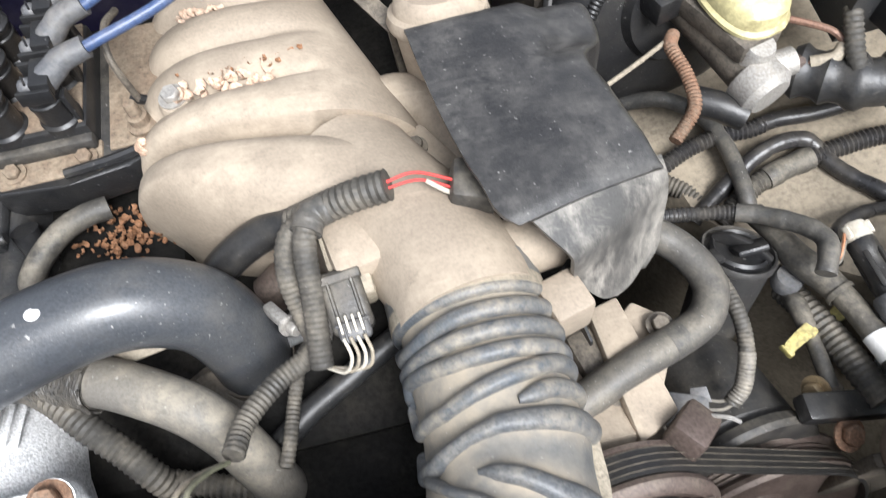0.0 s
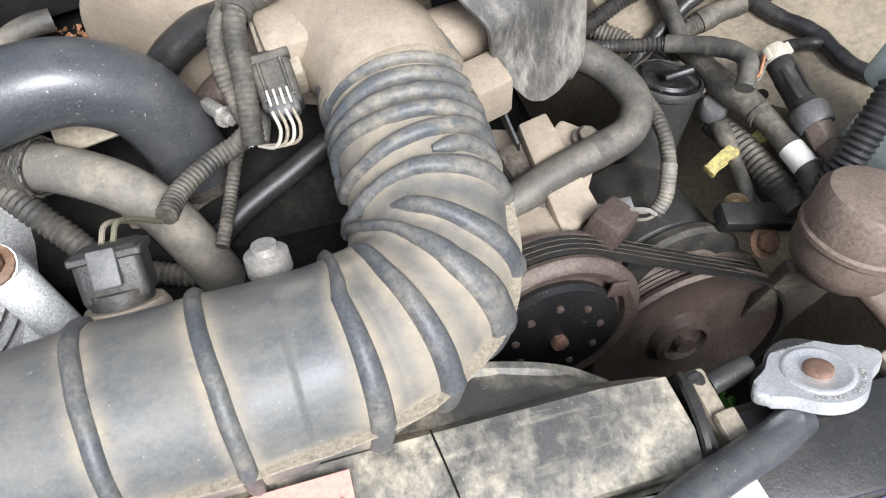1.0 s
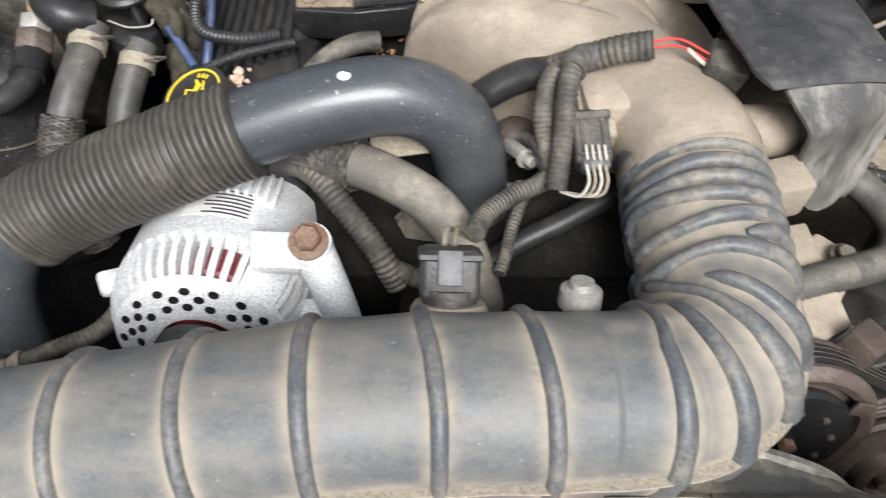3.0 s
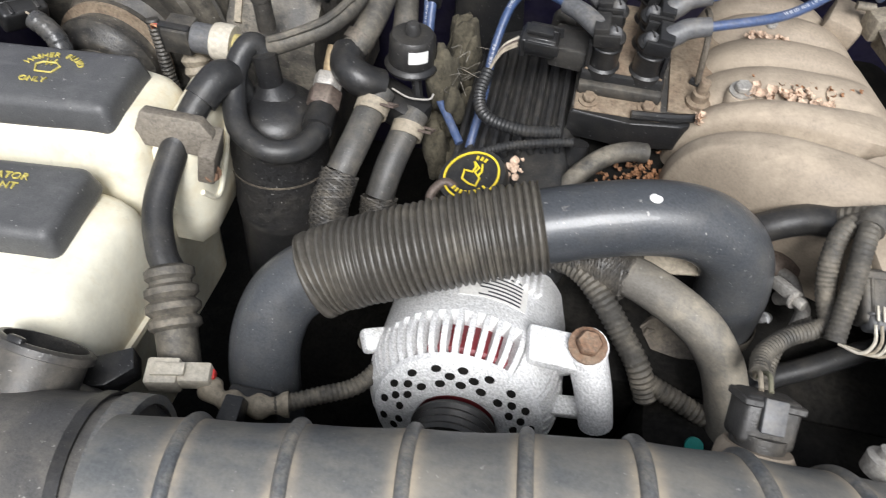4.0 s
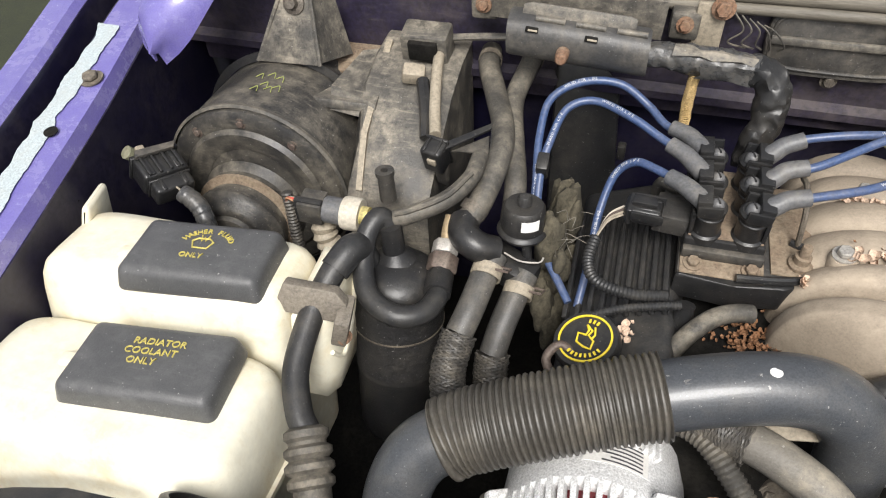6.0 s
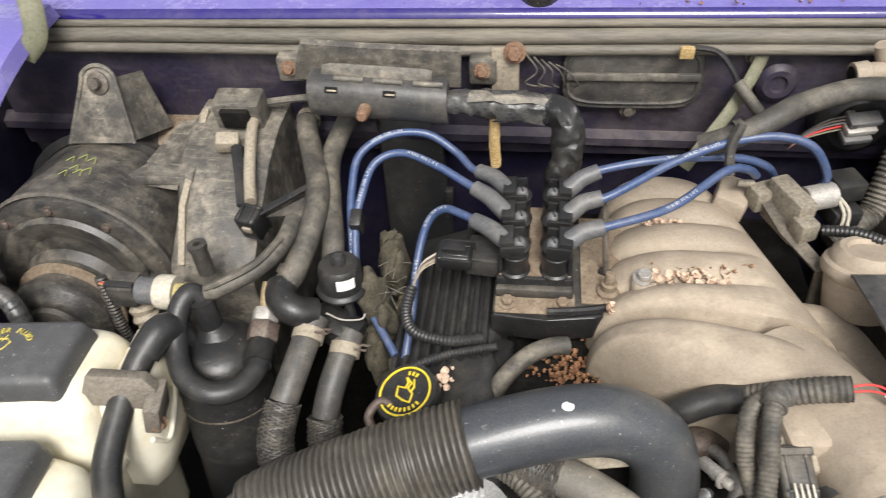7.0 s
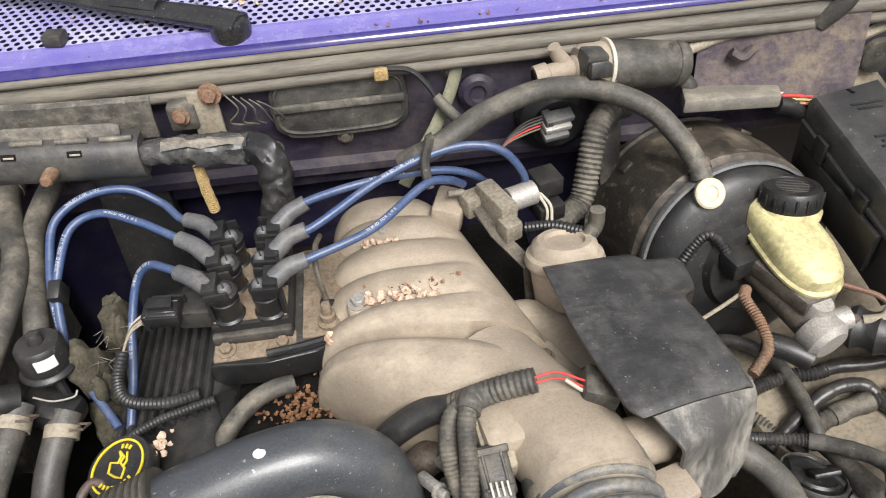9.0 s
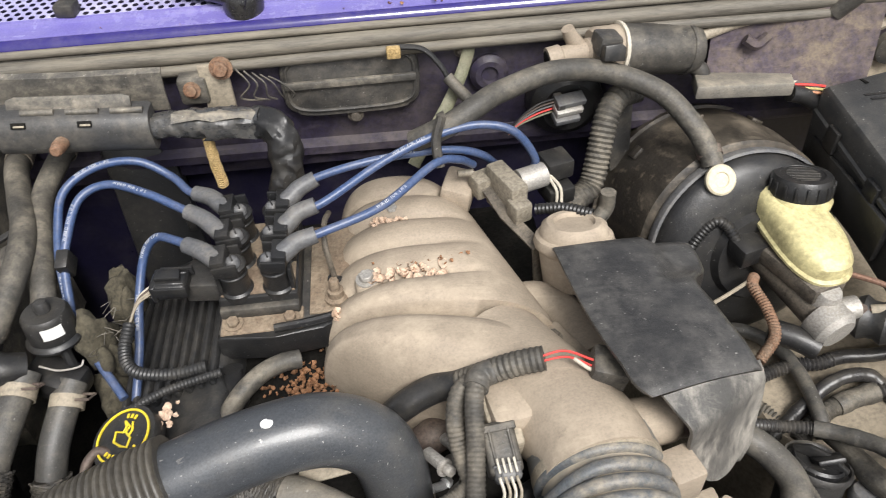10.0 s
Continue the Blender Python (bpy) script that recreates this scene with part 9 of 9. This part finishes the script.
pr = thing("pressure_sensor", (0.518, 0.18, 0.86), "grey-black pressure sensor with white plug top and orange wire", "sensor")
TOP, TIP = V((0.5135, 0.2640, 0.8870)), V((0.517, 0.1560, 0.8800))
st_ = (TIP - TOP)
sm_ = axis(TOP, st_)
part("white_top", lathe([(0, -0.004), (0.0095, -0.004), (0.0108, -0.001), (0.0108, 0.010), (0.0098, 0.011), (0, 0.011)], sm_, 20), "white", pr, "white plug top")
for k in range(3):
    part("latch", rbox((0.004, 0.005, 0.010), sm_ @ Matrix.Rotation(radians(40 + 110 * k), 4, "Z") @ pose(0.0112, 0, 0.003), 0.001), "white", pr)
part("body", lathe([(0, 0.008), (0.0102, 0.008), (0.0110, 0.011), (0.0110, 0.022), (0.0100, 0.024), (0.0100, 0.046), (0.0112, 0.048), (0.0112, 0.058), (0, 0.058)], sm_, 24), "plastic", pr)
for a in (70, 130, 250):
    part("rib", rbox((0.0035, 0.004, 0.030), sm_ @ Matrix.Rotation(radians(a), 4, "Z") @ pose(0.0108, 0, 0.036), 0.001), "plastic", pr)
part("collar", lathe([(0, 0.056), (0.0135, 0.056), (0.0150, 0.059), (0.0150, 0.071), (0.0135, 0.074), (0, 0.074)], sm_, 28), "boot", pr, "dusty grey collar")
part("hex", prism([(0.0118 * math.cos(radians(60 * k)), 0.0118 * math.sin(radians(60 * k))) for k in range(6)], 0.018, sm_ @ pose(0, 0, 0.073), 0.0012), "can_brown", pr)
part("stem", sweep([TOP + st_.normalized() * 0.088, TOP + st_.normalized() * 0.105, (0.512, 0.140, 0.868)], 0.0098, 14), "rust_brown", pr)
part("wire", sweep([(0.513, 0.262, 0.889), (0.503, 0.261, 0.891), (0.495, 0.252, 0.893), (0.486, 0.242, 0.892), (0.472, 0.239, 0.893)], 0.0013, 6), "orange", pr)
part("wire", sweep([(0.513, 0.258, 0.888), (0.503, 0.256, 0.888), (0.493, 0.246, 0.890), (0.485, 0.239, 0.890), (0.472, 0.237, 0.892)], 0.0013, 6), "hose_tan", pr)
al = thing("refrigerant_pipe", (0.48, 0.20, 0.86), "dusty bent refrigerant pipe with white tape mark", "pipe")
def swollen(s, u):
    return 0.0098 + 0.0028 * max(0.0, 1 - abs(u - 0.34) / 0.16) ** 0.5
part("pipe", sweep([(0.470, 0.315, 0.850), (0.474, 0.291, 0.856), (0.479, 0.264, 0.858), (0.489, 0.242, 0.860), (0.496, 0.215, 0.863), (0.499, 0.190, 0.865), (0.501, 0.166, 0.867), (0.499, 0.150, 0.868), (0.496, 0.130, 0.866)], 0.0098, 18, rad=swollen, step=0.002), "rubber_dusty", al)
part("collar", ring_band((0.4935, 0.2250, 0.862), (0.007, -0.027, 0.003), 0.0108, 0.004, 0.0014), "rubber_dusty", al)
part("tape_mark", sweep([(0.4990, 0.186, 0.8655), (0.5000, 0.175, 0.8665), (0.5010, 0.166, 0.867)], 0.0104, 14, 3), "label", al, "flaking white tape")
part("hose", conduit([(0.478, 0.255, 0.822), (0.482, 0.225, 0.832), (0.487, 0.195, 0.838), (0.490, 0.165, 0.842), (0.492, 0.14, 0.845)], 0.0125, 0.0055, 0.12), "rubber_dusty", al)
sv = thing("service_valve", (0.472, 0.21, 0.82), "grey capped service valve with yellow clips", "valve")
part("cap", lathe([(0, 0), (0.0115, 0), (0.0122, 0.003), (0.0118, 0.012), (0.0104, 0.014), (0, 0.0145)], axis((0.4730, 0.253, 0.834), (-0.04, 0.02, 1)), 28), "boot", sv)
part("cap_tab", rbox((0.006, 0.016, 0.005), pose(0.4705, 0.268, 0.842, 20, 0, -18), 0.002), "boot", sv)
part("stem", sweep([(0.4725, 0.250, 0.832), (0.473, 0.229, 0.836), (0.472, 0.207, 0.834), (0.470, 0.180, 0.831), (0.470, 0.165, 0.826)], 0.0075, 16, rad=lambda s, u: 0.0082 if 0.14 < u < 0.5 else 0.0064), "rubber_dusty", sv)
part("valve_body", rbox((0.016, 0.020, 0.024), pose(0.470, 0.168, 0.818, 0, 0, 12), 0.003), "steel", sv)
part("nut", bolt(axis((0.460, 0.166, 0.824), (-0.9, -0.2, 0.4)), 0.008, 0.008), "brass", sv)
YC = [(-0.017, -0.006), (-0.013, -0.007), (-0.011, -0.003), (0.006, -0.004), (0.008, -0.007), (0.016, -0.006), (0.017, 0.005), (0.009, 0.006), (0.006, 0.004), (-0.011, 0.003), (-0.016, 0.006)]
for x, y, z in ((0.459, 0.205, 0.833), (0.491, 0.213, 0.834)):
    part("yellow_clip", prism(YC, 0.008, pose(x, y, z, 0, -6, 24), 0.0015), "yellow_clip", sv, "yellow plastic clip")
sb = thing("frame_bracket", (0.46, 0.13, 0.80), "dark steel bracket with a rusty bolt", "bracket")
part("arm", rbox((0.09, 0.022, 0.016), pose(0.472, 0.146, 0.836, 0, 10, -8), 0.004), "plastic", sb)
part("bolt", bolt(axis((0.462, 0.128, 0.830), (0.1, -0.5, 0.9)), 0.009, 0.007), "rust", sb, "rusty bolt")
part("plate", rbox((0.06, 0.012, 0.16), pose(0.50, 0.10, 0.75, 0, 0, -10), 0.003), "steel", sb)

# looms over the wheelhouse
def loom(name, label, pts, r, mat, corr=True, taped=False):
    th = thing(name, pts[0], label, "wiring loom", "looms over the wheelhouse")
    wrap = (lambda s, u: r * (1 + 0.05 * math.sin(s * 210) * math.sin(s * 57) + 0.05 * ((s / 0.013) % 1.0) - 0.03)) if taped else None
    bm = conduit(pts, r, 0.0042, 0.16) if corr else sweep(pts, r, 16, rad=wrap, step=0.0016) if taped else sweep(pts, r, 16)
    part("loom", bm, mat, th, smooth=40)
    return th


loom("black_loom", "shiny black corrugated loom across the wheelhouse", [(0.372, 0.372, 0.806), (0.405, 0.387, 0.811), (0.427, 0.396, 0.817), (0.458, 0.406, 0.826), (0.487, 0.408, 0.834), (0.513, 0.404, 0.840), (0.528, 0.405, 0.843)], 0.0085, "loom_black")
loom("black_loom", "plain black taped end of the loom over the wheelhouse", [(0.522, 0.405, 0.842), (0.544, 0.406, 0.845), (0.568, 0.401, 0.850), (0.594, 0.398, 0.857), (0.620, 0.397, 0.865), (0.660, 0.394, 0.878), (0.71, 0.394, 0.90)], 0.0078, "loom_black", False)
loom("grey_hose", "plain grey rubber hose over the looms", [(0.395, 0.478, 0.800), (0.420, 0.482, 0.812), (0.448, 0.469, 0.829), (0.467, 0.455, 0.833), (0.483, 0.432, 0.835), (0.488, 0.403, 0.836), (0.486, 0.371, 0.837), (0.481, 0.340, 0.836), (0.480, 0.322, 0.825)], 0.0078, "hose_worn", False)
loom("taped_loom", "black taped loom bending over the wheelhouse", [(0.445, 0.345, 0.800), (0.472, 0.359, 0.820), (0.488, 0.366, 0.832), (0.504, 0.373, 0.842), (0.526, 0.377, 0.850), (0.549, 0.375, 0.851), (0.560, 0.364, 0.847), (0.564, 0.348, 0.846), (0.572, 0.330, 0.848), (0.584, 0.310, 0.852), (0.592, 0.294, 0.854), (0.594, 0.278, 0.855), (0.600, 0.255, 0.857), (0.62, 0.225, 0.862)], 0.0076, "loom_black", False, True)
loom("wheelhouse_loom", "fat dusty corrugated loom on the wheelhouse", [(0.460, 0.330, 0.812), (0.495, 0.350, 0.829), (0.510, 0.354, 0.833)], 0.0100, "rubber_dusty")
loom("wheelhouse_loom", "dusty taped middle of a fat loom on the wheelhouse", [(0.508, 0.3535, 0.833), (0.530, 0.358, 0.838), (0.552, 0.359, 0.844)], 0.0108, "rubber_dusty", False, True)
loom("wheelhouse_loom", "fat black corrugated loom crossing to the wing", [(0.550, 0.359, 0.843), (0.574, 0.359, 0.850), (0.604, 0.357, 0.859), (0.634, 0.351, 0.868), (0.69, 0.345, 0.888)], 0.0092, "loom_black")
loom("wheelhouse_loom", "corrugated loom across the reservoir", [(0.345, 0.322, 0.874), (0.365, 0.324, 0.870), (0.386, 0.324, 0.864), (0.414, 0.322, 0.860), (0.438, 0.316, 0.862), (0.450, 0.310, 0.866)], 0.0066, "loom_black")
loom("taped_loom", "grey-black taped loom end hooking down beside the sensor", [(0.446, 0.312, 0.865), (0.458, 0.304, 0.870), (0.472, 0.287, 0.881), (0.480, 0.271, 0.891), (0.482, 0.256, 0.896), (0.475, 0.243, 0.897), (0.468, 0.232, 0.894)], 0.0078, "hose_worn", False, True)
loom("taped_loom", "black taped branch loom to the sensor", [(0.594, 0.288, 0.854), (0.571, 0.290, 0.855), (0.547, 0.288, 0.856), (0.528, 0.281, 0.857), (0.514, 0.270, 0.860)], 0.0060, "loom_black", False, True)
loom("wheelhouse_loom", "dusty corrugated loom dropping under the shield", [(0.405, 0.425, 0.800), (0.425, 0.400, 0.800), (0.450, 0.375, 0.802), (0.465, 0.345, 0.800), (0.47, 0.32, 0.79)], 0.0095, "rubber_dusty")
rw = thing("rusty_spring_pipe", (0.42, 0.43, 0.85), "rusty coiled guard over a brake pipe", "pipe")
part("coil", conduit([(0.435, 0.478, 0.880), (0.425, 0.460, 0.885), (0.428, 0.430, 0.882), (0.424, 0.400, 0.876), (0.400, 0.378, 0.868)], 0.0062, 0.0034, 0.3), "rust", rw)
part("pipe", sweep([(0.360, 0.436, 0.885), (0.40, 0.456, 0.884), (0.432, 0.474, 0.882)], 0.0022, 8), "tan", rw, "pale bare pipe")
part("connector", sweep([(0.430, 0.420, 0.862), (0.452, 0.405, 0.862), (0.47, 0.392, 0.858)], 0.013, 12), "plastic", thing("inline_connector", (0.45, 0.405, 0.85), "black inline connector under the master cylinder", "connector"))
ys = thing("dipstick_tag", (0.56, 0.37, 0.87), "pale yellow plastic strip lying on the wheelhouse", "strip")
part("strip", rbox((0.042, 0.008, 0.004), pose(0.602, 0.402, 0.868, 0, -16, -34), 0.001), "yellow_clip", ys)
part("head", rbox((0.012, 0.014, 0.007), pose(0.580, 0.418, 0.862, 0, -16, -34), 0.002), "yellow_clip", ys)
jg = thing("coolant_jug", (0.57, 0.16, 0.86), "pale translucent blue-green jug with a green cap", "jug")
part("body", rbox((0.075, 0.09, 0.15), pose(0.578, 0.150, 0.865, 0, 0, 15), 0.012, 3), "cloth", jg)
part("neck", rbox((0.05, 0.05, 0.05), pose(0.575, 0.195, 0.930, 0, 0, 15), 0.012, 3), "cloth", jg)
part("cap", rbox((0.048, 0.044, 0.022), pose(0.577, 0.205, 0.960, 10, 0, 15), 0.006), "green", jg, "bright green cap")
rc = thing("battery_lead", (0.53, 0.16, 0.90), "two red battery cables in a corrugated sleeve", "cable")
part("sleeve", conduit([(0.545, 0.180, 0.935), (0.528, 0.165, 0.920), (0.512, 0.150, 0.895), (0.50, 0.14, 0.87)], 0.0125, 0.005, 0.14), "rubber", rc)
part("cable", sweep([(0.540, 0.180, 0.930), (0.556, 0.192, 0.950), (0.575, 0.195, 0.968), (0.60, 0.19, 0.97)], 0.005, 10), "red", rc, "red cable")
part("cable", sweep([(0.546, 0.174, 0.930), (0.562, 0.182, 0.948), (0.58, 0.184, 0.962), (0.60, 0.18, 0.965)], 0.005, 10), "red", rc, "red cable")
for x, y in ((0.552, 0.280), (0.528, 0.262)):
    # near-black discs paint the shade of the panel holes
    part("hole", lathe([(0, 0), (0.0055, 0), (0.0055, 0.001), (0, 0.001)], FRONT @ axis((x, y, 0.838 - 0.25 * (0.56 - x) + 0.002), (-0.25, 0, 1)), 14), "dark", wing_r)

rnd = random.Random(8)
wd = thing("weeds", (0.47, 0.066, 0.60), "small green weed leaves showing through below the pulleys", "weeds", kind="stuff")
part("leaves", litter(0.470, 0.066, 0.612, 0.008, 0.014, 40, 0.003, 0.008), "leaf", wd, smooth=60)

# ---- the front end of the bay leans a little against the firewall end ----
SETTLED = {"air_intake_duct", "radiator", "overflow_hose", "fan_shroud", "shroud_clip", "warning_label", "front_lip", "foam_strip", "compressor", "steering_pump", "drive_belt", "steering_reservoir", "return_hose", "clutch_loom", "splash_plate", "receiver_canister",
           "pressure_sensor", "refrigerant_pipe", "service_valve", "frame_bracket", "coolant_jug", "battery_lead", "duct_sensor", "duct_stub", "weeds", "black_loom", "grey_hose", "taped_loom", "wheelhouse_loom", "wheelhouse", "dipstick_tag"}
for ob in list(scene.objects):
    if ob.parent is None and ob.name.split(".")[0] in SETTLED:
        ob.matrix_world = FRONT @ ob.matrix_basis
